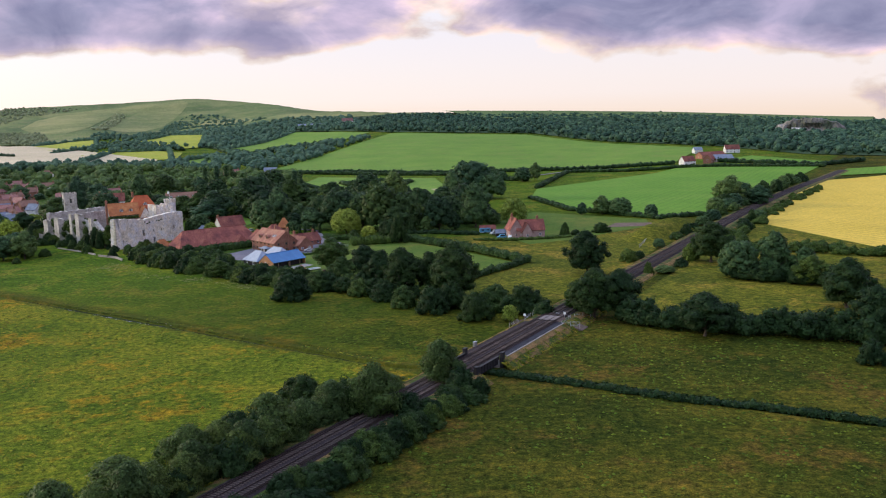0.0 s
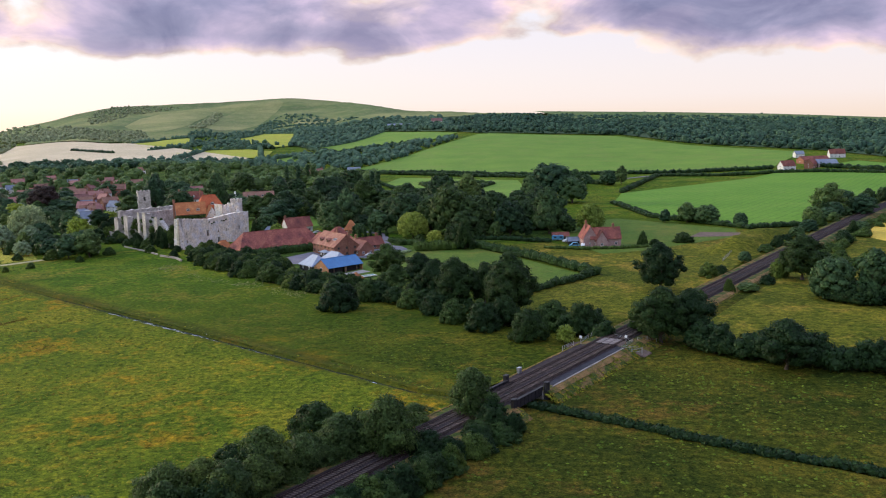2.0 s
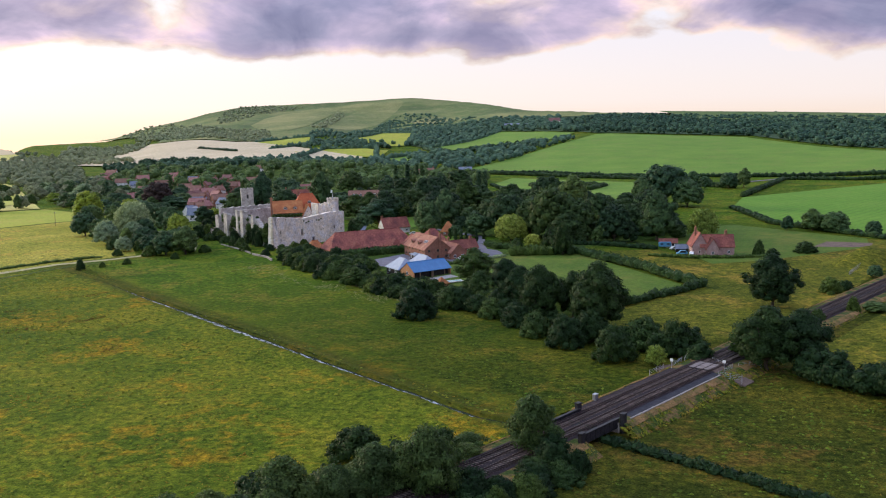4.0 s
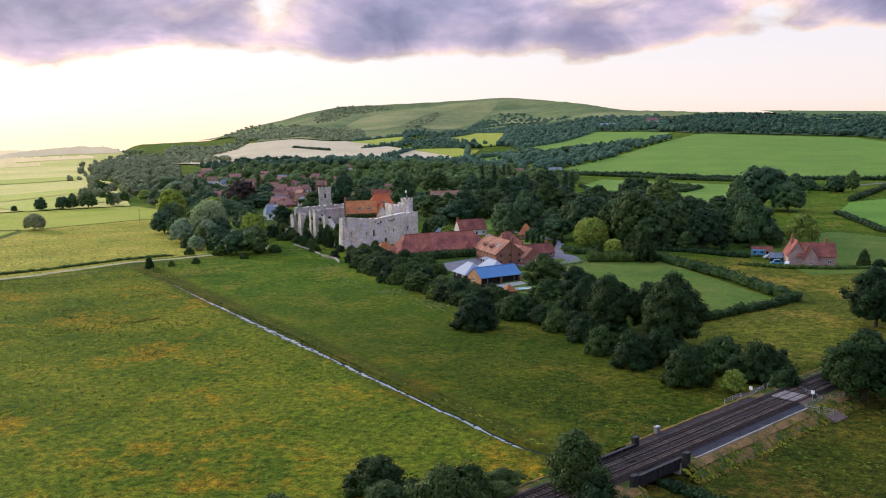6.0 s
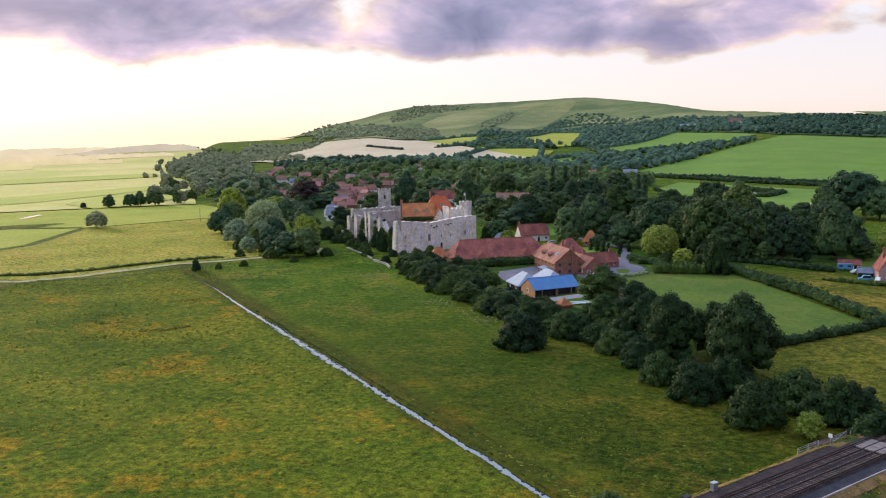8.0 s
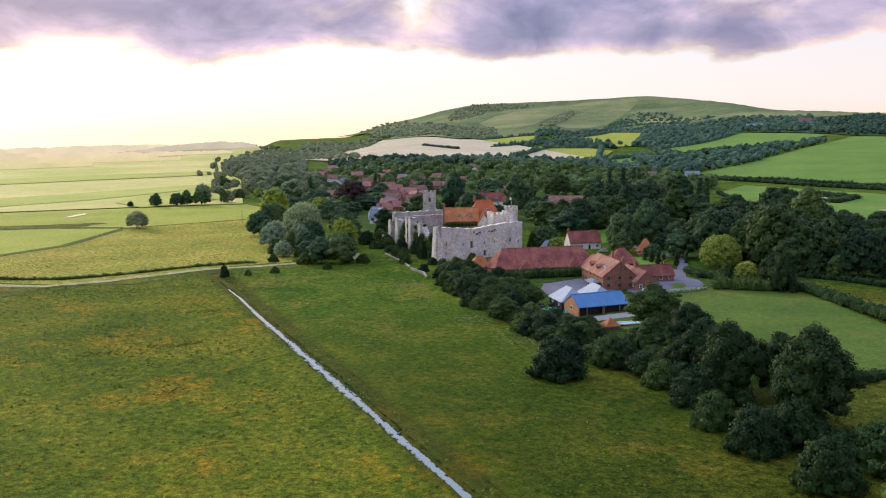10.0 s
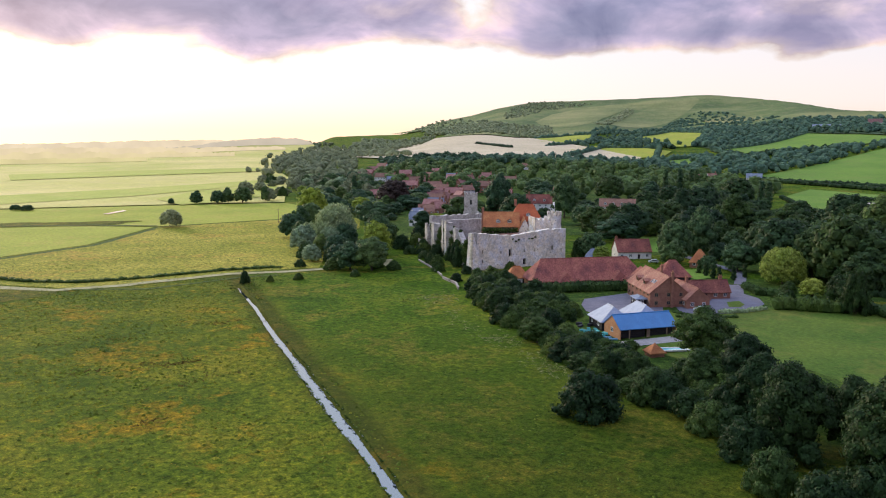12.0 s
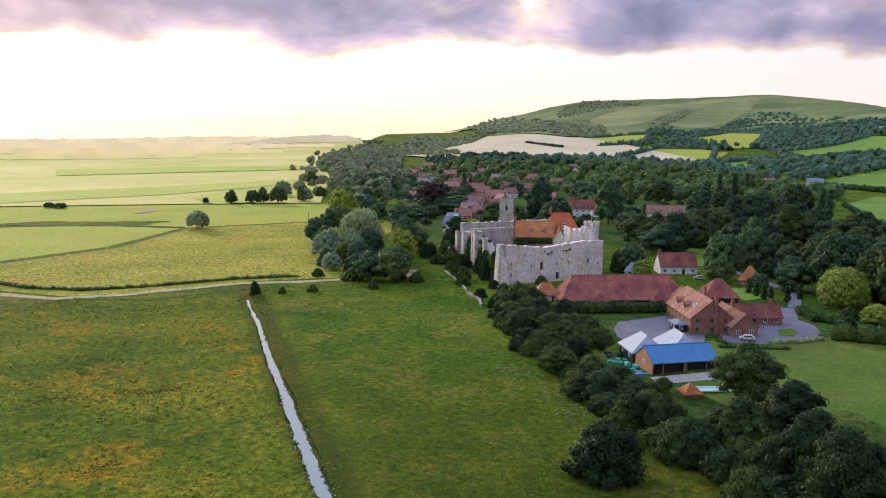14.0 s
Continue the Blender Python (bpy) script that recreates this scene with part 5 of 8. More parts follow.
def crossing():
    t = thing("level_crossing", rail_pose(224, 0), "pale concrete farm crossing over the tracks", "level crossing")
    for c in TRACK_C:
        for o, w in ((c, 0.62), ):
            for k in range(4):
                part("panel", box(bmesh.new(), -2.6 + k * 1.3, -1.34 + k * 1.3, o - w, o + w, TOP, TOP + 0.30, bevel=0.02), DECK, t)
    part("middle_deck", box(bmesh.new(), -2.6, 2.6, -0.86, 0.86, TOP, TOP + 0.30, bevel=0.03), DECK, t)
    for a, b in ((-10.5, -2.6), (2.6, 11.0)):
        bm = bmesh.new()
        slab(bm, [(-2.4, a, 0.2 if a < 0 else TOP + 0.28), (2.4, a, 0.2 if a < 0 else TOP + 0.28), (2.4, b, TOP + 0.28 if a < 0 else 0.2), (-2.4, b, TOP + 0.28 if a < 0 else 0.2)], 0.6)
        part("ramp", bm, SOIL, t, "earth ramp up to the crossing")
    for u in (-2.9, 2.9):
        part("edge_board", box(bmesh.new(), u - 0.2, u + 0.2, -2.6, 2.6, TOP, TOP + 0.2, bevel=0.02), BLACK_BOARD, t)


crossing()


def gate(s, off, turn, length, label):
    t = thing("field_gate", rail_pose(s, off, 1.5, turn), label, "gate", "gates and fences at the crossing")
    for x in (0, length):
        part("post", box(bmesh.new(), x - 0.09, x + 0.09, -0.09, 0.09, -0.6, 1.6, bevel=0.02), OAK_BEAM, t)
    bm = bmesh.new()
    for k in range(5):
        limb(bm, (0.1, 0, 0.25 + 0.26 * k), (length - 0.1, 0, 0.25 + 0.26 * k), 0.035, 0.035, 6)
    limb(bm, (0.15, 0, 0.25), (length - 0.15, 0, 1.29), 0.035, 0.035, 6)
    for x in (0.12, length - 0.12):
        limb(bm, (x, 0, 0.2), (x, 0, 1.32), 0.04, 0.04, 6)
    part("bars", bm, STEEL, t, "galvanised tubular gate bars")


def fence(s, off, turn, length, label, high=1.5):
    t = thing("fence", rail_pose(s, off, 1.2, turn), label, "fence", "gates and fences at the crossing")
    n = int(length / 2.2) + 1
    for k in range(n):
        x = k * length / max(1, n - 1)
        part("post", box(bmesh.new(), x - 0.06, x + 0.06, -0.06, 0.06, -0.6, high, bevel=0.015), CONCRETE, t)
    for z in (0.3, 0.7, 1.1, high - 0.08):
        part("wire", limb(bmesh.new(), (0, 0, z), (length, 0, z), 0.022, 0.022, 5), STEEL, t)


gate(227.5, 5.0, 180, 4.6, "galvanised field gate beside the crossing")
gate(221.5, -6.6, 0, 4.6, "galvanised field gate at the marsh side")
fence(227.5, 4.6, 60, 7, "post and wire fence at the crossing")
fence(220.5, 5.0, -80, 5, "post and wire fence below the crossing")
fence(227.0, -6.4, 20, 9, "post and wire fence along the line")
fence(230.0, 5.2, -30, 6, "post and wire fence by the trees")
fence(218.5, -7.2, 180, 6, "post and wire fence at the embankment foot")


def cabinet(s, off, material, label):
    t = thing("lineside_cabinet", rail_pose(s, off, TOP - 0.12), label, "cabinet", "cabinets beside the railway")
    part("body", box(bmesh.new(), -0.5, 0.5, -0.35, 0.35, 0, 1.2, bevel=0.03), material, t)
    part("lid", box(bmesh.new(), -0.56, 0.56, -0.41, 0.41, 1.2, 1.28, bevel=0.02), material, t)


cabinet(188.5, -5.6, STEEL, "grey lineside cabinet near the bridge")



def whistle_board(s, off):
    t = thing("crossing_sign", rail_pose(s, off, TOP - 0.2), "white crossing sign on a short post", "sign")
    part("post", limb(bmesh.new(), (0, 0, -0.3), (0, 0, 1.7), 0.06, 0.06, 8), STEEL, t)
    part("plate", box(bmesh.new(), -0.04, 0.04, -0.35, 0.35, 1.5, 2.2, bevel=0.02), WHITE_PAINT, t)


whistle_board(224.9, 4.2)
whistle_board(219.0, -5.4)
def earth_bank(x, y, turn, L, W, H):
    """A long grassed bank with an uneven crest."""
    n, m = 30, 14
    verts, faces = [], []
    c, q = math.cos(radians(turn)), math.sin(radians(turn))
    for i in range(n + 1):
        u = -1 + 2 * i / n
        for j in range(m + 1):
            v = -1 + 2 * j / m
            h = H * (1 - smooth(0.35, 1.0, abs(u))) * (1 - smooth(0.15, 1.0, abs(v))) * (1 + 0.25 * noise.noise((u * 3, v * 2, 0)))
            px, py = x + u * L / 2 * c - v * W / 2 * q, y + u * L / 2 * q + v * W / 2 * c
            verts.append((px, py, terrain(px, py) + h - 0.05))
    for i in range(n):
        for j in range(m):
            a = i * (m + 1) + j
            faces.append((a, a + m + 1, a + m + 2, a + 1))
    tagged(raw("earth_bank", verts, faces, MEADOW, smooth=True), "grassed earth bank beside the railway", "bank", kind="structure")


earth_bank(112, 434, 58, 104, 27, 5.0)
fence(372, -17.5, 8, 22, "pale post and rail fence below the earth bank", 1.4)
# ---- buildings ----


def pierced_wall(name, length, height, thick, holes, material, parent, top=None, step=1.5, base=-1.5):
    """A thick wall along x from 0; the outer face at y = 0, the inner at y = thick; top(u) gives its broken upper edge; holes go right through."""
    top = top or (lambda u: height)
    us = sorted({round(v, 3) for v in list(np.arange(0, length, step)) + [length] + [q for h in holes for q in h[:2]]})
    zs = sorted({base, *[q for h in holes for q in h[2:]]})
    bm = bmesh.new()
    cols = []
    for u in us:
        z = zs + [max(zs[-1] + 0.3, top(u))]
        cols.append([(bm.verts.new((u, 0, h)), bm.verts.new((u, thick, h))) for h in z])
    gone = lambda i, j: j < len(zs) - 1 and any(h[0] - 1e-3 <= us[i] and us[i + 1] <= h[1] + 1e-3 and h[2] - 1e-3 <= zs[j] and zs[j + 1] <= h[3] + 1e-3 for h in holes)
    rows = len(zs)
    open_ = {(i, j) for i in range(len(us) - 1) for j in range(rows) if gone(i, j)}
    for i in range(len(us) - 1):
        for j in range(rows):
            a, b, c, d = cols[i][j], cols[i + 1][j], cols[i + 1][j + 1], cols[i][j + 1]
            if (i, j) in open_:
                for p, q, nb in ((a, b, (i, j - 1)), (b, c, (i + 1, j)), (c, d, (i, j + 1)), (d, a, (i - 1, j))):
                    if nb not in open_:
                        bm.faces.new((p[0], q[0], q[1], p[1]))
                continue
            bm.faces.new((a[0], b[0], c[0], d[0]))
            bm.faces.new((d[1], c[1], b[1], a[1]))
        a, b = cols[i][-1], cols[i + 1][-1]
        bm.faces.new((a[0], b[0], b[1], a[1]))
    for col in (cols[0], cols[-1]):
        for j in range(rows):
            bm.faces.new((col[j][0], col[j + 1][0], col[j + 1][1], col[j][1]))
    bmesh.ops.recalc_face_normals(bm, faces=bm.faces[:])
    return part(name, bm, material, parent)


def lattice(bm, xs, zs, y0, y1):
    """A joined frame: every other cell between the cuts is an opening right through."""
    n, m = len(xs), len(zs)
    v = [[[bm.verts.new((x, y, z)) for y in (y0, y1)] for z in zs] for x in xs]
    hole = lambda i, j: i % 2 and j % 2
    for i in range(n - 1):
        for j in range(m - 1):
            a, b, c, d = v[i][j], v[i + 1][j], v[i + 1][j + 1], v[i][j + 1]
            if not hole(i, j):
                bm.faces.new((a[0], b[0], c[0], d[0]))
                bm.faces.new((d[1], c[1], b[1], a[1]))
            for p, q, on in ((a, b, hole(i, j) or j == 0), (b, c, hole(i, j) or i == n - 2), (c, d, hole(i, j) or j == m - 2), (d, a, hole(i, j) or i == 0)):
                if on:
                    bm.faces.new((q[0], p[0], p[1], q[1]))
    bmesh.ops.recalc_face_normals(bm, faces=bm.faces[:])


PANES = {}


def window(parent, x, y, z, w, h, turn, frame_mat=None, bars=1):
    """A framed window lying on a wall: the frame a part, its pane under it."""
    key = (w, h, bars, frame_mat.name if frame_mat else "")
    if key not in PANES:
        bm = bmesh.new()
        t = 0.09
        cuts = [(-w / 2 + w * (k + 1) / (bars + 1)) for k in range(bars)]
        lattice(bm, [-w / 2, -w / 2 + t] + [q for c in cuts for q in (c - 0.035, c + 0.035)] + [w / 2 - t, w / 2], [0, t, h - t, h], -0.06, 0.10)
        me = bpy.data.meshes.new("window")
        bm.to_mesh(me)
        bm.free()
        me.materials.append(frame_mat or WHITE_PAINT)
        gm = bpy.data.meshes.new("pane")
        bm = box(bmesh.new(), -w / 2 + t, w / 2 - t, -0.02, 0.0, t, h - t)
        bm.to_mesh(gm)
        bm.free()
        gm.materials.append(GLASS)
        PANES[key] = (me, gm)
    me, gm = PANES[key]
    f = new("window", me)
    f.parent, f.matrix_basis = parent, pose(x, y, z, 0, 0, turn)
    g = new("pane", gm)
    g.parent = f
    return f


def roof_plates(bm, L, W, eave, ridge, hip=0.0, over=0.45, t=0.22, gable_over=0.3):
    """Pitched roof plates along x; hip is how far the ridge stops short of each end."""
    l, w = L / 2 + (over if hip else gable_over), W / 2 + over
    e = eave - over * (ridge - eave) / (W / 2)
    r = L / 2 - hip + (0 if hip else gable_over)
    for s in (-1, 1):
        slab(bm, [(-l, s * w, e), (l, s * w, e), (r, 0, ridge), (-r, 0, ridge)] if s < 0 else [(l, w, e), (-l, w, e), (-r, 0, ridge), (r, 0, ridge)], t)
    if hip:
        slab(bm, [(l, -w, e), (l, w, e), (r, 0, ridge)], t)
        slab(bm, [(-l, w, e), (-l, -w, e), (-r, 0, ridge)], t)
    for k in (0, ):
        limb(bm, (-r, 0, ridge), (r, 0, ridge), 0.16, 0.16, 6)
    return bm


def house(name, label, x, y, turn, L, W, eave, ridge, wall, roof, hip=0.0, rows=1, wins=3, gable_wins=1, chimneys=(), dormers=(), category="house", group="", z=None, frame_mat=None, door=True, chim_mat=None):
    """A pitched-roof building along its own x, with walls, roof, windows, chimneys and dormers as parts."""
    h = thing(name, pose(x, y, terrain(x, y) if z is None else z, 0, 0, turn), label, category, group)
    drop = 0.12
    bm = bmesh.new()
    if hip:
        box(bm, -L / 2, L / 2, -W / 2, W / 2, -0.8, eave - drop)
    else:
        out = [(-W / 2, -0.8), (W / 2, -0.8), (W / 2, eave - drop), (0, ridge - 0.28), (-W / 2, eave - drop)]
        prism(bm, out, -L / 2, L / 2)
        bmesh.ops.rotate(bm, verts=bm.verts[:], cent=(0, 0, 0), matrix=Matrix.Rotation(radians(90), 3, "Z"))
    bmesh.ops.recalc_face_normals(bm, faces=bm.faces[:])
    part("wall", bm, wall, h)
    part("roof", roof_plates(bmesh.new(), L, W, eave, ridge, hip), roof, h)
    for r in range(rows):
        zz = 0.9 + r * 2.6
        if zz + 1.2 > eave:
            break
        for k in range(wins):
            u = -L / 2 + L * (k + 0.5) / wins
            for s in (-1, 1):
                if door and r == 0 and k == wins // 2 and s < 0:
                    d = part("door", box(bmesh.new(), u - 0.5, u + 0.5, -W / 2 - 0.06, -W / 2 + 0.02, 0.0, 2.05, bevel=0.02), BLACK_BOARD, h)
                    part("door_handle", box(bmesh.new(), u + 0.34, u + 0.42, -W / 2 - 0.12, -W / 2 - 0.05, 1.0, 1.06), STEEL, d)
                else:
                    window(h, u, s * (W / 2 + 0.01), zz, 1.2, 1.2, 0 if s < 0 else 180, frame_mat)
        for k in range(gable_wins):
            v = -W / 2 + W * (k + 0.5) / gable_wins
            for s in (-1, 1):
                window(h, s * (L / 2 + 0.01), v, zz, 1.1, 1.2, 90 if s > 0 else -90, frame_mat)
    for u, v, up in chimneys:
        bm = bmesh.new()
        base = eave + (ridge - eave) * (1 - abs(v) / (W / 2)) - 0.8
        box(bm, u - 0.55, u + 0.55, v - 0.4, v + 0.4, base if abs(u) < L / 2 - 0.3 else -0.5, ridge + up, bevel=0.03)
        box(bm, u - 0.65, u + 0.65, v - 0.5, v + 0.5, ridge + up - 0.25, ridge + up, bevel=0.03)
        c = part("chimney", bm, chim_mat or BRICK, h)
        for k in (-0.28, 0.28):
            part("chimney_pot", limb(bmesh.new(), (u + k, v, ridge + up), (u + k, v, ridge + up + 0.5), 0.15, 0.12, 8), ORANGE_BRICK, c)
    for u, s in dormers:
        zb, y0 = eave + (ridge - eave) * 0.22, s * W / 2 * 0.80
        g = (ridge - eave) / (W / 2)
        back = 1.25 / g + 0.6
        d = part("dormer", box(bmesh.new(), u - 0.95, u + 0.95, min(y0, y0 - s * back), max(y0, y0 - s * back), zb - 0.3, zb + 1.1), wall, h)
        bm = bmesh.new()
        for q in (-1, 1):
            e0, e1 = y0 + s * 0.25, y0 - s * (back + 0.5)
            slab(bm, [(u, e0, zb + 1.75), (u, e1, zb + 1.75), (u + q * 1.15, e1, zb + 1.0), (u + q * 1.15, e0, zb + 1.0)], 0.12)
        part("dormer_roof", bm, roof, d)
        part("dormer_gable", prism(bmesh.new(), [(u - 0.95, zb + 1.05), (u + 0.95, zb + 1.05), (u, zb + 1.62)], y0 - 0.06, y0 + 0.06), wall, d)
        window(d, u, y0 + s * 0.07, zb + 0.05, 1.5, 0.95, 0 if s < 0 else 180, frame_mat, 2)
    return h


def ivy(points, size, parent, label):
    """Creeper over masonry: leaf sprays on blobs flattened to the wall."""
    v, f = foliage(points, len(points) * 90, size, core=0.9)
    ob = raw("ivy", v.tolist(), f, IVY, parent)
    ob["label"] = label
    return ob


# ---- the castle: a long walled court with towers and an inner house ----
CA, CB = Vector((-161.3, 426.6)), Vector((-139.3, 466.2))
FRONT = CB - CA
FRONT_L, FRONT_T = FRONT.length, math.degrees(math.atan2(FRONT.y, FRONT.x))
SIDE_T, SIDE_L = 135.0, 82.0


def castle():
    c = thing("castle", pose(CA.x, CA.y, 0.6), "ruined pale stone castle with high curtain walls", "castle")
    rough = lambda u, k: 0.45 * noise.noise((u * 0.5, k, 0)) + 0.3 * noise.noise((u * 1.7, k, 2))
    f = new("curtain_wall")
    f.parent, f.matrix_basis = c, pose(0, 0, 0, 0, 0, FRONT_T)
    slots = [(4.6, 5.2, 7.2, 8.6), (4.6, 5.2, 3.2, 4.5), (13.2, 13.8, 6.2, 7.6), (17.3, 18.7, 5.0, 8.2), (24.4, 25.0, 6.4, 7.8), (29.6, 30.2, 6.4, 7.9), (38.2, 39.0, 6.6, 8.4), (43.0, 43.6, 5.6, 7.0), (24.2, 25.8, 1.2, 3.8)]
    w = pierced_wall("wall", FRONT_L, 15, 2.2, slots, STONE, c, lambda u: 15.2 - 1.5 * math.sin(math.pi * smooth(0.0, 0.85, u / FRONT_L)) + rough(u, 1) * (0.3 + smooth(2, 8, u)))
    w.matrix_basis = pose(0, 0, 0, 0, 0, FRONT_T)
    bpy.data.objects.remove(f)
    # added dark slabs stand in for the shade inside the slots, no real shutters
    for a, b, z0, z1 in slots:
        part("shutter", box(bmesh.new(), a - 0.05, b + 0.05, 1.2, 1.3, z0 - 0.05, z1 + 0.05), BLACK_BOARD, c, "dark slab standing in for shade in an opening").matrix_basis = pose(0, 0, 0, 0, 0, FRONT_T)
    # the side facing the marsh, broken down behind the corner
    def side_top(u):
        if u < 5:
            return 15.6 - 0.15 * u + rough(u, 3)
        if u < 8:
            return 15 - (u - 5) * 3.6
        if u < 24:
            return 4.2 + (u - 8) * 0.58 + rough(u, 3)
        return 13.5 + 2.6 * rough(u, 3) - 3.0 * smooth(45, 75, u) - 3.5 * smooth(0.1, 0.5, noise.noise((u * 0.09, 6, 0)))
    w = pierced_wall("wall", SIDE_L, 14, 2.2, [(30.0, 30.8, 6, 8), (42, 43, 6, 8.5), (56, 57, 5, 7.5), (70, 71.2, 5, 8)], RUBBLE, c, side_top)
    w.matrix_basis = pose(0, 0, 0, 0, 0, SIDE_T) @ Matrix.Diagonal((1, -1, 1, 1))
    far = pose(CB.x - CA.x, CB.y - CA.y, 0, 0, 0, SIDE_T)
    w = pierced_wall("wall", SIDE_L, 13, 2.0, [(40, 41, 5, 7)], RUBBLE, c, lambda u: 12.5 + rough(u, 5))
    w.matrix_basis = far
    e = pose(0, 0, 0, 0, 0, SIDE_T) @ Vector((SIDE_L, 0, 0))
    w = pierced_wall("wall", FRONT_L, 13, 2.0, [(20, 21, 5, 7), (34, 35.4, 6, 9)], RUBBLE, c, lambda u: 14.5 + 1.6 * rough(u, 7))
    w.matrix_basis = pose(e.x, e.y, 0, 0, 0, FRONT_T)
    # cross wall with a range of ruined openings
    w = pierced_wall("wall", 36, 13, 1.6, [(8, 9.4, 5, 8.5), (15, 16.4, 5, 8.5), (22, 23.4, 5, 8.5), (29, 30.4, 1, 4)], RUBBLE, c, lambda u: 15.6 + 0.8 * rough(u, 9))
    p = pose(0, 0, 0, 0, 0, SIDE_T) @ Vector((50, 0, 0))
    w.matrix_basis = pose(p.x, p.y, 0, 0, 0, FRONT_T)
    # square turrets standing out from the marsh side
    for u, d, wd, top in ((24, 1.2, 3.2, 14.5), (36, 2.6, 4.5, 16.0), (48, 1.4, 3.4, 15.2), (63, 2.6, 6.0, 12.6), (77, 3.0, 6.0, 10.5)):
        bm = bmesh.new()
        box(bm, u, u + wd, -0.5, d, -1.5, top)
        for k in range(5):
            h = top + RNG.uniform(0.1, 1.1)
            box(bm, u + wd * k / 5, u + wd * (k + 0.8) / 5, d - 0.9, d, top - 0.2, h)
        t = part("turret", bm, RUBBLE, c)
        t.matrix_basis = pose(0, 0, 0, 0, 0, SIDE_T)
    # corner buttress with a spreading foot
    bm = bmesh.new()
    a = [bm.verts.new(v) for v in ((-1.2, -1.6, -1.5), (3.4, -1.1, -1.5), (3.0, 2.6, -1.5), (-1.4, 2.4, -1.5))]
    b = [bm.verts.new(v) for v in ((-0.15, -0.15, 15.4), (2.6, -0.12, 15.4), (2.6, 2.3, 15.4), (-0.2, 2.3, 15.4))]
    bm.faces.new(a[::-1]), bm.faces.new(b)
    for i in range(4):
        bm.faces.new((a[i], a[(i + 1) % 4], b[(i + 1) % 4], b[i]))
    part("buttress", bm, STONE, c).matrix_basis = pose(0, 0, 0, 0, 0, FRONT_T)
    for k in range(20):
        z = -0.3 + k * 0.78
        wd = 0.95 if k % 2 else 0.6
        o = 1.3 * (1 - (z + 1.5) / 16.9)
        ob = part("quoin", box(bmesh.new(), -0.22 - o * 0.95, -0.15 - o * 0.95 + wd, -0.32 - o * 1.05, 0.2, z, z + 0.74, bevel=0.03), QUOIN, c)
        ob.matrix_basis = pose(0, 0, 0, 0, 0, FRONT_T)
    # windows of the front wall: arched head over the large opening, sills of a doorway
    bm = bmesh.new()
    for k in range(7):
        a0 = math.pi * k / 6
        limb(bm, (18 + 0.85 * math.cos(a0), 0.1, 8.1 + 0.85 * math.sin(a0)), (18 + 0.85 * math.cos(a0 + 0.5), 0.1, 8.1 + 0.85 * math.sin(a0 + 0.5)), 0.16, 0.16, 5)
    part("window_arch", bm, QUOIN, c).matrix_basis = pose(0, 0, 0, 0, 0, FRONT_T)
    # the gate tower by the near corner: block, round turret with battlements
    g = pose(CB.x - CA.x, CB.y - CA.y, 0, 0, 0, SIDE_T)
    bm = bmesh.new()
    box(bm, 8, 17, 3.0, 11.0, -1.5, 18.0)
    for k in range(6):
        box(bm, 8 + k * 1.6, 8.9 + k * 1.6, 10.2, 11.0, 17.9, 19.0)
        box(bm, 8 + k * 1.6, 8.9 + k * 1.6, 3.0, 3.8, 17.9, 19.0)
    for k in range(4):
        box(bm, 8, 8.8, 3.4 + k * 2.1, 4.5 + k * 2.1, 17.9, 19.0)
    tw = part("gate_tower", bm, STONE, c)
    tw.matrix_basis = g
    bm = bmesh.new()
    limb(bm, (10.0, 1.6, -1.5), (10.0, 1.6, 20.2), 3.1, 3.0, 18)
    for k in range(8):
        a = k * math.pi / 4
        box(bm, -0.55, 0.55, 2.3, 3.1, 20.1, 21.5, m=Matrix.Translation((10.0, 1.6, 0)) @ Matrix.Rotation(a, 4, "Z"))
    rt = part("round_turret", bm, STONE, c)
    rt.matrix_basis = g
    for z in (9.5, 15.0):
        for a in (150, 200, 250):
            q = Matrix.Translation((10.0, 1.6, 0)) @ Matrix.Rotation(radians(a), 4, "Z")
            part("slit", box(bmesh.new(), -0.25, 0.25, 2.98, 3.16, z, z + 1.5, m=q), GLASS, rt, "narrow dark window slit")
    pole = part("flagpole", limb(bmesh.new(), (10.0, 1.6, 20.0), (10.0, 1.6, 25.6), 0.09, 0.06, 8), WHITE_PAINT, c, "thin white flagpole on the turret")
    pole.matrix_basis = g
    bm = bmesh.new()
    n = 10
    grid = [[bm.verts.new((10.0 + 2.4 * i / n, 1.6 + 0.18 * math.sin(i * 1.1), 25.5 - k * 1.4 - 0.02 * i)) for k in (0, 1)] for i in range(n + 1)]
    for i in range(n):
        bm.faces.new((grid[i][0], grid[i + 1][0], grid[i + 1][1], grid[i][1]))
    bmesh.ops.solidify(bm, geom=bm.faces[:], thickness=0.03)
    part("flag", bm, WHITE_PAINT, pole, "plain white flag flying")
    # grass and creeper on broken tops
    R1, S1 = pose(0, 0, 0, 0, 0, FRONT_T), pose(0, 0, 0, 0, 0, SIDE_T)
    pts = []
    for u, n_, z0, z1, s in ((7.0, 14, 3, 12, 1), (9.5, 12, 3, 9, 1), (13, 8, 3, 8, 1), (20, 10, 2, 11, 1), (32, 12, 2, 12, 1), (44, 14, 2, 14, 1), (53, 10, 4, 12, 1), (60, 12, 3, 11, 1), (72, 14, 3, 11, 1)):
        for k in range(n_):
            p = S1 @ Vector((u + RNG.uniform(-2, 2), RNG.uniform(0.2, 1.0), RNG.uniform(z0, z1)))
            pts.append((p.x, p.y, p.z, RNG.uniform(0.7, 1.5), 1.1))
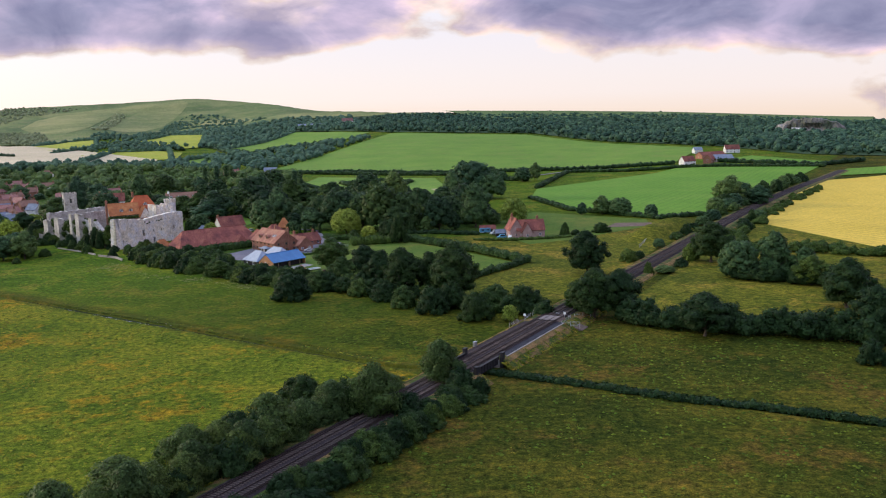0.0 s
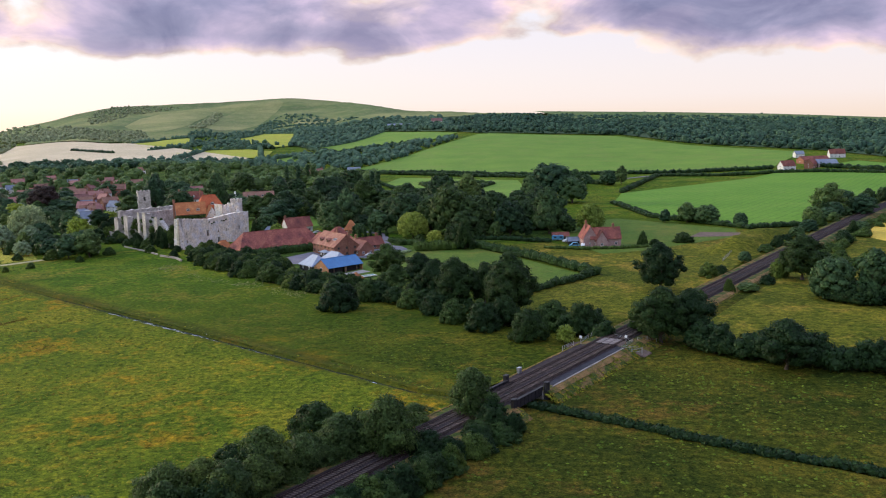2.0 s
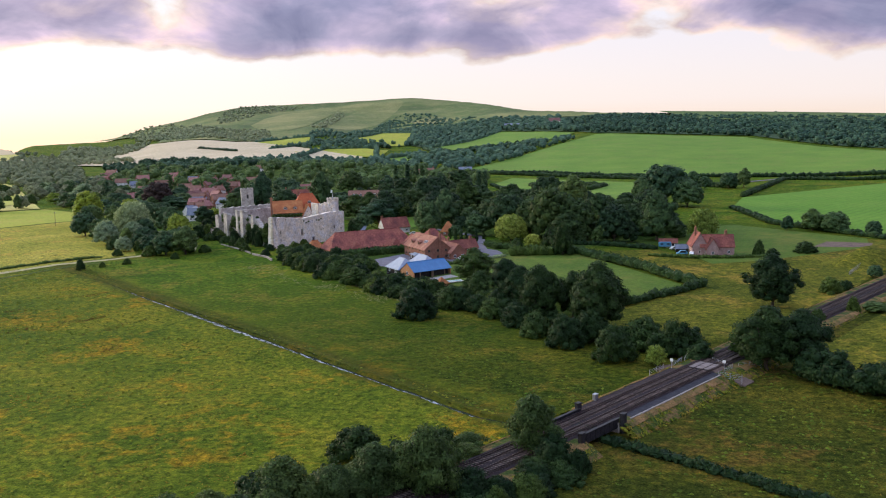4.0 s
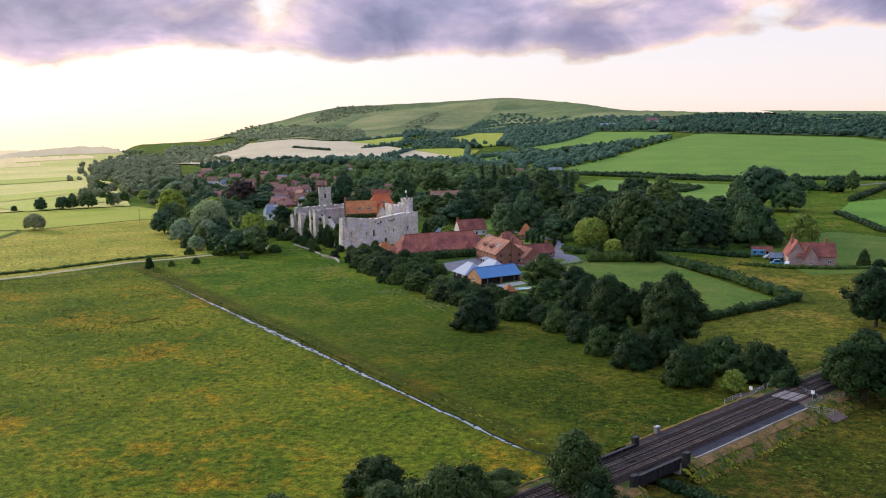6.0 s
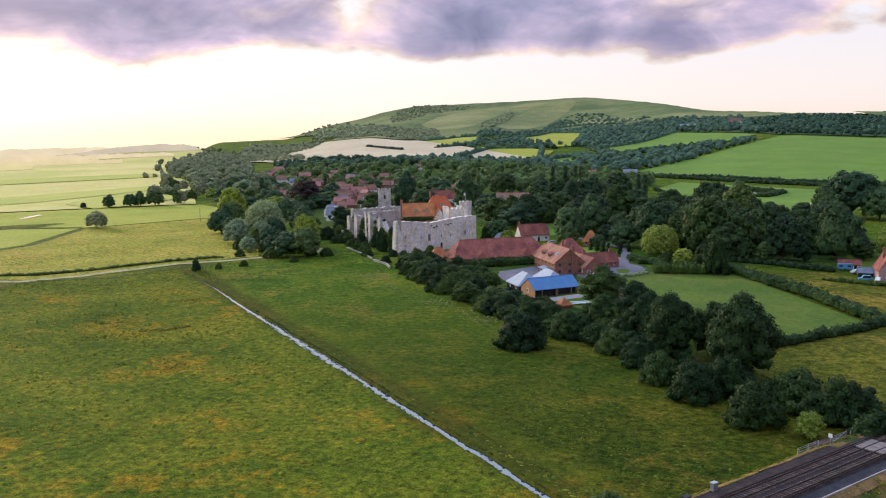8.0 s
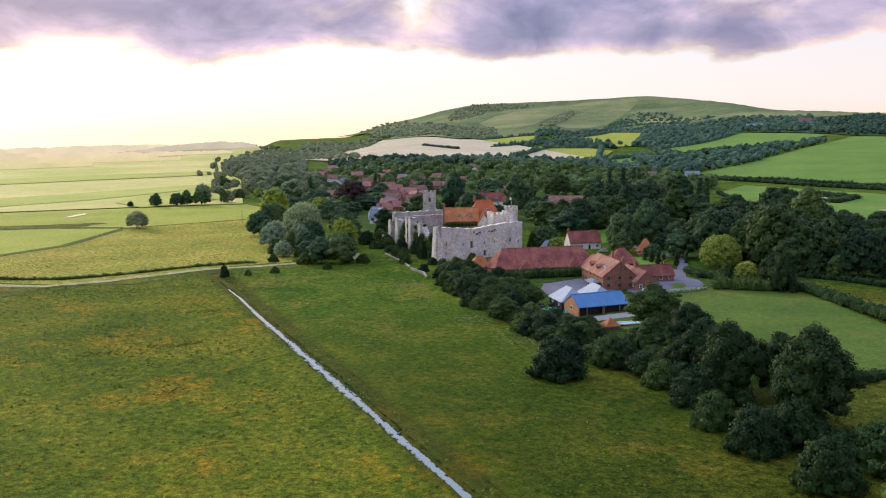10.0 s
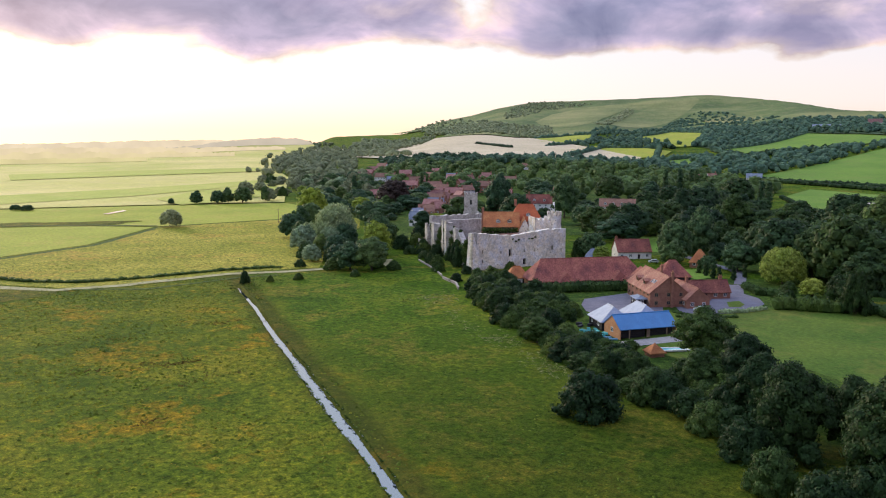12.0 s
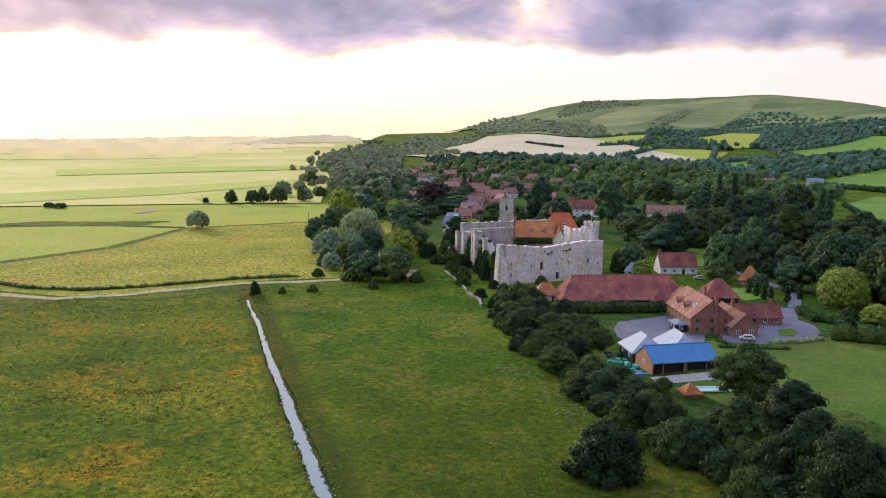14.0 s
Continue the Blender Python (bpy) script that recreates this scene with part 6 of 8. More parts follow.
    ivy(pts, 0.22, c, "dark green ivy on the broken wall")
    pts = []
    for u in (19, 20.5, 22, 27, 28.5, 30):
        p = R1 @ Vector((u, -0.05, 11.6 + RNG.uniform(-0.5, 0.8)))
        pts.append((p.x, p.y, p.z, RNG.uniform(0.3, 0.6), 0.7))
    ivy(pts, 0.18, c, "yellow-green wall plants below the parapet")
    pts = []
    for u in np.arange(24, 80, 1.9):
        p = S1 @ Vector((u, -1.0, side_top(u)))
        pts.append((p.x, p.y, p.z, RNG.uniform(0.3, 0.9), 0.7))
    ivy(pts, 0.22, c, "grass and ivy along the wall top")
    return c


castle()
house("manor_range", "orange-tiled ivy-clad house range inside the castle", -172.8, 470.9, 31, 15.5, 9, 14.0, 19.6, FLINT, ORANGE_TILE, rows=4, wins=4, gable_wins=1, chimneys=((-8.2, 0.5, 1.6),), dormers=((-1.5, -1), (3.5, -1)), group="castle inner buildings", door=False)
hall = house("manor_hall", "red-roofed stone hall inside the castle", -165.5, 480.0, 30, 14, 10, 16.4, 22.8, FLINT, RED_TILE, hip=3.6, rows=5, wins=3, chimneys=((-4.5, 0.0, 1.8),), dormers=((1.0, -1),), group="castle inner buildings", door=False)
house("manor_wing", "stone gabled wing beside the castle hall", -162.3, 472.5, -57, 8, 5, 13.0, 17.6, STONE, ORANGE_TILE, rows=4, wins=2, group="castle inner buildings", door=False)
house("castle_lean_to", "low brown-roofed range behind the curtain wall", -158, 455, 58, 22, 7, 8, 12.6, FLINT, BROWN_TILE, rows=2, wins=4, group="castle inner buildings", door=False)
v, f = foliage([(-173.5 + u * 0.857 + 4.9 * 0.515, 470.5 + u * 0.515 - 4.9 * 0.857, z, 1.3, 1.0) for u in np.arange(-7, 8, 1.6) for z in (11, 13)], 1500, 0.25)
tagged(raw("climbing_ivy", v.tolist(), f, IVY), "dense green ivy covering the manor wall", "ivy")


def church():
    c = thing("church", pose(-231, 541, terrain(-231, 541), 0, 0, 32), "small pale stone church with a square tower", "church")
    bm = bmesh.new()
    box(bm, -3.6, 3.6, -3.6, 3.6, -0.5, 20.2)
    for s in (-1, 1):
        box(bm, s * 3.6 - 0.5, s * 3.6 + 0.5, -4.2, -3.2, -0.5, 12)
    part("tower", bm, RUBBLE, c)
    for a in range(4):
        q = Matrix.Rotation(a * math.pi / 2, 4, "Z")
        part("parapet", box(bmesh.new(), -3.75, 3.75, -3.75, -3.25, 20.2, 20.8, m=q), RUBBLE, c)
        for k in range(4):
            part("merlon", box(bmesh.new(), -3.75 + k * 2.1, -2.55 + k * 2.1, -3.75, -3.25, 20.8, 21.8, m=q), RUBBLE, c)
    for a in range(4):
        q = Matrix.Rotation(a * math.pi / 2, 4, "Z")
        part("louvre", box(bmesh.new(), -0.6, 0.6, -3.72, -3.55, 15.5, 18.0, m=q), GLASS, c, "dark belfry opening")
    bm = bmesh.new()
    prism(bm, [(-4, -0.5), (4, -0.5), (4, 6.5), (0, 12.3), (-4, 6.5)], 3.5, 26)
    part("nave", bm, FLINT, c)
    ob = part("nave_roof", roof_plates(bmesh.new(), 22.5, 8, 6.6, 12.6), BROWN_TILE, c)
    ob.matrix_basis = pose(0, 14.8, 0, 0, 0, 90)


church()

# ---- farm and barns below the castle ----
def great_barn():
    h = thing("great_barn", pose(-112.2, 424.0, 1.0, 0, 0, 43.4), "long thatch-brown tiled barn with black boarding", "barn")
    L, W, e, r = 42, 13, 3.2, 9.7
    part("wall", box(bmesh.new(), -L / 2, L / 2, -W / 2, W / 2, -0.8, e), BLACK_BOARD, h)
    part("plinth", box(bmesh.new(), -L / 2 - 0.06, L / 2 + 0.06, -W / 2 - 0.06, W / 2 + 0.06, -0.8, 0.7), BRICK, h)
    part("gable_wall", prism(bmesh.new(), [(-0.12, 0.7), (0.0, 0.7), (0.0, e), (-0.12, e)], -W / 2, W / 2), ORANGE_BRICK, h, "orange timber-framed end wall").matrix_basis = pose(-L / 2, 0, 0)
    part("roof", roof_plates(bmesh.new(), L, W, e, r, 4.5, 0.6, 0.3), TILE, h)
    for k in range(15):
        u = -L / 2 + 1.2 + k * 2.8
        part("post", box(bmesh.new(), u - 0.12, u + 0.12, -W / 2 - 0.07, -W / 2 + 0.05, 0.7, e), OAK_BEAM, h)
    for u in (-9, 11):
        bm = bmesh.new()
        box(bm, u - 2.6, u + 2.6, -W / 2 - 2.2, -W / 2 + 1, -0.6, 2.6)
        p = part("porch", bm, BLACK_BOARD, h, "gabled cart porch with dark doors")
        bm = bmesh.new()
        for q in (-1, 1):
            slab(bm, [(u, -W / 2 - 0.9, 5.6), (u, -W / 2 + 2.6, 5.6), (u + q * 3.1, -W / 2 + 2.2, 2.5), (u + q * 3.1, -W / 2 - 2.5, 2.5)], 0.2)
        slab(bm, [(u - 3.1, -W / 2 - 2.5, 2.5), (u + 3.1, -W / 2 - 2.5, 2.5), (u, -W / 2 - 0.9, 5.6)], 0.2)
        part("porch_roof", bm, TILE, p)
        for s in (-1.2, 1.2):
            part("door", box(bmesh.new(), u + s - 1.15, u + s + 1.15, -W / 2 - 2.28, -W / 2 - 2.18, 0, 2.4, bevel=0.02), BLACK_BOARD, p)
    return h


great_barn()
house("barn_cottage", "small white cottage with an orange tiled hip", -134.5, 414, 43, 8, 6, 2.6, 6.0, RENDER_WALL, ORANGE_TILE, hip=2.6, wins=2, group="farm buildings")
house("farmhouse", "brick farmhouse with tiled roof and tall chimney", -79.5, 408.2, -51.5, 23, 12, 5.0, 9.9, BRICK, MELLOW_TILE, rows=2, wins=6, gable_wins=3, chimneys=((11.7, 1.0, 1.4), (-4, 3.0, 1.2)), dormers=((-5, -1), (2, -1)), group="farm buildings", frame_mat=OAK_BEAM)
house("farmhouse_wing", "brick gabled wing with mellow red tiles", -69.6, 409, -50, 18, 7.5, 3.2, 6.6, BRICK, MELLOW_TILE, rows=1, wins=4, gable_wins=2, chimneys=((-3, 1.0, 1.6),), group="farm buildings", frame_mat=WHITE_PAINT)
house("stable_range", "low brick range with red-brown tiles", -68.6, 421.7, 39, 17, 7, 2.7, 5.9, BRICK, TILE, rows=1, wins=5, gable_wins=1, chimneys=((6.5, 0.5, 1.2),), group="farm buildings")
house("farmhouse_porch", "lead-roofed bay on the courtyard side", -81.8, 398.5, -51.5, 5.5, 3.2, 2.6, 3.1, BLACK_BOARD, SLATE, hip=1.2, wins=2, group="farm buildings", door=False)
house("link_building", "short tiled link between barn and farmhouse", -88.5, 421.5, -51.5, 9, 9, 4.4, 8.2, BRICK, TILE, rows=1, wins=2, group="farm buildings")
house("hipped_barn", "square barn with a steep tiled hip", -86.8, 446, 35, 11, 10, 3.2, 8.2, BLACK_BOARD, TILE, hip=4.2, wins=2, group="farm buildings", category="barn")
house("open_house", "white-walled house with a brown tiled roof", -122.0, 497.5, 39, 15, 9, 3.6, 8.2, RENDER_WALL, TILE, wins=4, chimneys=((-7, 0, 1.0),), group="farm buildings")
house("grey_shed", "small pale shed with a grey roof", -131.5, 480, 20, 8, 6, 2.4, 5.2, RENDER_WALL, SLATE, hip=2, wins=2, group="farm buildings", category="shed")
house("summerhouse", "small summerhouse with a steep orange roof", -89, 487.5, 10, 7, 6.5, 2.8, 7.2, BRICK, ORANGE_TILE, hip=2.9, wins=2, group="farm buildings")


def garage():
    h = thing("cart_shed", pose(-67.4, 360.8, 1.0, 0, 0, 50), "open cart shed under a bright blue sheeted roof", "cart shed")
    L, W, e, r = 17, 9.0, 2.7, 5.7
    bm = bmesh.new()
    box(bm, -L / 2, L / 2, W / 2 - 0.3, W / 2, -0.5, e)
    part("back_wall", bm, BLACK_BOARD, h)
    for s in (-1, 1):
        bm = bmesh.new()
        prism(bm, [(-W / 2, -0.5), (W / 2, -0.5), (W / 2, e), (0, r - 0.2), (-W / 2, e)], s * L / 2 - 0.15, s * L / 2 + 0.15)
        bmesh.ops.rotate(bm, verts=bm.verts[:], cent=(0, 0, 0), matrix=Matrix.Rotation(radians(-90), 3, "Z"))
        part("gable_wall", bm, ORANGE_BRICK, h)
    window(h, -L / 2 - 0.17, 0, 1.0, 1.2, 1.3, -90)
    window(h, L / 2 + 0.17, 0, 1.0, 1.2, 1.3, 90)
    for u in (-5.7, 0.0, 5.7):
        part("post", box(bmesh.new(), u - (0.45 if u == 0 else 0.12), u + (0.45 if u == 0 else 0.12), -W / 2, -W / 2 + 0.3, -0.3, e, bevel=0.02), OAK_BEAM, h)
    part("lintel", box(bmesh.new(), -L / 2, L / 2, -W / 2, -W / 2 + 0.3, e - 0.35, e), OAK_BEAM, h)
    # black boards stand in for the shade inside the open bays
    for u in (-4.2, 4.2):
        part("door", box(bmesh.new(), u - 3.6, u + 3.6, -W / 2 + 0.9, -W / 2 + 1.0, -0.2, e - 0.35), BLACK_BOARD, h, "black board set back as the dark of an open bay")
    part("roof", roof_plates(bmesh.new(), L, W, e, r, 0, 0.35, 0.18), BLUE_SHEET, h)
    return h


garage()
house("pale_barn", "black boarded barn with a pale sheeted hip roof", -78.0, 365.3, -47, 10.5, 9, 2.8, 6.1, BLACK_BOARD, PALE_ROOF, hip=2.8, wins=2, group="pale-roofed barns", category="barn", door=False)
house("pale_barn", "black boarded barn with a pale sheeted hip roof", -71.2, 371.6, -47, 12.5, 9, 2.8, 6.3, BLACK_BOARD, PALE_ROOF, hip=2.8, wins=2, group="pale-roofed barns", category="barn", door=False)
house("garden_hut", "tiny brick hut with a pyramid tiled roof", -56.3, 341, 45, 3.6, 3.6, 1.6, 3.3, BRICK, ORANGE_TILE, hip=1.75, wins=1, gable_wins=0, category="hut", door=False)
field("terrace", [(-69, 349), (-58, 362), (-54, 358), (-65, 345)], CONCRETE, "pale paved apron in front of the cart shed", 0.22)


def pool():
    t = thing("garden_pool", pose(-54.5, 346.5, 1.0, 0, 0, 40), "long turquoise garden pool with pale coping", "pool")
    bm = bmesh.new()
    for a, b, c, d in ((-5, 5, -1.6, -1.1), (-5, 5, 1.1, 1.6), (-5, -4.5, -1.1, 1.1), (4.5, 5, -1.1, 1.1)):
        box(bm, a, b, c, d, 0.0, 0.35)
    part("coping", bm, RENDER_WALL, t)
    part("pool_water", box(bmesh.new(), -4.5, 4.5, -1.1, 1.1, 0.02, 0.25), POOL, t)


pool()
# low walls and kerbs
for pts, hh, label in (([(-163, 408), (-152, 400), (-146, 392)], 1.3, "low flint wall below the castle corner"), ([(-196, 440), (-180, 426), (-166, 412)], 1.2, "low flint wall along the castle lane"), ([(-214, 470), (-226, 482), (-218, 494)], 4.4, "old retaining wall at the castle end")):
    bm = bmesh.new()
    for (x0, y0), (x1, y1) in zip(pts, pts[1:]):
        d = Vector((x1 - x0, y1 - y0, 0))
        m = Matrix.Translation((x0, y0, 0)) @ Matrix.Rotation(math.atan2(d.y, d.x), 4, "Z")
        box(bm, 0, d.length, -0.25, 0.25, -0.5, hh, m=m, bevel=0.04)
        box(bm, 0, d.length, -0.32, 0.32, hh, hh + 0.12, m=m)
    tagged(part("garden_wall", bm, FLINT), label, "wall")


def car(x, y, turn, paint, label, long=4.3, high=1.45):
    t = thing("car", pose(x, y, terrain(x, y) + 0.22, 0, 0, turn), label, "car", "parked cars")
    bm = bmesh.new()
    prism(bm, [(-long / 2, 0.35), (-long / 2 + 0.1, 0.85), (-long * 0.28, 0.95), (-long * 0.16, high), (long * 0.3, high), (long * 0.45, 0.95), (long / 2, 0.8), (long / 2, 0.35)], -0.85, 0.85)
    bmesh.ops.bevel(bm, geom=bm.edges[:], offset=0.07, segments=2, affect="EDGES")
    b = part("body", bm, paint, t)
    part("glazing", prism(bmesh.new(), [(-long * 0.24, 0.98), (-long * 0.14, high - 0.1), (long * 0.28, high - 0.1), (long * 0.38, 0.98)], -0.87, 0.87), GLASS, b)
    for u in (-0.31, 0.31):
        for s in (-0.8, 0.8):
            w = part("wheel", limb(bmesh.new(), (long * u, s - 0.1, 0.32), (long * u, s + 0.1, 0.32), 0.33, 0.33, 14), RUBBER, t)
            part("hub", limb(bmesh.new(), (long * u, s - 0.12, 0.32), (long * u, s + 0.12, 0.32), 0.19, 0.19, 10), STEEL, w)


car(-62.0, 398.5, 20, PAINT_SILVER, "silver car parked by the farmhouse wing")
car(-92.5, 452, 60, WHITE_PAINT, "white car parked behind the barn")
car(-95.5, 449.5, 60, PAINT_BLUE, "blue car parked behind the barn")
car(-108, 486.5, 30, PAINT_SILVER, "pale car parked by the white house")
car(29, 424, 10, PAINT_BLUE, "blue van parked beside the railway cottage", 4.8, 1.9)
car(26, 440, 40, PAINT_SILVER, "silver car parked behind the cottage")
car(33, 423, 80, WHITE_PAINT, "white car on the cottage drive")


def caravan(x, y, turn, paint, label):
    t = thing("caravan", pose(x, y, terrain(x, y) + 0.2, 0, 0, turn), label, "caravan")
    bm = box(bmesh.new(), -2.8, 2.8, -1.1, 1.1, 0.5, 2.6)
    bmesh.ops.bevel(bm, geom=bm.edges[:], offset=0.25, segments=2, affect="EDGES")
    part("body", bm, paint, t)
    for u in (-1.4, 1.4):
        part("window", box(bmesh.new(), u - 0.6, u + 0.6, -1.14, -1.08, 1.5, 2.1), GLASS, t)
    for s in (-0.95, 0.95):
        part("wheel", limb(bmesh.new(), (0, s - 0.1, 0.32), (0, s + 0.1, 0.32), 0.33, 0.33, 12), RUBBER, t)


caravan(22.0, 446, 5, PAINT_BLUE, "blue and white caravan by the cottage sheds")


def heap(x, y, material, label, k):
    bm = bmesh.new()
    for i in range(k):
        m = Matrix.Translation((x + RNG.uniform(-2.2, 2.2), y + RNG.uniform(-2.2, 2.2), terrain(x, y) + 0.35)) @ Matrix.Rotation(RNG.uniform(0, 3), 4, "Z")
        box(bm, -RNG.uniform(0.4, 1.1), RNG.uniform(0.4, 1.1), -0.5, 0.5, -0.6, RNG.uniform(0.1, 0.7), m=m, bevel=0.12)
    tagged(part("covered_stack", bm, material), label, "stack", "covered stacks behind the shed")


heap(-82, 357.5, PAINT_TEAL, "stack under a turquoise tarpaulin by the barn", 5)
heap(-77, 354, PAINT_TEAL, "crumpled turquoise tarpaulin by the shed wall", 4)
heap(-72.5, 349.5, PAINT_BLUE, "pile of blue sheeting at the shed corner", 4)
heap(-85, 362, IRON, "dark stacked bins beside the pale barn", 4)
def skylight(x, y, z, turn, slope):
    t = thing("skylight", pose(x, y, z, 0, 0, turn) @ pose(0, 0, 0, slope), "pale glazed skylight set in the farmhouse roof", "skylight", "farmhouse skylights")
    bm = bmesh.new()
    lattice(bm, [-0.55, -0.45, 0.45, 0.55], [-0.7, -0.6, 0.6, 0.7], -0.06, 0.06)
    part("frame", bm, STEEL, t)
    part("pane", box(bmesh.new(), -0.45, 0.45, -0.02, 0.0, -0.6, 0.6), GLASS, t)


for k in (-0.9, 0.9):
    q = pose(-79.5, 408.2, 1.0, 0, 0, -51.5) @ Vector((6.0 + k, -3.0, 7.55))
    skylight(q.x, q.y, q.z, -51.5, -52)
heap(-46, 343.5, SOIL, "heap of reddish soil on the lawn", 5)

# ---- cottage by the railway ----
cot = house("railway_cottage", "pink brick cottage with steep red gables", 43, 428, 8, 14, 7, 4.2, 8.6, PINK_BRICK, TILE, rows=2, wins=3, gable_wins=1, chimneys=((4.0, 0.0, 1.6),), group="cottage by the line")
house("cottage_wing", "pink gabled cross wing with a tall chimney", 35.6, 430, 98, 12, 6.5, 4.4, 9.6, PINK_BRICK, TILE, rows=2, wins=2, chimneys=((0.0, 1.0, 1.9),), group="cottage by the line")
house("cottage_wing", "small pink front gable of the cottage", 41, 424.5, 98, 7, 5, 3.6, 7.6, PINK_BRICK, TILE, rows=1, wins=1, group="cottage by the line")
house("shed", "low shed with a pink-red roof", 23.5, 452, 5, 8, 4, 2.2, 3.6, RENDER_WALL, TILE, wins=2, category="shed", group="cottage sheds")
house("shed", "small dark shed with a blue door", 29, 434, 5, 5, 3.5, 2.1, 3.4, BLACK_BOARD, SLATE, wins=1, category="shed", group="cottage sheds")

# ---- village ----
V = "village houses"
house("long_house", "pink-roofed house with white gabled dormers", -207.5, 695.5, 20, 24, 9, 4.6, 9.4, RENDER_WALL, BROWN_TILE, rows=1, wins=5, dormers=((-8, -1), (-2.5, -1), (3, -1), (8.5, -1)), group=V)
house("tall_house", "tall red-roofed white house behind the castle", -258, 680, 22, 20, 10, 6, 11.5, RENDER_WALL, TILE, rows=2, wins=5, dormers=((-4, -1), (3, -1)), chimneys=((-8, 0, 1.6), (8, 0, 1.6)), group=V)
CLEAR = [(-207, 688, 17), (-258, 672, 17), (-199, 674, 14), (-190, 655, 13), (-181, 636, 12), (-173, 618, 11), (-165, 600, 9), (-250, 655, 12), (-242, 638, 10)]


def village(rows, wall, roof, label, **k):
    for x, y, turn, L, e in rows:
        L *= 0.8
        house("village_house", label, x, y, turn, L, 7.6, e, e + 3.9, wall, roof, rows=2, wins=max(2, int(L / 3.4)), chimneys=((L / 2 - 0.8, 0, 1.3),), group=V, **k)
        d = math.hypot(x - 15, y - 110)
        CLEAR.append((x - (x - 15) / d * 4, y - (y - 110) / d * 4, 9))
        CLEAR.append((x - (x - 15) / d * 15, y - (y - 110) / d * 15, 7.5))


village([(-276, 556, 20, 12, 4.5), (-292, 578, 70, 10, 4.5), (-505, 955, 15, 16, 5), (-527, 872, 40, 14, 5), (-284, 572, -30, 9, 4), (-327, 652, 30, 14, 5), (-300, 640, -20, 12, 5)], RENDER_WALL, SLATE, "white village house with a grey slate roof")
village([(-352, 694, 25, 22, 5.5), (-366, 712, 60, 18, 5.5), (-371, 742, 20, 24, 6), (-350, 722, -30, 14, 5), (-322, 640, 10, 16, 5), (-310, 628, 70, 12, 4.5)], BRICK, VILLAGE_TILE, "red brick village house with red tiled roof")
village([(-467, 819, 30, 18, 5), (-605, 923, 10, 18, 5), (-661, 1020, 40, 26, 6), (-480, 985, 15, 18, 5), (-416, 700, 60, 14, 5), (-494, 937, 0, 16, 5), (-444, 933, 70, 14, 5)], BRICK, VILLAGE_TILE, "brick village house with a weathered red roof")
village([(-424, 941, 20, 16, 5), (-384, 788, 65, 14, 5), (-268, 1065, 10, 22, 5), (-255, 1085, 60, 16, 5), (-519, 1163, 20, 18, 5), (-726, 1120, 0, 20, 5), (-560, 905, 10, 30, 6)], RENDER_WALL, BROWN_TILE, "pale village house with a brown tiled roof")
village([(-590, 985, 30, 18, 5), (-640, 975, 10, 20, 5), (-575, 1030, 60, 16, 5), (-400, 850, 25, 16, 5), (-440, 870, 80, 14, 5), (-330, 760, 15, 14, 5), (-300, 800, 40, 14, 5)], BRICK, VILLAGE_TILE, "brick house with red tiles among trees")
village([(-300, 600, 30, 13, 5), (-318, 668, 50, 16, 6), (-338, 672, 10, 14, 6), (-395, 760, 30, 20, 7), (-420, 790, 60, 18, 7), (-450, 770, 10, 16, 6), (-390, 820, 20, 22, 7), (-480, 850, 40, 20, 7), (-520, 930, 10, 22, 7), (-455, 905, 70, 18, 7)], BRICK, BROWN_TILE, "tall brick village house with a mellow tiled roof")
house("farm_shed", "long red-roofed farm shed below the downs", 322, 1040, 20, 34, 13, 4, 7.5, BRICK, TILE, rows=1, wins=6, group="far farm", category="barn")
house("farm_house", "white farmhouse at the field edge", 330, 1122, 10, 11, 8, 4.5, 8, RENDER_WALL, SLATE, rows=2, wins=4, group="far farm")
house("farm_house", "pink-roofed farm cottage by the road", 272, 962, 25, 16, 9, 5, 10, RENDER_WALL, TILE, rows=2, wins=4, group="far farm")
house("farm_house", "brick farmhouse by the road", 300, 975, 60, 18, 9, 5, 10, BRICK, TILE, rows=2, wins=4, group="far farm")
house("farm_shed", "grey farm shed by the road", 318, 985, 10, 22, 12, 4, 8, FLINT, SLATE, rows=1, wins=4, group="far farm", category="barn")
house("farm_house", "white cottage on the wood edge", 370, 1110, 0, 18, 9, 5, 10, RENDER_WALL, TILE, rows=2, wins=4, group="far farm")
house("hill_house", "tall pink house on the hill foot", -215, 2065, 8, 26, 15, 10, 17, RENDER_WALL, VILLAGE_TILE, rows=3, wins=5, group="far farm", door=False)
house("hill_farm", "low grey farm range on the hillside", -300, 2060, 8, 60, 14, 6, 11, FLINT, SLATE, rows=1, wins=8, group="far farm", category="barn", door=False)
house("roadside_house", "white roadside house by the hedge", -215, 1105, 10, 16, 8, 4.5, 8.5, RENDER_WALL, SLATE, rows=1, wins=4, group="far farm")



def telegraph_pole(x, y, h):
    t = thing("telegraph_pole", pose(x, y, terrain(x, y), 0, 0, 20), "weathered timber telegraph pole on the marsh edge", "pole")
    part("pole", limb(bmesh.new(), (0, 0, -0.5), (0, 0, h), 0.16, 0.11, 9), OAK_BEAM, t)
    part("crossarm", box(bmesh.new(), -0.9, 0.9, -0.06, 0.06, h - 0.7, h - 0.58, bevel=0.01), OAK_BEAM, t)
    for u in (-0.75, -0.3, 0.3, 0.75):
        part("insulator", limb(bmesh.new(), (u, 0, h - 0.58), (u, 0, h - 0.4), 0.05, 0.03, 8), WHITE_PAINT, t)


telegraph_pole(-358, 524, 9)
# ---- trees and hedges ----
G = "oaks along the marsh edge"
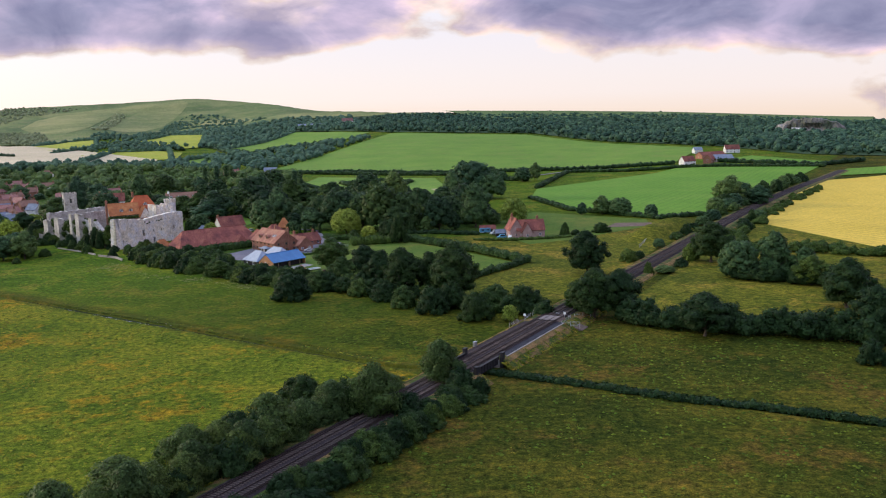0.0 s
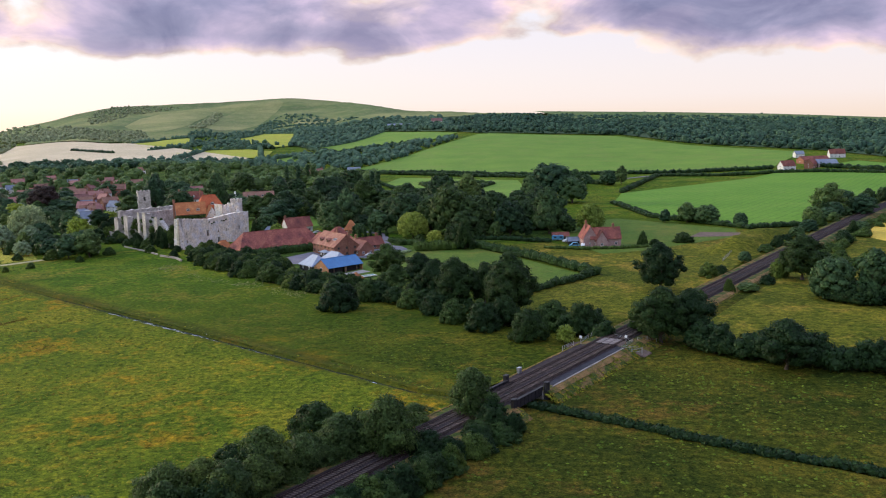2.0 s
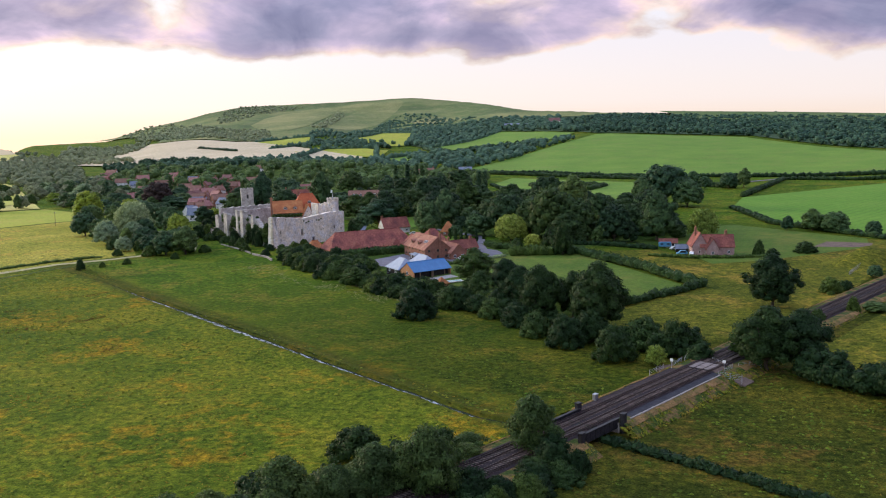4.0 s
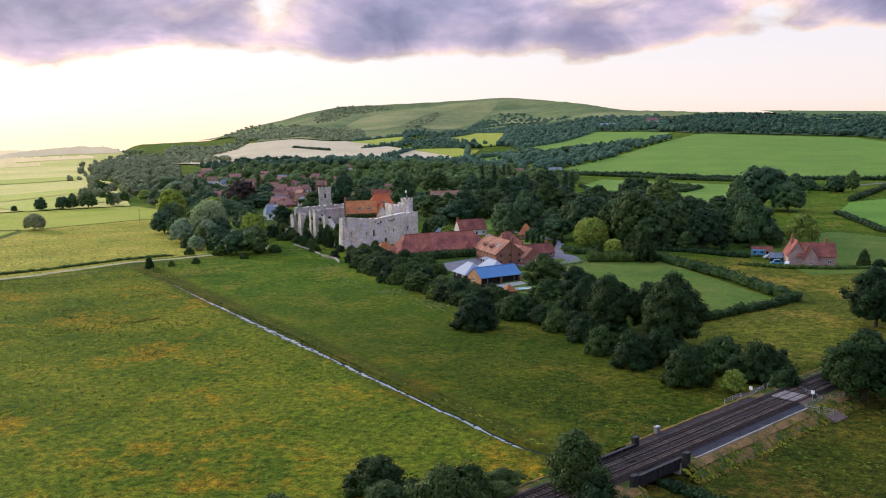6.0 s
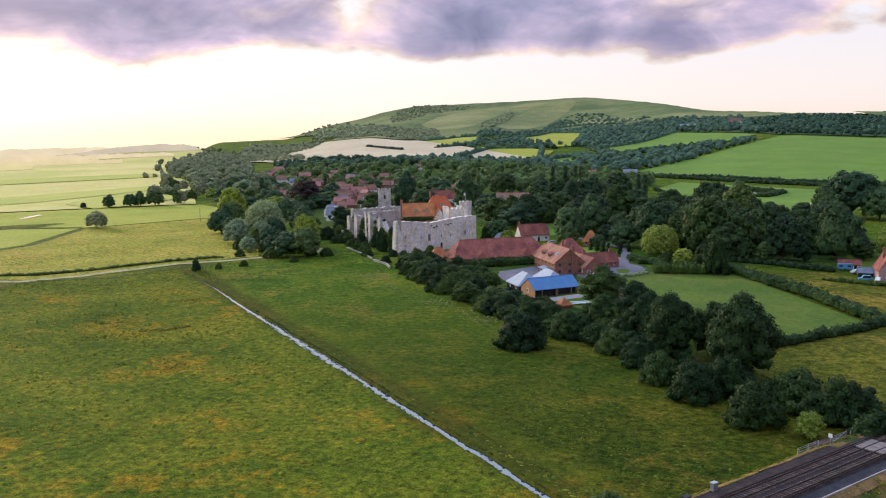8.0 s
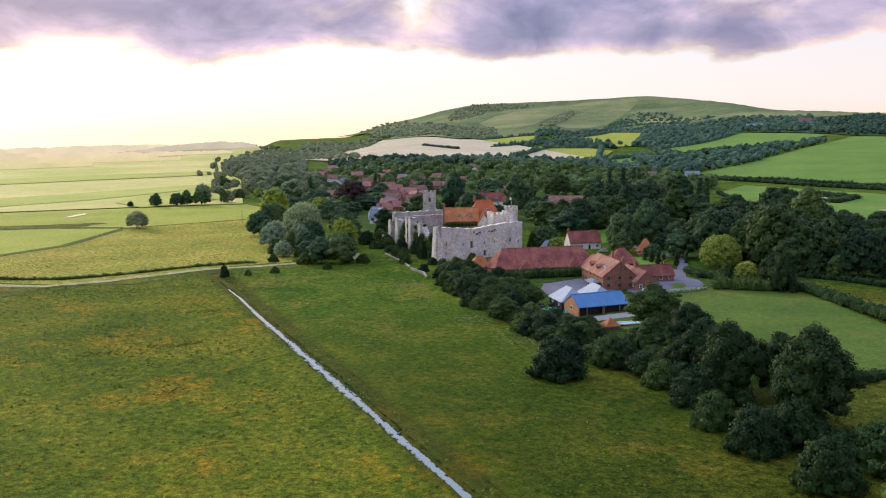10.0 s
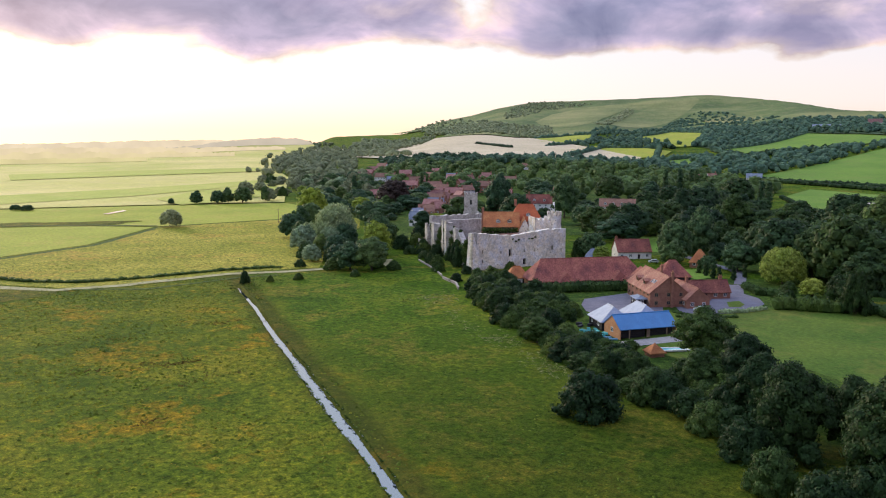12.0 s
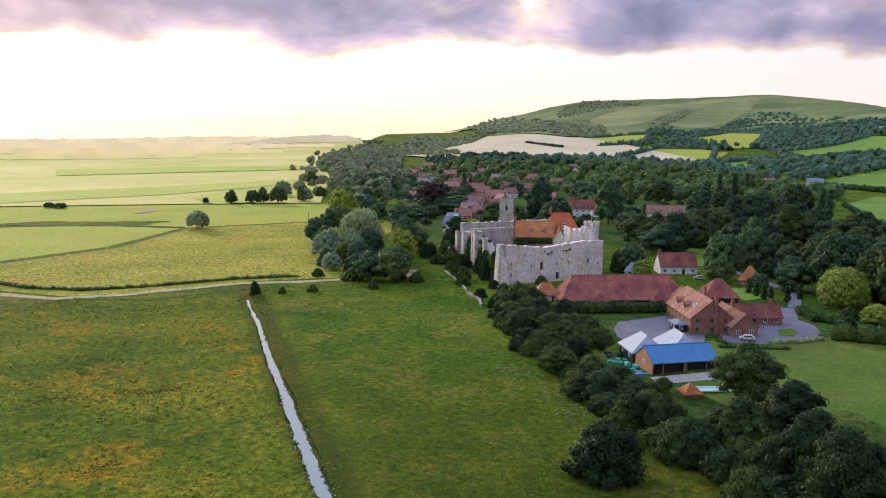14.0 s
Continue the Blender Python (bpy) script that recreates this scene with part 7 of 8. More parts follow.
for k, x, y, w, h in (("oak_tree-c", -44.5, 342, 15.5, 14.3), ("oak_tree-b", -29.5, 320, 13, 14.5), ("oak_tree-a", -14, 290, 15, 17.5), ("oak_tree-a", 3.0, 280, 18.5, 20.5), ("oak_tree-b", -5, 296, 12, 15), ("oak_tree-b", -22, 304, 13, 15), ("oak_tree-c", -37, 315, 12, 11)):
    plant(k, x, y, w, h, G)
G = "bushes along the marsh edge"
for k, x, y, w, h in (("bush-a", -3.8, 262, 11, 8.5), ("bush-a", 8.9, 250, 11, 8.6), ("bush-a", 23.5, 258, 11, 9), ("bush-c", 18.8, 247, 5, 5.2), ("bush-a", -51.8, 290.5, 14.5, 9.5), ("bush-b", 16, 264, 12, 8), ("bush-a", 2, 268, 10, 9), ("bush-b", -13, 272, 9, 7), ("bush-a", -20, 284, 10, 7), ("bush-b", -29, 294, 9, 6), ("bush-b", 30, 252, 7, 4)):
    plant(k, x, y, w, h, G)
EDGE = [(-146, 399), (-132, 381), (-114, 362), (-96, 343), (-82, 331), (-66, 318), (-52, 308), (-40, 303), (-30, 300)]
for i in range(110):
    f = RNG.uniform(0, len(EDGE) - 1.01)
    a, b = EDGE[int(f)], EDGE[int(f) + 1]
    x, y = a[0] + (b[0] - a[0]) * (f % 1), a[1] + (b[1] - a[1]) * (f % 1)
    o = RNG.uniform(0, 12)
    w = RNG.uniform(5.5, 10)
    plant(("bush-a", "bush-b", "bush-b", "bush-a", "oak_tree-c")[i % 5], x + 0.72 * o, y + 0.69 * o, w, w * RNG.uniform(0.55, 0.8), "scrub below the farm")
rows = []
for i in range(34):
    f, w = RNG.uniform(0, 1), RNG.uniform(5, 9)
    rows.append((-36 + 60 * f + RNG.uniform(0, 9), 296 - 48 * f + RNG.uniform(-1, 12), w, w * RNG.uniform(0.55, 0.85)))
thicket(rows, "dark tangled undergrowth below the oaks")
for i in range(46):
    f = RNG.uniform(0, 1)
    x, y = -138 + 44 * f + RNG.uniform(-3, 5), 402 - 38 * f + RNG.uniform(-4, 6)
    w = RNG.uniform(5, 9)
    plant(("bush-a", "bush-b", "bush-b", "oak_tree-c")[i % 4], x, y, w, w * RNG.uniform(0.5, 0.75), "scrub below the farm")
G = "garden trees"
for k, x, y, w, h in (("chestnut_tree", -51.5, 464, 16.5, 14), ("bush-c", -38.0, 444, 8.5, 6.5), ("bush-c", -74, 381, 3, 3.4), ("bush-b", -46, 447, 6, 4), ("bush-a", -27, 438, 13, 10), ("oak_tree-c", -62, 340, 5, 4), ("bush-b", -132, 404, 7, 5), ("bush-b", -143, 410, 8, 6), ("bush-b", -126, 396, 7, 5), ("bush-b", -150, 412, 6, 4.5), ("bush-a", -171.5, 432.5, 5, 9), ("bush-a", -176.5, 438, 5, 10), ("bush-a", -183, 445, 5, 7), ("bush-b", -180, 430, 6, 5), ("bush-b", -186, 434, 5, 5), ("bush-b", -173, 420, 6, 4), ("bush-b", -150, 438, 5, 3.5), ("maple_tree", -128, 478, 8, 7), ("bush-c", -126, 471, 5, 5.5), ("beech_tree", -136, 486, 12, 12)):
    plant(k, x, y, w, h, G)
for x, y, w, h in ((-187, 451, 6, 4.5), (-193, 459, 5, 4), (-200, 468, 7, 5), (-208, 477, 6, 5), (-166, 430, 4, 2.6), (-160, 421, 5, 3.2), (-214, 470, 7, 5), (-205, 455, 5, 3), (-197, 446, 6, 3.4), (-155, 405, 5, 3.4)):
    plant("bush-b" if w > 5 else "bush-a", x, y, w, h, "bushes at the foot of the castle wall")
for k, x, y, w, h in (("lime_tree", -248, 491, 9, 9), ("bush-b", -225, 481, 8, 6), ("bush-b", -206, 458, 7, 5), ("bush-a", -195, 452, 7, 6), ("bush-b", -210, 454, 7, 4), ("bush-a", -223, 465, 9, 7), ("bush-b", -192, 416, 6, 4), ("bush-b", -217, 420, 9, 7), ("bush-b", -230, 422, 8, 6), ("lime_tree", -246, 434, 11, 10), ("willow_tree-c", -274, 457, 13, 12), ("beech_tree", -248, 454, 12, 13), ("lime_tree", -326, 516, 14, 14), ("bush-b", -238, 476, 9, 7), ("bush-a", -232, 492, 9, 8), ("bush-b", -201, 417, 6, 4)):
    plant(k, x, y, w, h, "bushes at the foot of the castle wall")
for x, y in ((-89.4, 365.2), (-80, 466), (-84, 470), (-76, 461.5), (-72.5, 457), (-68.5, 462), (-66.5, 470)):
    plant("yew_tree", x, y, 2.4, 4.4 if x < -88 else 6.0, "clipped yews")
G = "trees along the railway"
for k, x, y, w, h in (("ash_tree-a", -22.3, 162, 10.5, 9.5), ("ash_tree-a", -1.3, 183.7, 11, 11.5), ("ash_tree-b", -14, 161.8, 11.5, 12.5), ("ash_tree-a", -32, 150, 12, 11), ("ash_tree-b", -42.8, 138, 11, 9.5), ("ash_tree-a", -51.8, 129, 12, 8), ("bush-a", -31, 178, 10, 6), ("bush-a", -8, 163, 9, 6), ("ash_tree-b", -27, 155, 9, 8), ("ash_tree-a", -39, 142, 9, 9), ("bush-a", -40, 158, 8, 5), ("ash_tree-b", -58, 120, 11, 8), ("bush-b", -48, 145, 8, 5)):
    plant(k, x, y, w, h, G)
for i in range(30):
    s = 50 + i * 4.2
    p = rail_at(s, RNG.choice((7.5, 9.0, 10.5)))
    if 162 < s < 186:
        continue
    plant(("bush-a", "bush-b")[i % 2], p.x, p.y, RNG.uniform(4, 7.5), RNG.uniform(2.5, 5), "scrub along the railway")
for i in range(46):
    s = 30 + i * 2.75
    p = rail_at(s + RNG.uniform(-1, 1), RNG.choice((-6.5, -8.0, -9.5)))
    w = RNG.uniform(6.5, 10)
    plant(("ash_tree-a", "ash_tree-b", "bush-a", "ash_tree-a")[i % 4], p.x, p.y, w, w * RNG.uniform(0.6, 1.15) * (0.7 if s > 140 else 1), "trees along the railway")
for i in range(44):
    s = 34 + i * 2.95
    p = rail_at(s, RNG.choice((6.5, 8.0, 9.5)))
    w = RNG.uniform(5.5, 8.5)
    plant(("bush-a", "bush-a", "bush-b")[i % 3], p.x, p.y, w, w * RNG.uniform(0.4, 0.85), "trees along the railway")
G = "trees beyond the crossing"
for k, x, y, w, h in (("oak_tree-a", 52.5, 316, 17.5, 17), ("oak_tree-b", 43.5, 247, 16, 16), ("oak_tree-b", 51, 249, 14, 15), ("oak_tree-c", 40, 252, 10, 11), ("oak_tree-b", 104, 334, 18, 17), ("beech_tree", 103, 300, 14, 14), ("lime_tree", 114, 296, 16, 17), ("lime_tree", 122, 290, 12, 12), ("oak_tree-c", 121, 282, 12, 10.5), ("oak_tree-a", 117, 248, 17, 15.5), ("oak_tree-b", 68, 223, 15, 12.5), ("oak_tree-b", 109, 215, 14, 14.5), ("bush-a", 97, 192.5, 7, 6), ("sycamore_tree", 181, 546, 22, 20), ("beech_tree", 192, 560, 18, 15), ("sycamore_tree", 200, 545, 16, 13), ("beech_tree", 172, 520, 12, 8), ("bush-b", 62, 296, 5, 4), ("bush-b", 74, 310, 4, 5)):
    plant(k, x, y, w, h, G)
thicket([(50 + 70 * i / 45 + RNG.uniform(-2, 2), 240 - 38 * i / 45 + RNG.uniform(-2, 2), RNG.uniform(7, 11), RNG.uniform(5, 9)) for i in range(46)], "dense dark thorn belt beside the field")
for i in range(26):
    p = rail_at(RNG.uniform(300, 520), RNG.choice((-9, -11, 9, 11, 14)))
    plant(("bush-e", "bush-f", "beech_tree")[i % 3], p.x, p.y, RNG.uniform(5, 10), RNG.uniform(3, 7), "scrub along the far railway")
rows = []
for i in range(34):
    f = RNG.uniform(0, 1)
    rows.append((98 + 30 * f + RNG.uniform(-4, 4), 302 - 26 * f + RNG.uniform(-5, 5), RNG.uniform(5, 9), RNG.uniform(3.5, 7)))
thicket(rows, "dark thorn scrub round the field trees")
rows = []
for i in range(60):
    p = rail_at(RNG.uniform(380, 720), RNG.uniform(10, 19))
    rows.append((p.x, p.y, RNG.uniform(4, 8), RNG.uniform(1.8, 4)))
thicket(rows, "low green scrub beside the wheat and the railway", LEAF_MID)
for i in range(24):
    p = rail_at(520 + i * 11, RNG.uniform(-16, -7))
    plant(("beech_tree", "lime_tree", "bush-e")[i % 3], p.x, p.y, RNG.uniform(8, 14), RNG.uniform(6, 11), "trees along the far railway")
thicket([(124 + 60 * i / 33, 372 - 40 * i / 33 + RNG.uniform(-7, 7), RNG.uniform(5, 9), RNG.uniform(2.5, 5)) for i in range(34)], "thorn belt below the wheat", LEAF_MID)
G = "trees at the marsh end of the village"
for k, x, y, w, h in (("willow_tree-a", -257.5, 458, 21, 22), ("maple_tree", -345, 540, 20, 22), ("maple_tree", -221, 443, 14, 16), ("sycamore_tree", -208, 408, 14, 12), ("sycamore_tree", -199, 411, 15, 14), ("bush-p", -395, 473, 13.5, 11), ("willow_tree-a", -246, 440, 11, 13), ("beech_tree", -235, 432, 12, 11), ("beech_tree", -222, 418, 11, 9), ("lime_tree", -273, 476, 13, 14), ("lime_tree", -292, 492, 14, 14), ("sycamore_tree", -240, 470, 16, 17), ("sycamore_tree", -258, 490, 15, 16), ("beech_tree", -213, 425, 12, 11), ("bush-b", -230, 402, 5, 3.5), ("willow_tree-c", -262, 440, 14, 13), ("bush-b", -246, 424, 9, 7), ("bush-a", -226, 428, 10, 9), ("bush-b", -214, 404, 8, 5), ("lime_tree", -280, 458, 13, 12), ("beech_tree", -300, 474, 15, 14), ("willow_tree-c", -236, 416, 9, 8), ("lime_tree", -318, 500, 15, 15), ("beech_tree", -328, 520, 15, 15), ("bush-a", -220, 361, 4, 5), ("bush-b", -215, 369, 3, 2.5), ("bush-b", -209, 378, 4, 2.8), ("bush-b", -196, 396, 4, 3)):
    plant(k, x, y, w, h, G)
G = "lone trees on the far marsh"
for k, x, y, w, h in (("sycamore_tree", -507, 591, 11, 11), ("beech_tree", -497, 603, 11, 11), ("sycamore_tree", -493, 610, 11, 13), ("beech_tree", -485, 618, 14, 13.5), ("sycamore_tree", -480, 637, 8, 13), ("beech_tree", -523, 580, 5, 5), ("beech_tree", -572, 484, 8, 4.5), ("beech_tree", -563, 487, 9, 4.5), ("beech_tree", -640, 460, 6, 5)):
    plant(k, x, y, w, h, G)
G = "large trees by the pond fields"
for k, x, y, w, h in (("beech_tree", 23, 668, 36, 30), ("beech_tree", 38, 655, 22, 20), ("lime_tree", 8, 640, 20, 22), ("maple_tree", 2, 610, 12, 11), ("willow_tree-b", 40.5, 486, 15.5, 15.5), ("sycamore_tree", 46, 800, 20, 18), ("beech_tree", 78, 835, 16, 15), ("sycamore_tree", 92, 850, 14, 18), ("beech_tree", 58, 830, 12, 12), ("sycamore_tree", 84, 520, 8, 8), ("sycamore_tree", 96, 520, 14, 12), ("beech_tree", 106, 514, 14, 11), ("beech_tree", 120, 497, 8, 8), ("bush-b", 60, 425, 5, 7), ("bush-a", 66, 428, 6, 3), ("bush-a", 80, 436, 10, 5)):
    plant(k, x, y, w, h, G)
G = "tall trees behind the castle"
for k, x, y, w, h in (("sycamore_tree", -266.3, 636.1, 19.4, 29.0), ("sycamore_tree", -222.5, 642.8, 20.6, 28.3), ("sycamore_tree-wood", -138.4, 618.2, 18.4, 24.9), ("sycamore_tree", -146.2, 545.6, 25.7, 14.9), ("beech_tree", -102.7, 497.4, 15.2, 18.1), ("sycamore_tree", -97.6, 519.6, 16.0, 23.3), ("beech_tree", -192.4, 607.9, 17.4, 13.4), ("bush-b", -141.1, 484.1, 7.0, 8.8), ("sycamore_tree", -210.8, 427.1, 15.9, 11.3), ("copper_beech", -355.5, 640.3, 25.0, 22.1), ("sycamore_tree", -309.9, 551.4, 19.4, 14.6), ("sycamore_tree", -391.8, 734.3, 20.0, 14.4), ("sycamore_tree", -73.2, 485.5, 15.7, 13.1), ("sycamore_tree", -98.5, 482.9, 11.7, 11.1), ("beech_tree", -82.1, 475.6, 7.2, 7.2), ("bush-a", -21.2, 419.9, 9.2, 14.2), ("bush-a", -42.7, 432.0, 4.4, 4.0)):
    plant(k, x, y, w, h, G)
HOUSES = CLEAR + [(-224, 545, 12), (-215, 560, 14), (-122, 497, 14), (-89, 487, 9), (-160, 475, 60), (-195, 480, 45), (-112, 424, 30), (-79, 405, 24), (-87, 446, 12), (-70, 470, 12), (-51, 464, 14), (-100, 508, 9), (-131, 480, 9), (43, 430, 22)]
W1 = [(-108, 525), (-96, 515), (-60, 486), (-34, 462), (-20, 452), (14, 462), (30, 475), (26, 545), (-10, 600), (-70, 640), (-150, 700), (-170, 560)]
for i, (x, y) in enumerate(scatter(W1, 190, 5.6, HOUSES + [(-131, 550, 12), (-122, 528, 9), (-84, 470, 9), (-37, 498, 11)])):
    w = RNG.choice((8, 10, 12, 14, 16, 19, 23)) * RNG.uniform(0.9, 1.1)
    plant(("sycamore_tree-wood", "beech_tree-wood", "sycamore_tree-wood", "lime_tree", "oak_tree-c", "beech_tree-wood")[i % 6], x, y, w, w * RNG.uniform(0.7, 1.15), "woodland behind the farm")
W2 = [(-150, 560), (-150, 880), (-170, 1040), (-260, 1130), (-420, 1240), (-560, 1260), (-740, 1190), (-660, 1000), (-500, 770), (-345, 580), (-265, 510), (-245, 530), (-190, 560)]
W2_ALL = scatter(W2, 360, 9, HOUSES)
far_wood("woodland", [q for q in W2_ALL if q[1] > 830], 8, 16, "leafy trees between the farther village houses", 60, LEAF_WOOD)
for i, (x, y) in enumerate(q for q in W2_ALL if q[1] <= 830):
    w = RNG.choice((8, 10, 12, 14, 17, 20, 24)) * RNG.uniform(0.9, 1.1)
    if x > -260 and i % 4:
        plant(("sycamore_tree-wood", "beech_tree-wood")[i % 2], x, y, w, w * RNG.uniform(0.55, 0.95), "trees among the village houses")
        continue
    k = ("sycamore_tree", "beech_tree", "lime_tree", "sycamore_tree", "beech_tree", "lime_tree", "maple_tree", "sycamore_tree", "poplar_tree", "beech_tree", "lime_tree")[i % 11 if i % 3 else i % 3]
    plant(k, x, y, w if k != "poplar_tree" else 6, w * RNG.uniform(0.5, 0.8) * (0.8 if x < -240 else 1.1) if k != "poplar_tree" else 20, "trees among the village houses")
for x, y in ((-232, 905), (-224, 912), (-216, 902), (-240, 890), (-120, 745), (-126, 752)):
    plant("poplar_tree", x, y, 7, 24, "tall poplars")
# marsh-side belt running away from the village
W3 = [(-345, 560), (-330, 610), (-500, 800), (-740, 1080), (-1000, 1400), (-1250, 1700), (-1330, 1660), (-1120, 1350), (-900, 1090), (-720, 930), (-560, 750), (-440, 640)]
W3_ALL = scatter(W3, 430, 10)
for i, (x, y) in enumerate(q for q in W3_ALL if q[1] < 900):
    w = RNG.uniform(10, 18)
    plant((("lime_tree", "beech_tree", "lime_tree", "sycamore_tree", "beech_tree", "maple_tree", "willow_tree-c") if y < 720 else ("lime_tree", "beech_tree-far", "lime_tree-far", "beech_tree", "beech_tree-far", "lime_tree-far", "willow_tree-c"))[i % 7], x, y, w, w * RNG.uniform(0.6, 0.85), "belt of trees along the marsh edge")
far_wood("woodland", [q for q in W3_ALL if q[1] >= 900], 6, 13, "pale far trees along the marsh edge", 60, LEAF_HAZE_TINT)
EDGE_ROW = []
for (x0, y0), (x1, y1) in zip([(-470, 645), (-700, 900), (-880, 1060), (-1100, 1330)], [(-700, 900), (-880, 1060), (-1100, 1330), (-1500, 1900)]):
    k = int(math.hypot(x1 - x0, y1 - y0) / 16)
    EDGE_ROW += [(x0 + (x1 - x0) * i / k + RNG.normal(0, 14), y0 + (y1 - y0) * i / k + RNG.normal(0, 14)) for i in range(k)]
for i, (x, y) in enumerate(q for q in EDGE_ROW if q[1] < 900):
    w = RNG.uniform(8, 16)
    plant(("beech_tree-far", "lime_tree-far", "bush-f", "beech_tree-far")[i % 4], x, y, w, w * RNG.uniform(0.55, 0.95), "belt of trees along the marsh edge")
far_wood("woodland", [q for q in EDGE_ROW if q[1] >= 900], 6, 13, "far trees along the edge of the marsh", 60, LEAF_HAZE_TINT)
far_wood("woodland", scatter([(-1000, 1400), (-1250, 1700), (-1560, 2150), (-1280, 2090), (-1160, 1850), (-1130, 1660), (-900, 1440)], 330, 14), 7, 14, "hazy trees at the foot of the down", 30, LEAF_HAZE_TINT)
# woods on and below the downs
HANG = scatter([(-100, 1750), (178, 1660), (272, 1422), (392, 1213), (440, 1060), (700, 900), (1150, 1150), (1150, 1700), (700, 2150), (200, 2290), (-150, 2250), (-310, 2100), (-135, 1805)], 4900, 7.5)


def on_slope(x, y):
    d, az = math.hypot(x - 10, y - 80), math.degrees(math.atan2(10 - x, y - 80))
    if -25.9 < az < -21.5 and 1575 + 20 * noise.noise((az * 3, 1, 0)) < d < 1665:
        return False
    return d < 2150 + 50 * noise.noise((az * 0.7, 0, 0)) + 400 * smooth(1, 4, az)


far_wood("woodland", [q for q in HANG if on_slope(*q)], 7, 14, "dense dark wood on the steep face of the downs", 18, LEAF_HANG)
far_wood("woodland", scatter([(-329, 2008), (-145, 1815), (-240, 2350), (-520, 2330), (-690, 2215), (-560, 2090), (-470, 1720), (-412, 1645)], 620, 10), 9, 16, "hanging wood on the hillside", 8)
far_wood("woodland", scatter([(-232, 1160), (-190, 1300), (-160, 1480), (-120, 1640), (-190, 1600), (-330, 1490), (-380, 1400), (-300, 1250)], 190, 11), 8, 15, "wooded hedge line round the hill fields", 10)
far_wood("woodland", scatter([(-420, 1240), (-560, 1260), (-740, 1190), (-680, 1290), (-560, 1350), (-440, 1350), (-330, 1240), (-240, 1140)], 150, 12), 8, 15, "trees closing the village edge", 12)
far_wood("woodland", scatter([(-1150, 2250), (-1400, 2550), (-1750, 2900), (-1800, 2750), (-1300, 2150)], 160, 20), 8, 15, "hazy wood at the end of the down", 10, LEAF_HAZE_TINT)
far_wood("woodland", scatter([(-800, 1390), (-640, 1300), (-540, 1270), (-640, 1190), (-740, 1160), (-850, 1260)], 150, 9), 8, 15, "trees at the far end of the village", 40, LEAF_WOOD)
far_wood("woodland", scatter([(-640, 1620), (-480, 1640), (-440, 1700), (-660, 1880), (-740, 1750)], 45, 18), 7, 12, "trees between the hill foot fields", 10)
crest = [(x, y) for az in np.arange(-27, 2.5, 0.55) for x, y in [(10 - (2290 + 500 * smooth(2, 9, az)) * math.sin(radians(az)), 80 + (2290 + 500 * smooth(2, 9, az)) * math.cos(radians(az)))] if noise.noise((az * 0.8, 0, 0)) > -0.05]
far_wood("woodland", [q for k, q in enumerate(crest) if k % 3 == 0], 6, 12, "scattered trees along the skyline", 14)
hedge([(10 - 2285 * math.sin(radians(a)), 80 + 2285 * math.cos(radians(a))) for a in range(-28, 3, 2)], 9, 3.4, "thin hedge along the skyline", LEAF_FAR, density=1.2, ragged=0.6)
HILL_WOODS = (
    ([(-1417, 2714), (-1500, 2960), (-1440, 3080), (-1330, 3110), (-1254, 3088), (-1285, 2969), (-1325, 2837), (-1287, 2607), (-1307, 2535)], 300, "wood along the shoulder of the down", LEAF_HAZE_TINT),
    ([(-1482, 2328), (-1424, 2431), (-1309, 2438), (-1130, 2345), (-1019, 2259), (-873, 1977), (-877, 1900), (-1000, 2010), (-1224, 2110)], 620, "wood along the foot of the down", LEAF_HAZE_TINT),
    ([(-915, 2307), (-969, 2551), (-1050, 2861), (-1045, 2927), (-1001, 2815), (-923, 2499), (-872, 2261)], 110, "strip of scrub climbing the down", LEAF_HAZE_TINT),
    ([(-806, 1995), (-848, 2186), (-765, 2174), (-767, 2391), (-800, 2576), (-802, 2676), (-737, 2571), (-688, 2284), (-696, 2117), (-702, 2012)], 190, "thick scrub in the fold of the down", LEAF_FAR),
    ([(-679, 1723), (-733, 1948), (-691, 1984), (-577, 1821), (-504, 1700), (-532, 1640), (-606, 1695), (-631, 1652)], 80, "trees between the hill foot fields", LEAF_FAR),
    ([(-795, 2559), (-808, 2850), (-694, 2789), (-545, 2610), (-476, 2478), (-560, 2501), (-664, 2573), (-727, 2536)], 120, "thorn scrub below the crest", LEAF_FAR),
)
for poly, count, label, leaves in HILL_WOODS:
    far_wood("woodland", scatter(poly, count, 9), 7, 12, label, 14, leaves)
# hedges
hedge([(-42, 420), (-16, 425), (12, 385), (33, 347)], 4.2, 3.6, "thick dark field hedge beside the paddock", LEAF_MID)
hedge([(33, 347), (22, 330), (9, 313), (-2, 300)], 3.2, 2.6, "dark hedge closing the paddock")
hedge([(-43, 415), (-34, 417), (-26, 419)], 3.6, 4.2, "clipped garden hedge round the drive", LEAF_MID, 50, 0.06)
hedge([(-56, 399), (-50, 404), (-46, 412)], 1.6, 1.3, "low flowering border along the drive", LEAF_PALE)
hedge([(-60, 446), (-54, 437), (-47, 436), (-43, 428)], 3.0, 2.8, "rounded clipped hedge by the gate", LEAF_MID, 50, 0.06)
hedge([(-117, 399), (-104, 411), (-92, 422)], 3.2, 3.9, "clipped bright-topped hedge before the barn", LEAF_MID, 40, 0.08)
hedge([(-345, 312), (-292, 318), (-272, 328), (-262, 345), (-249, 378), (-236, 396)], 2.4, 1.0, "low rushy bank along the marsh track", LEAF_MID, 30, 0.5)
hedge([(16, 420), (30, 415), (48, 416), (62, 421)], 2.0, 1.5, "low garden hedge in front of the cottage", LEAF_MID)
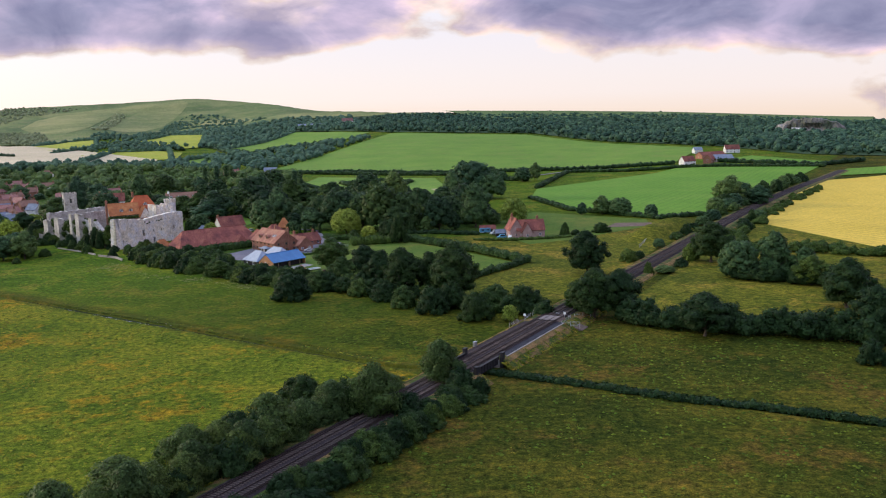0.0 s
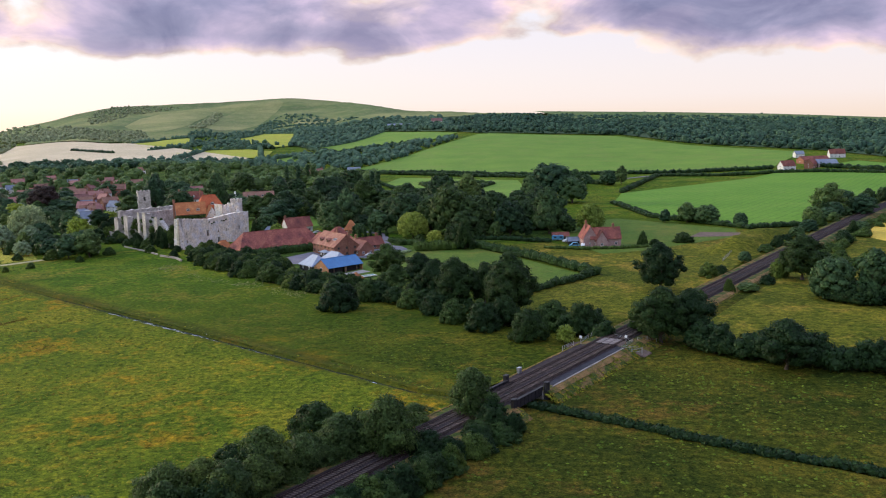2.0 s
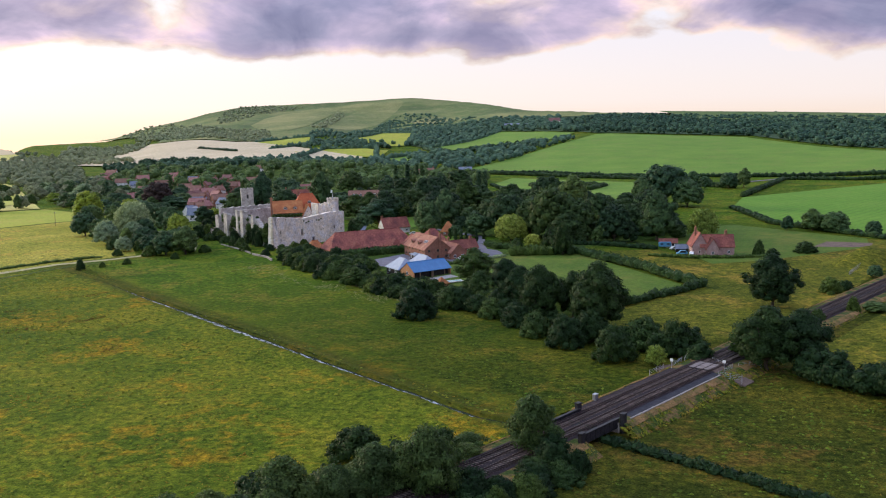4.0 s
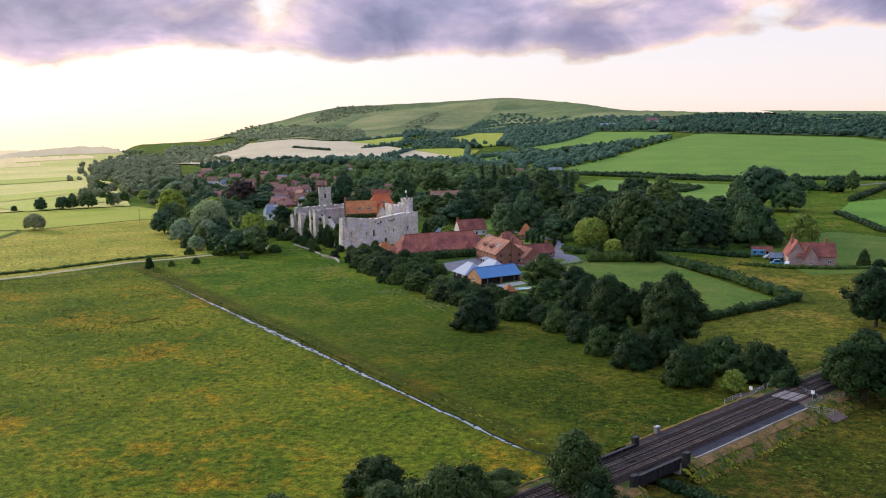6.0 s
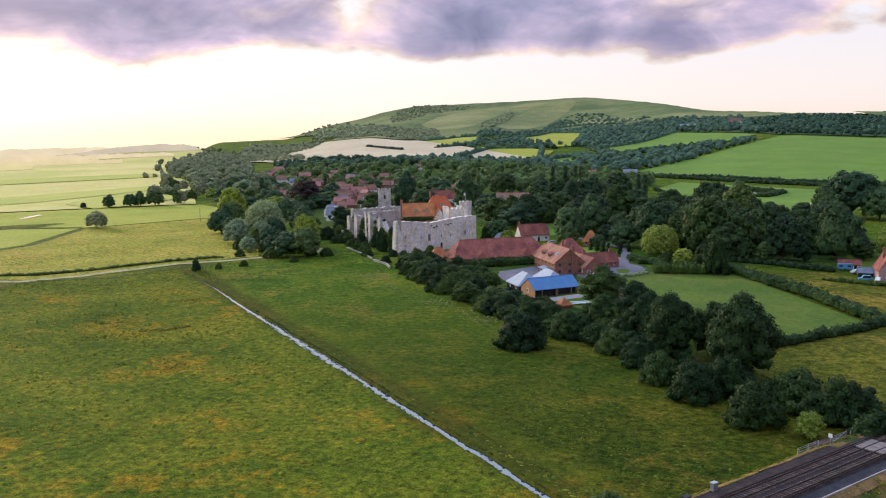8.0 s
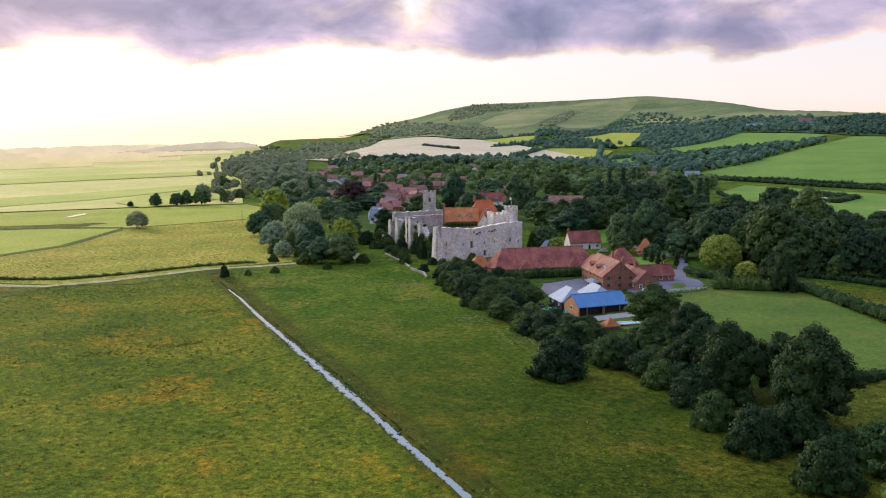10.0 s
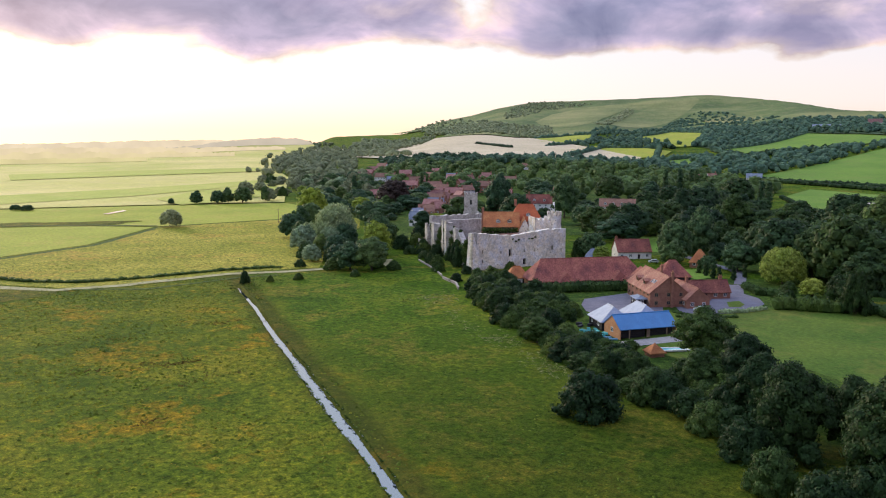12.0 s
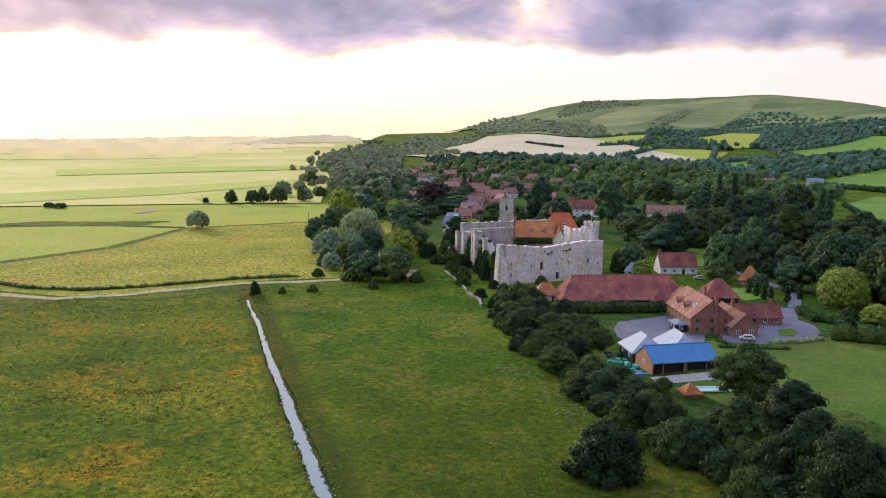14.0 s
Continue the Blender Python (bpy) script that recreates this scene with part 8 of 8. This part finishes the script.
hedge([(18, 440), (-5, 452), (-20, 455)], 2.6, 2.2, "garden hedge behind the cottage")
hedge([(-65, 386), (-50, 395)], 1.6, 1.0, "low box hedge by the lawn", LEAF_MID)
hedge([(-68, 392), (-60, 389)], 1.2, 0.9, "low box hedge by the farmhouse", LEAF_MID)
hedge([(-225, 1118), (7, 1018), (170, 1008), (262, 985)], 6, 4.5, "roadside hedge below the pasture", density=6)
hedge([(-218, 1108), (10, 975), (60, 862), (82, 840)], 6, 4.5, "roadside hedge above the pond fields", density=6)
hedge([(82, 742), (140, 960), (256, 930), (386, 876)], 5, 4, "hedge along the crop field", density=6)
hedge([(66, 645), (80, 550), (122, 487), (160, 500)], 4, 3, "hedge round the green crop", density=8)
hedge([(-142, 893), (-120, 830), (-97, 757), (-16, 664)], 4, 3, "hedge round the pond enclosure", density=8)
hedge([(-403, 1612), (-337, 1502), (-186, 1620)], 9, 9, "tall tree hedge between hill fields", density=3)
hedge([(310, 982), (384, 890), (450, 930)], 6, 5, "hedge at the field end", density=4)
hedge([(-700, 1800), (-560, 1720), (-480, 1640)], 8, 7, "hedge along the hill foot", density=3)
hedge([(-760, 1560), (-880, 1640)], 9, 6, "short dark hedge in the stubble", density=3)
hedge([(-100, 880), (-60, 900), (-30, 870), (-40, 820), (-85, 830), (-100, 880)], 6, 4, "reeds and willows round a small pond", density=8)

hedge([(11, 193.5), (26, 184.5), (47, 171), (66, 161.5), (90, 148)], 2.6, 1.3, "dark reedy growth along the far ditch", density=60, ragged=0.35)
for ring in ([(-662, 1894), (-673, 2195), (-551, 2077), (-463, 1697)], [(-569, 1380), (-602, 1615), (-505, 1637), (-435, 1421)], [(-853, 1842), (-851, 2004), (-787, 2013), (-677, 1733), (-718, 1624)], [(-337, 1500), (-403, 1610), (-329, 1987)], [(-733, 2449), (-544, 2446)], [(-371, 1279), (-417, 1363), (-377, 1482), (-337, 1340)]):
    hedge(ring, 9, 8, "thick tree-grown hedge between hill foot fields", LEAF_FAR, density=3, ragged=0.5)

# ---- rough grass: tussocks, dry drifts, reeds along the ditch ----


def tufts(name, places, lo, hi, material, label):
    n = len(places)
    P = np.array([(x, y, terrain(x, y) - 0.05) for x, y in places])
    V, F = [], []
    turn = RNG.uniform(0, 6.28, n)
    big = RNG.uniform(lo, hi, n)
    for k in range(6):
        a = turn + k * 1.047 + RNG.uniform(-0.3, 0.3, n)
        s = big * RNG.uniform(0.75, 1.25, n)
        d = np.stack([np.cos(a), np.sin(a), np.zeros(n)], 1) * s[:, None]
        e = np.stack([-np.sin(a), np.cos(a), np.zeros(n)], 1) * s[:, None]
        up = np.zeros((n, 3))
        up[:, 2] = s * RNG.uniform(0.16, 0.42, n)
        base = P + e * 0.2
        V.append(np.stack([base - d * 0.6, base + d * 0.6, base + up + e * RNG.uniform(0.2, 0.7, n)[:, None]], 1).reshape(-1, 3))
        F += [(3 * i + 3 * n * k, 3 * i + 1 + 3 * n * k, 3 * i + 2 + 3 * n * k) for i in range(n)]
    return tagged(raw(name, np.concatenate(V).tolist(), F, material), label, "grass", kind="stuff")


def hummocks(name, places, lo, hi, material, label):
    """Low rounded grass clumps with uneven rims."""
    n = len(places)
    P = np.array([(x, y, terrain(x, y)) for x, y in places])
    r = RNG.uniform(lo, hi, n)
    k = 7
    a = RNG.uniform(0, 6.28, n)[:, None] + np.arange(k)[None, :] * 6.2832 / k
    rim = r[:, None] * RNG.uniform(0.7, 1.25, (n, k))
    ring = np.stack([P[:, 0, None] + rim * np.cos(a), P[:, 1, None] + rim * np.sin(a), np.repeat(P[:, 2, None] - 0.12, k, 1)], 2)
    top = P + np.stack([RNG.normal(0, 0.15, n) * r, RNG.normal(0, 0.15, n) * r, r * RNG.uniform(0.28, 0.55, n)], 1)
    V = np.concatenate([ring, top[:, None, :]], 1).reshape(-1, 3)
    F = [(i * (k + 1) + j, i * (k + 1) + (j + 1) % k, i * (k + 1) + k) for i in range(n) for j in range(k)]
    return tagged(raw(name, V.tolist(), F, material), label, "grass", kind="stuff")


def marsh_places(count, keep):
    out = []
    while len(out) < count:
        x, y = RNG.uniform(-330, 110), RNG.uniform(105, 425)
        rel = Vector((x, y)) - DITCH_O
        u, v = rel.dot(DITCH_U), rel.dot(DITCH_V)
        n = x * RAIL_N.x + y * RAIL_N.y + 91
        edge = y + 0.98 * x
        if abs(v - ditch_line(u)) < 2.2 or abs(n) < 10 or edge > 235 and n < 0 or y + 0.55 * x > 285 and n > 0:
            continue
        if keep(x, y):
            out.append((x, y))
    return out


hummocks("grass_tussocks", marsh_places(15000, lambda x, y: noise.noise((x * 0.03, y * 0.03, 1)) + noise.noise((x * 0.2, y * 0.2, 5)) * 0.8 > RNG.uniform(-0.35, 0.45) and (x + 15.4) * 0.5988 + (y - 204.3) * 0.8008 < 4 and x * RAIL_N.x + y * RAIL_N.y + 91 < 0), 0.25, 0.75, TUFT, "green and straw grass tussocks over the marsh")
hummocks("meadow_tussocks", marsh_places(9000, lambda x, y: noise.noise((x * 0.03, y * 0.03, 1)) + noise.noise((x * 0.2, y * 0.2, 5)) * 0.8 > RNG.uniform(-0.35, 0.45) and (x + 15.4) * 0.5988 + (y - 204.3) * 0.8008 > 2 or noise.noise((x * 0.2, y * 0.2, 5)) > 0 and x * RAIL_N.x + y * RAIL_N.y + 91 > 0), 0.25, 0.75, WET_TUFT, "dark green tussocks over the wet meadow")
tufts("dry_seed_heads", marsh_places(12000, lambda x, y: noise.noise((x * 0.028, y * 0.028, 8)) + noise.noise((x * 0.12, y * 0.12, 3)) * 0.6 > 0.25 + RNG.uniform(-0.2, 0.2)), 0.18, 0.46, DOCK, "drifts of dry ochre seed heads")
bank = []
for i in range(3000):
    u = RNG.uniform(-150, 256)
    v = ditch_line(u) + RNG.choice((-1, 1)) * (1.25 + abs(RNG.normal(0, 0.9)))
    p = DITCH_O + DITCH_U * u + DITCH_V * v
    bank.append((p.x, p.y))
flecks = []
for i in range(420):
    u = RNG.normal(105, 26) if i % 3 else RNG.uniform(30, 230)
    p = DITCH_O + DITCH_U * u + DITCH_V * (ditch_line(u) - 1.5 - abs(RNG.normal(0, 0.5)) if i % 5 else ditch_line(u) + RNG.uniform(1.4, 2.4))
    flecks.append((p.x, p.y))
tufts("ditch_flowers", flecks, 0.08, 0.24, WHITE_FLOWER, "white flowering weed along the ditch edge")
tufts("ditch_reeds", bank, 0.22, 0.55, SEDGE, "dark reeds and sedge along the ditch")


side = []
for i in range(5200):
    s = RNG.uniform(178, 330) if i % 3 else RNG.uniform(60, 168)
    p = rail_at(s, RNG.uniform(6.2, 9.6) if i % 2 else RNG.uniform(-9.3, -5.7))
    side.append((p.x, p.y, s))


def bank_tufts(name, places, lo, hi, material, label):
    ob = tufts(name, [(x, y) for x, y, _ in places], lo, hi, material, label)
    for v in ob.data.vertices:
        n = abs(v.co.x * RAIL_N.x + v.co.y * RAIL_N.y + 91)
        v.co.z += lerp(n, [5.7, 6.4, 9.6], [2.0, 1.8, 0.0]) - terrain(v.co.x, v.co.y)


bank_tufts("bank_grass", [q for i, q in enumerate(side) if i % 5 < 3], 0.3, 0.8, TUFT, "rank green grass on the embankment")
bank_tufts("dry_bank_grass", [q for i, q in enumerate(side) if i % 5 > 2], 0.25, 0.6, DOCK, "dry orange grass on the embankment")


def drift(x0, y0, sx, sy, turn, n):
    c, q = math.cos(radians(turn)), math.sin(radians(turn))
    out = []
    for a, b in zip(RNG.normal(0, 1, n), RNG.normal(0, 1, n)):
        x, y = x0 + a * sx * c - b * sy * q, y0 + a * sx * q + b * sy * c
        if noise.noise((x * 0.12, y * 0.12, 2)) > -0.1:
            out.append((x, y))
    return out


tufts("seeding_weeds", drift(-146, 375, 7, 5, 130, 700) + drift(-98, 336, 6, 3, 135, 420) + drift(-74, 318, 7, 3, 140, 420) + drift(-120, 352, 9, 3, 135, 300), 0.3, 0.75, SEEDY, "pale drifts of seeding weeds below the scrub")
DOCK_STANDS = ((-160, 262, 7, 1.6, 60, 260), (-150, 275, 6, 1.6, 60, 260), (-136, 276, 4, 1.6, 60, 150), (-139, 258, 6, 1.6, 70, 160), (-178, 310, 8, 1.8, 60, 200), (-190, 272, 9, 2.0, 60, 220), (-122, 240, 5, 1.4, 50, 130), (-104, 296, 5, 2.5, 40, 160), (-84, 286, 4, 2.5, 40, 120), (-120, 312, 6, 2.4, 50, 160), (62, 186, 9, 4, -25, 320), (44, 196, 6, 3, -25, 160), (88, 178, 7, 3, -25, 200), (30, 168, 5, 3, 10, 90), (54, 140, 8, 4, 20, 120), (24, 142, 8, 4, 0, 120))
tufts("brown_docks", [q for x, y, a, b, turn, n in DOCK_STANDS for q in drift(x, y, a, b, turn, n)], 0.22, 0.5, BROWN_DOCK, "dark brown stands of dock among the grass")
tufts("brown_rushes", drift(-262, 398, 20, 12, 70, 3400) + drift(-300, 380, 22, 9, 60, 500) + drift(-240, 392, 9, 7, 60, 400), 0.25, 0.6, RUSHES, "brown rushes standing in the sunlit pasture")
# ---- railway sleepers, one by one where the line is in the open ----


def sleepers():
    me = bpy.data.meshes.new("sleeper")
    bm = box(bmesh.new(), -0.13, 0.13, -1.3, 1.3, 0.0, 0.15, bevel=0.02)
    bm.to_mesh(me)
    bm.free()
    me.materials.append(SLEEPER)
    tracks = [o for o in scene.objects if o.name.split(".")[0] == "railway_track"]
    ang = math.degrees(math.atan2(RAIL_D.y, RAIL_D.x))
    for t, c in zip(tracks, TRACK_C):
        for k in range(140):
            s = 140 + k * 0.72
            if 221.3 < s < 226.7:
                continue
            p = rail_at(s, c)
            ob = new("sleeper", me)
            ob.parent, ob.matrix_basis = t, pose(p.x, p.y, TOP - 0.03, 0, 0, ang)
        bm = bmesh.new()
        for s in [30 + i * 0.72 for i in range(153)] + [241 + i * 0.8 for i in range(420)]:
            p = rail_at(s, c)
            z = TOP - 0.03 + max(0.0, terrain(p.x, p.y) - 1.0)
            box(bm, -0.13, 0.13, -1.3, 1.3, 0, 0.15, m=pose(p.x, p.y, z, 0, 0, ang))
        tagged(part("buried_sleeper", bm, SLEEPER, t), kind="stuff")


sleepers()
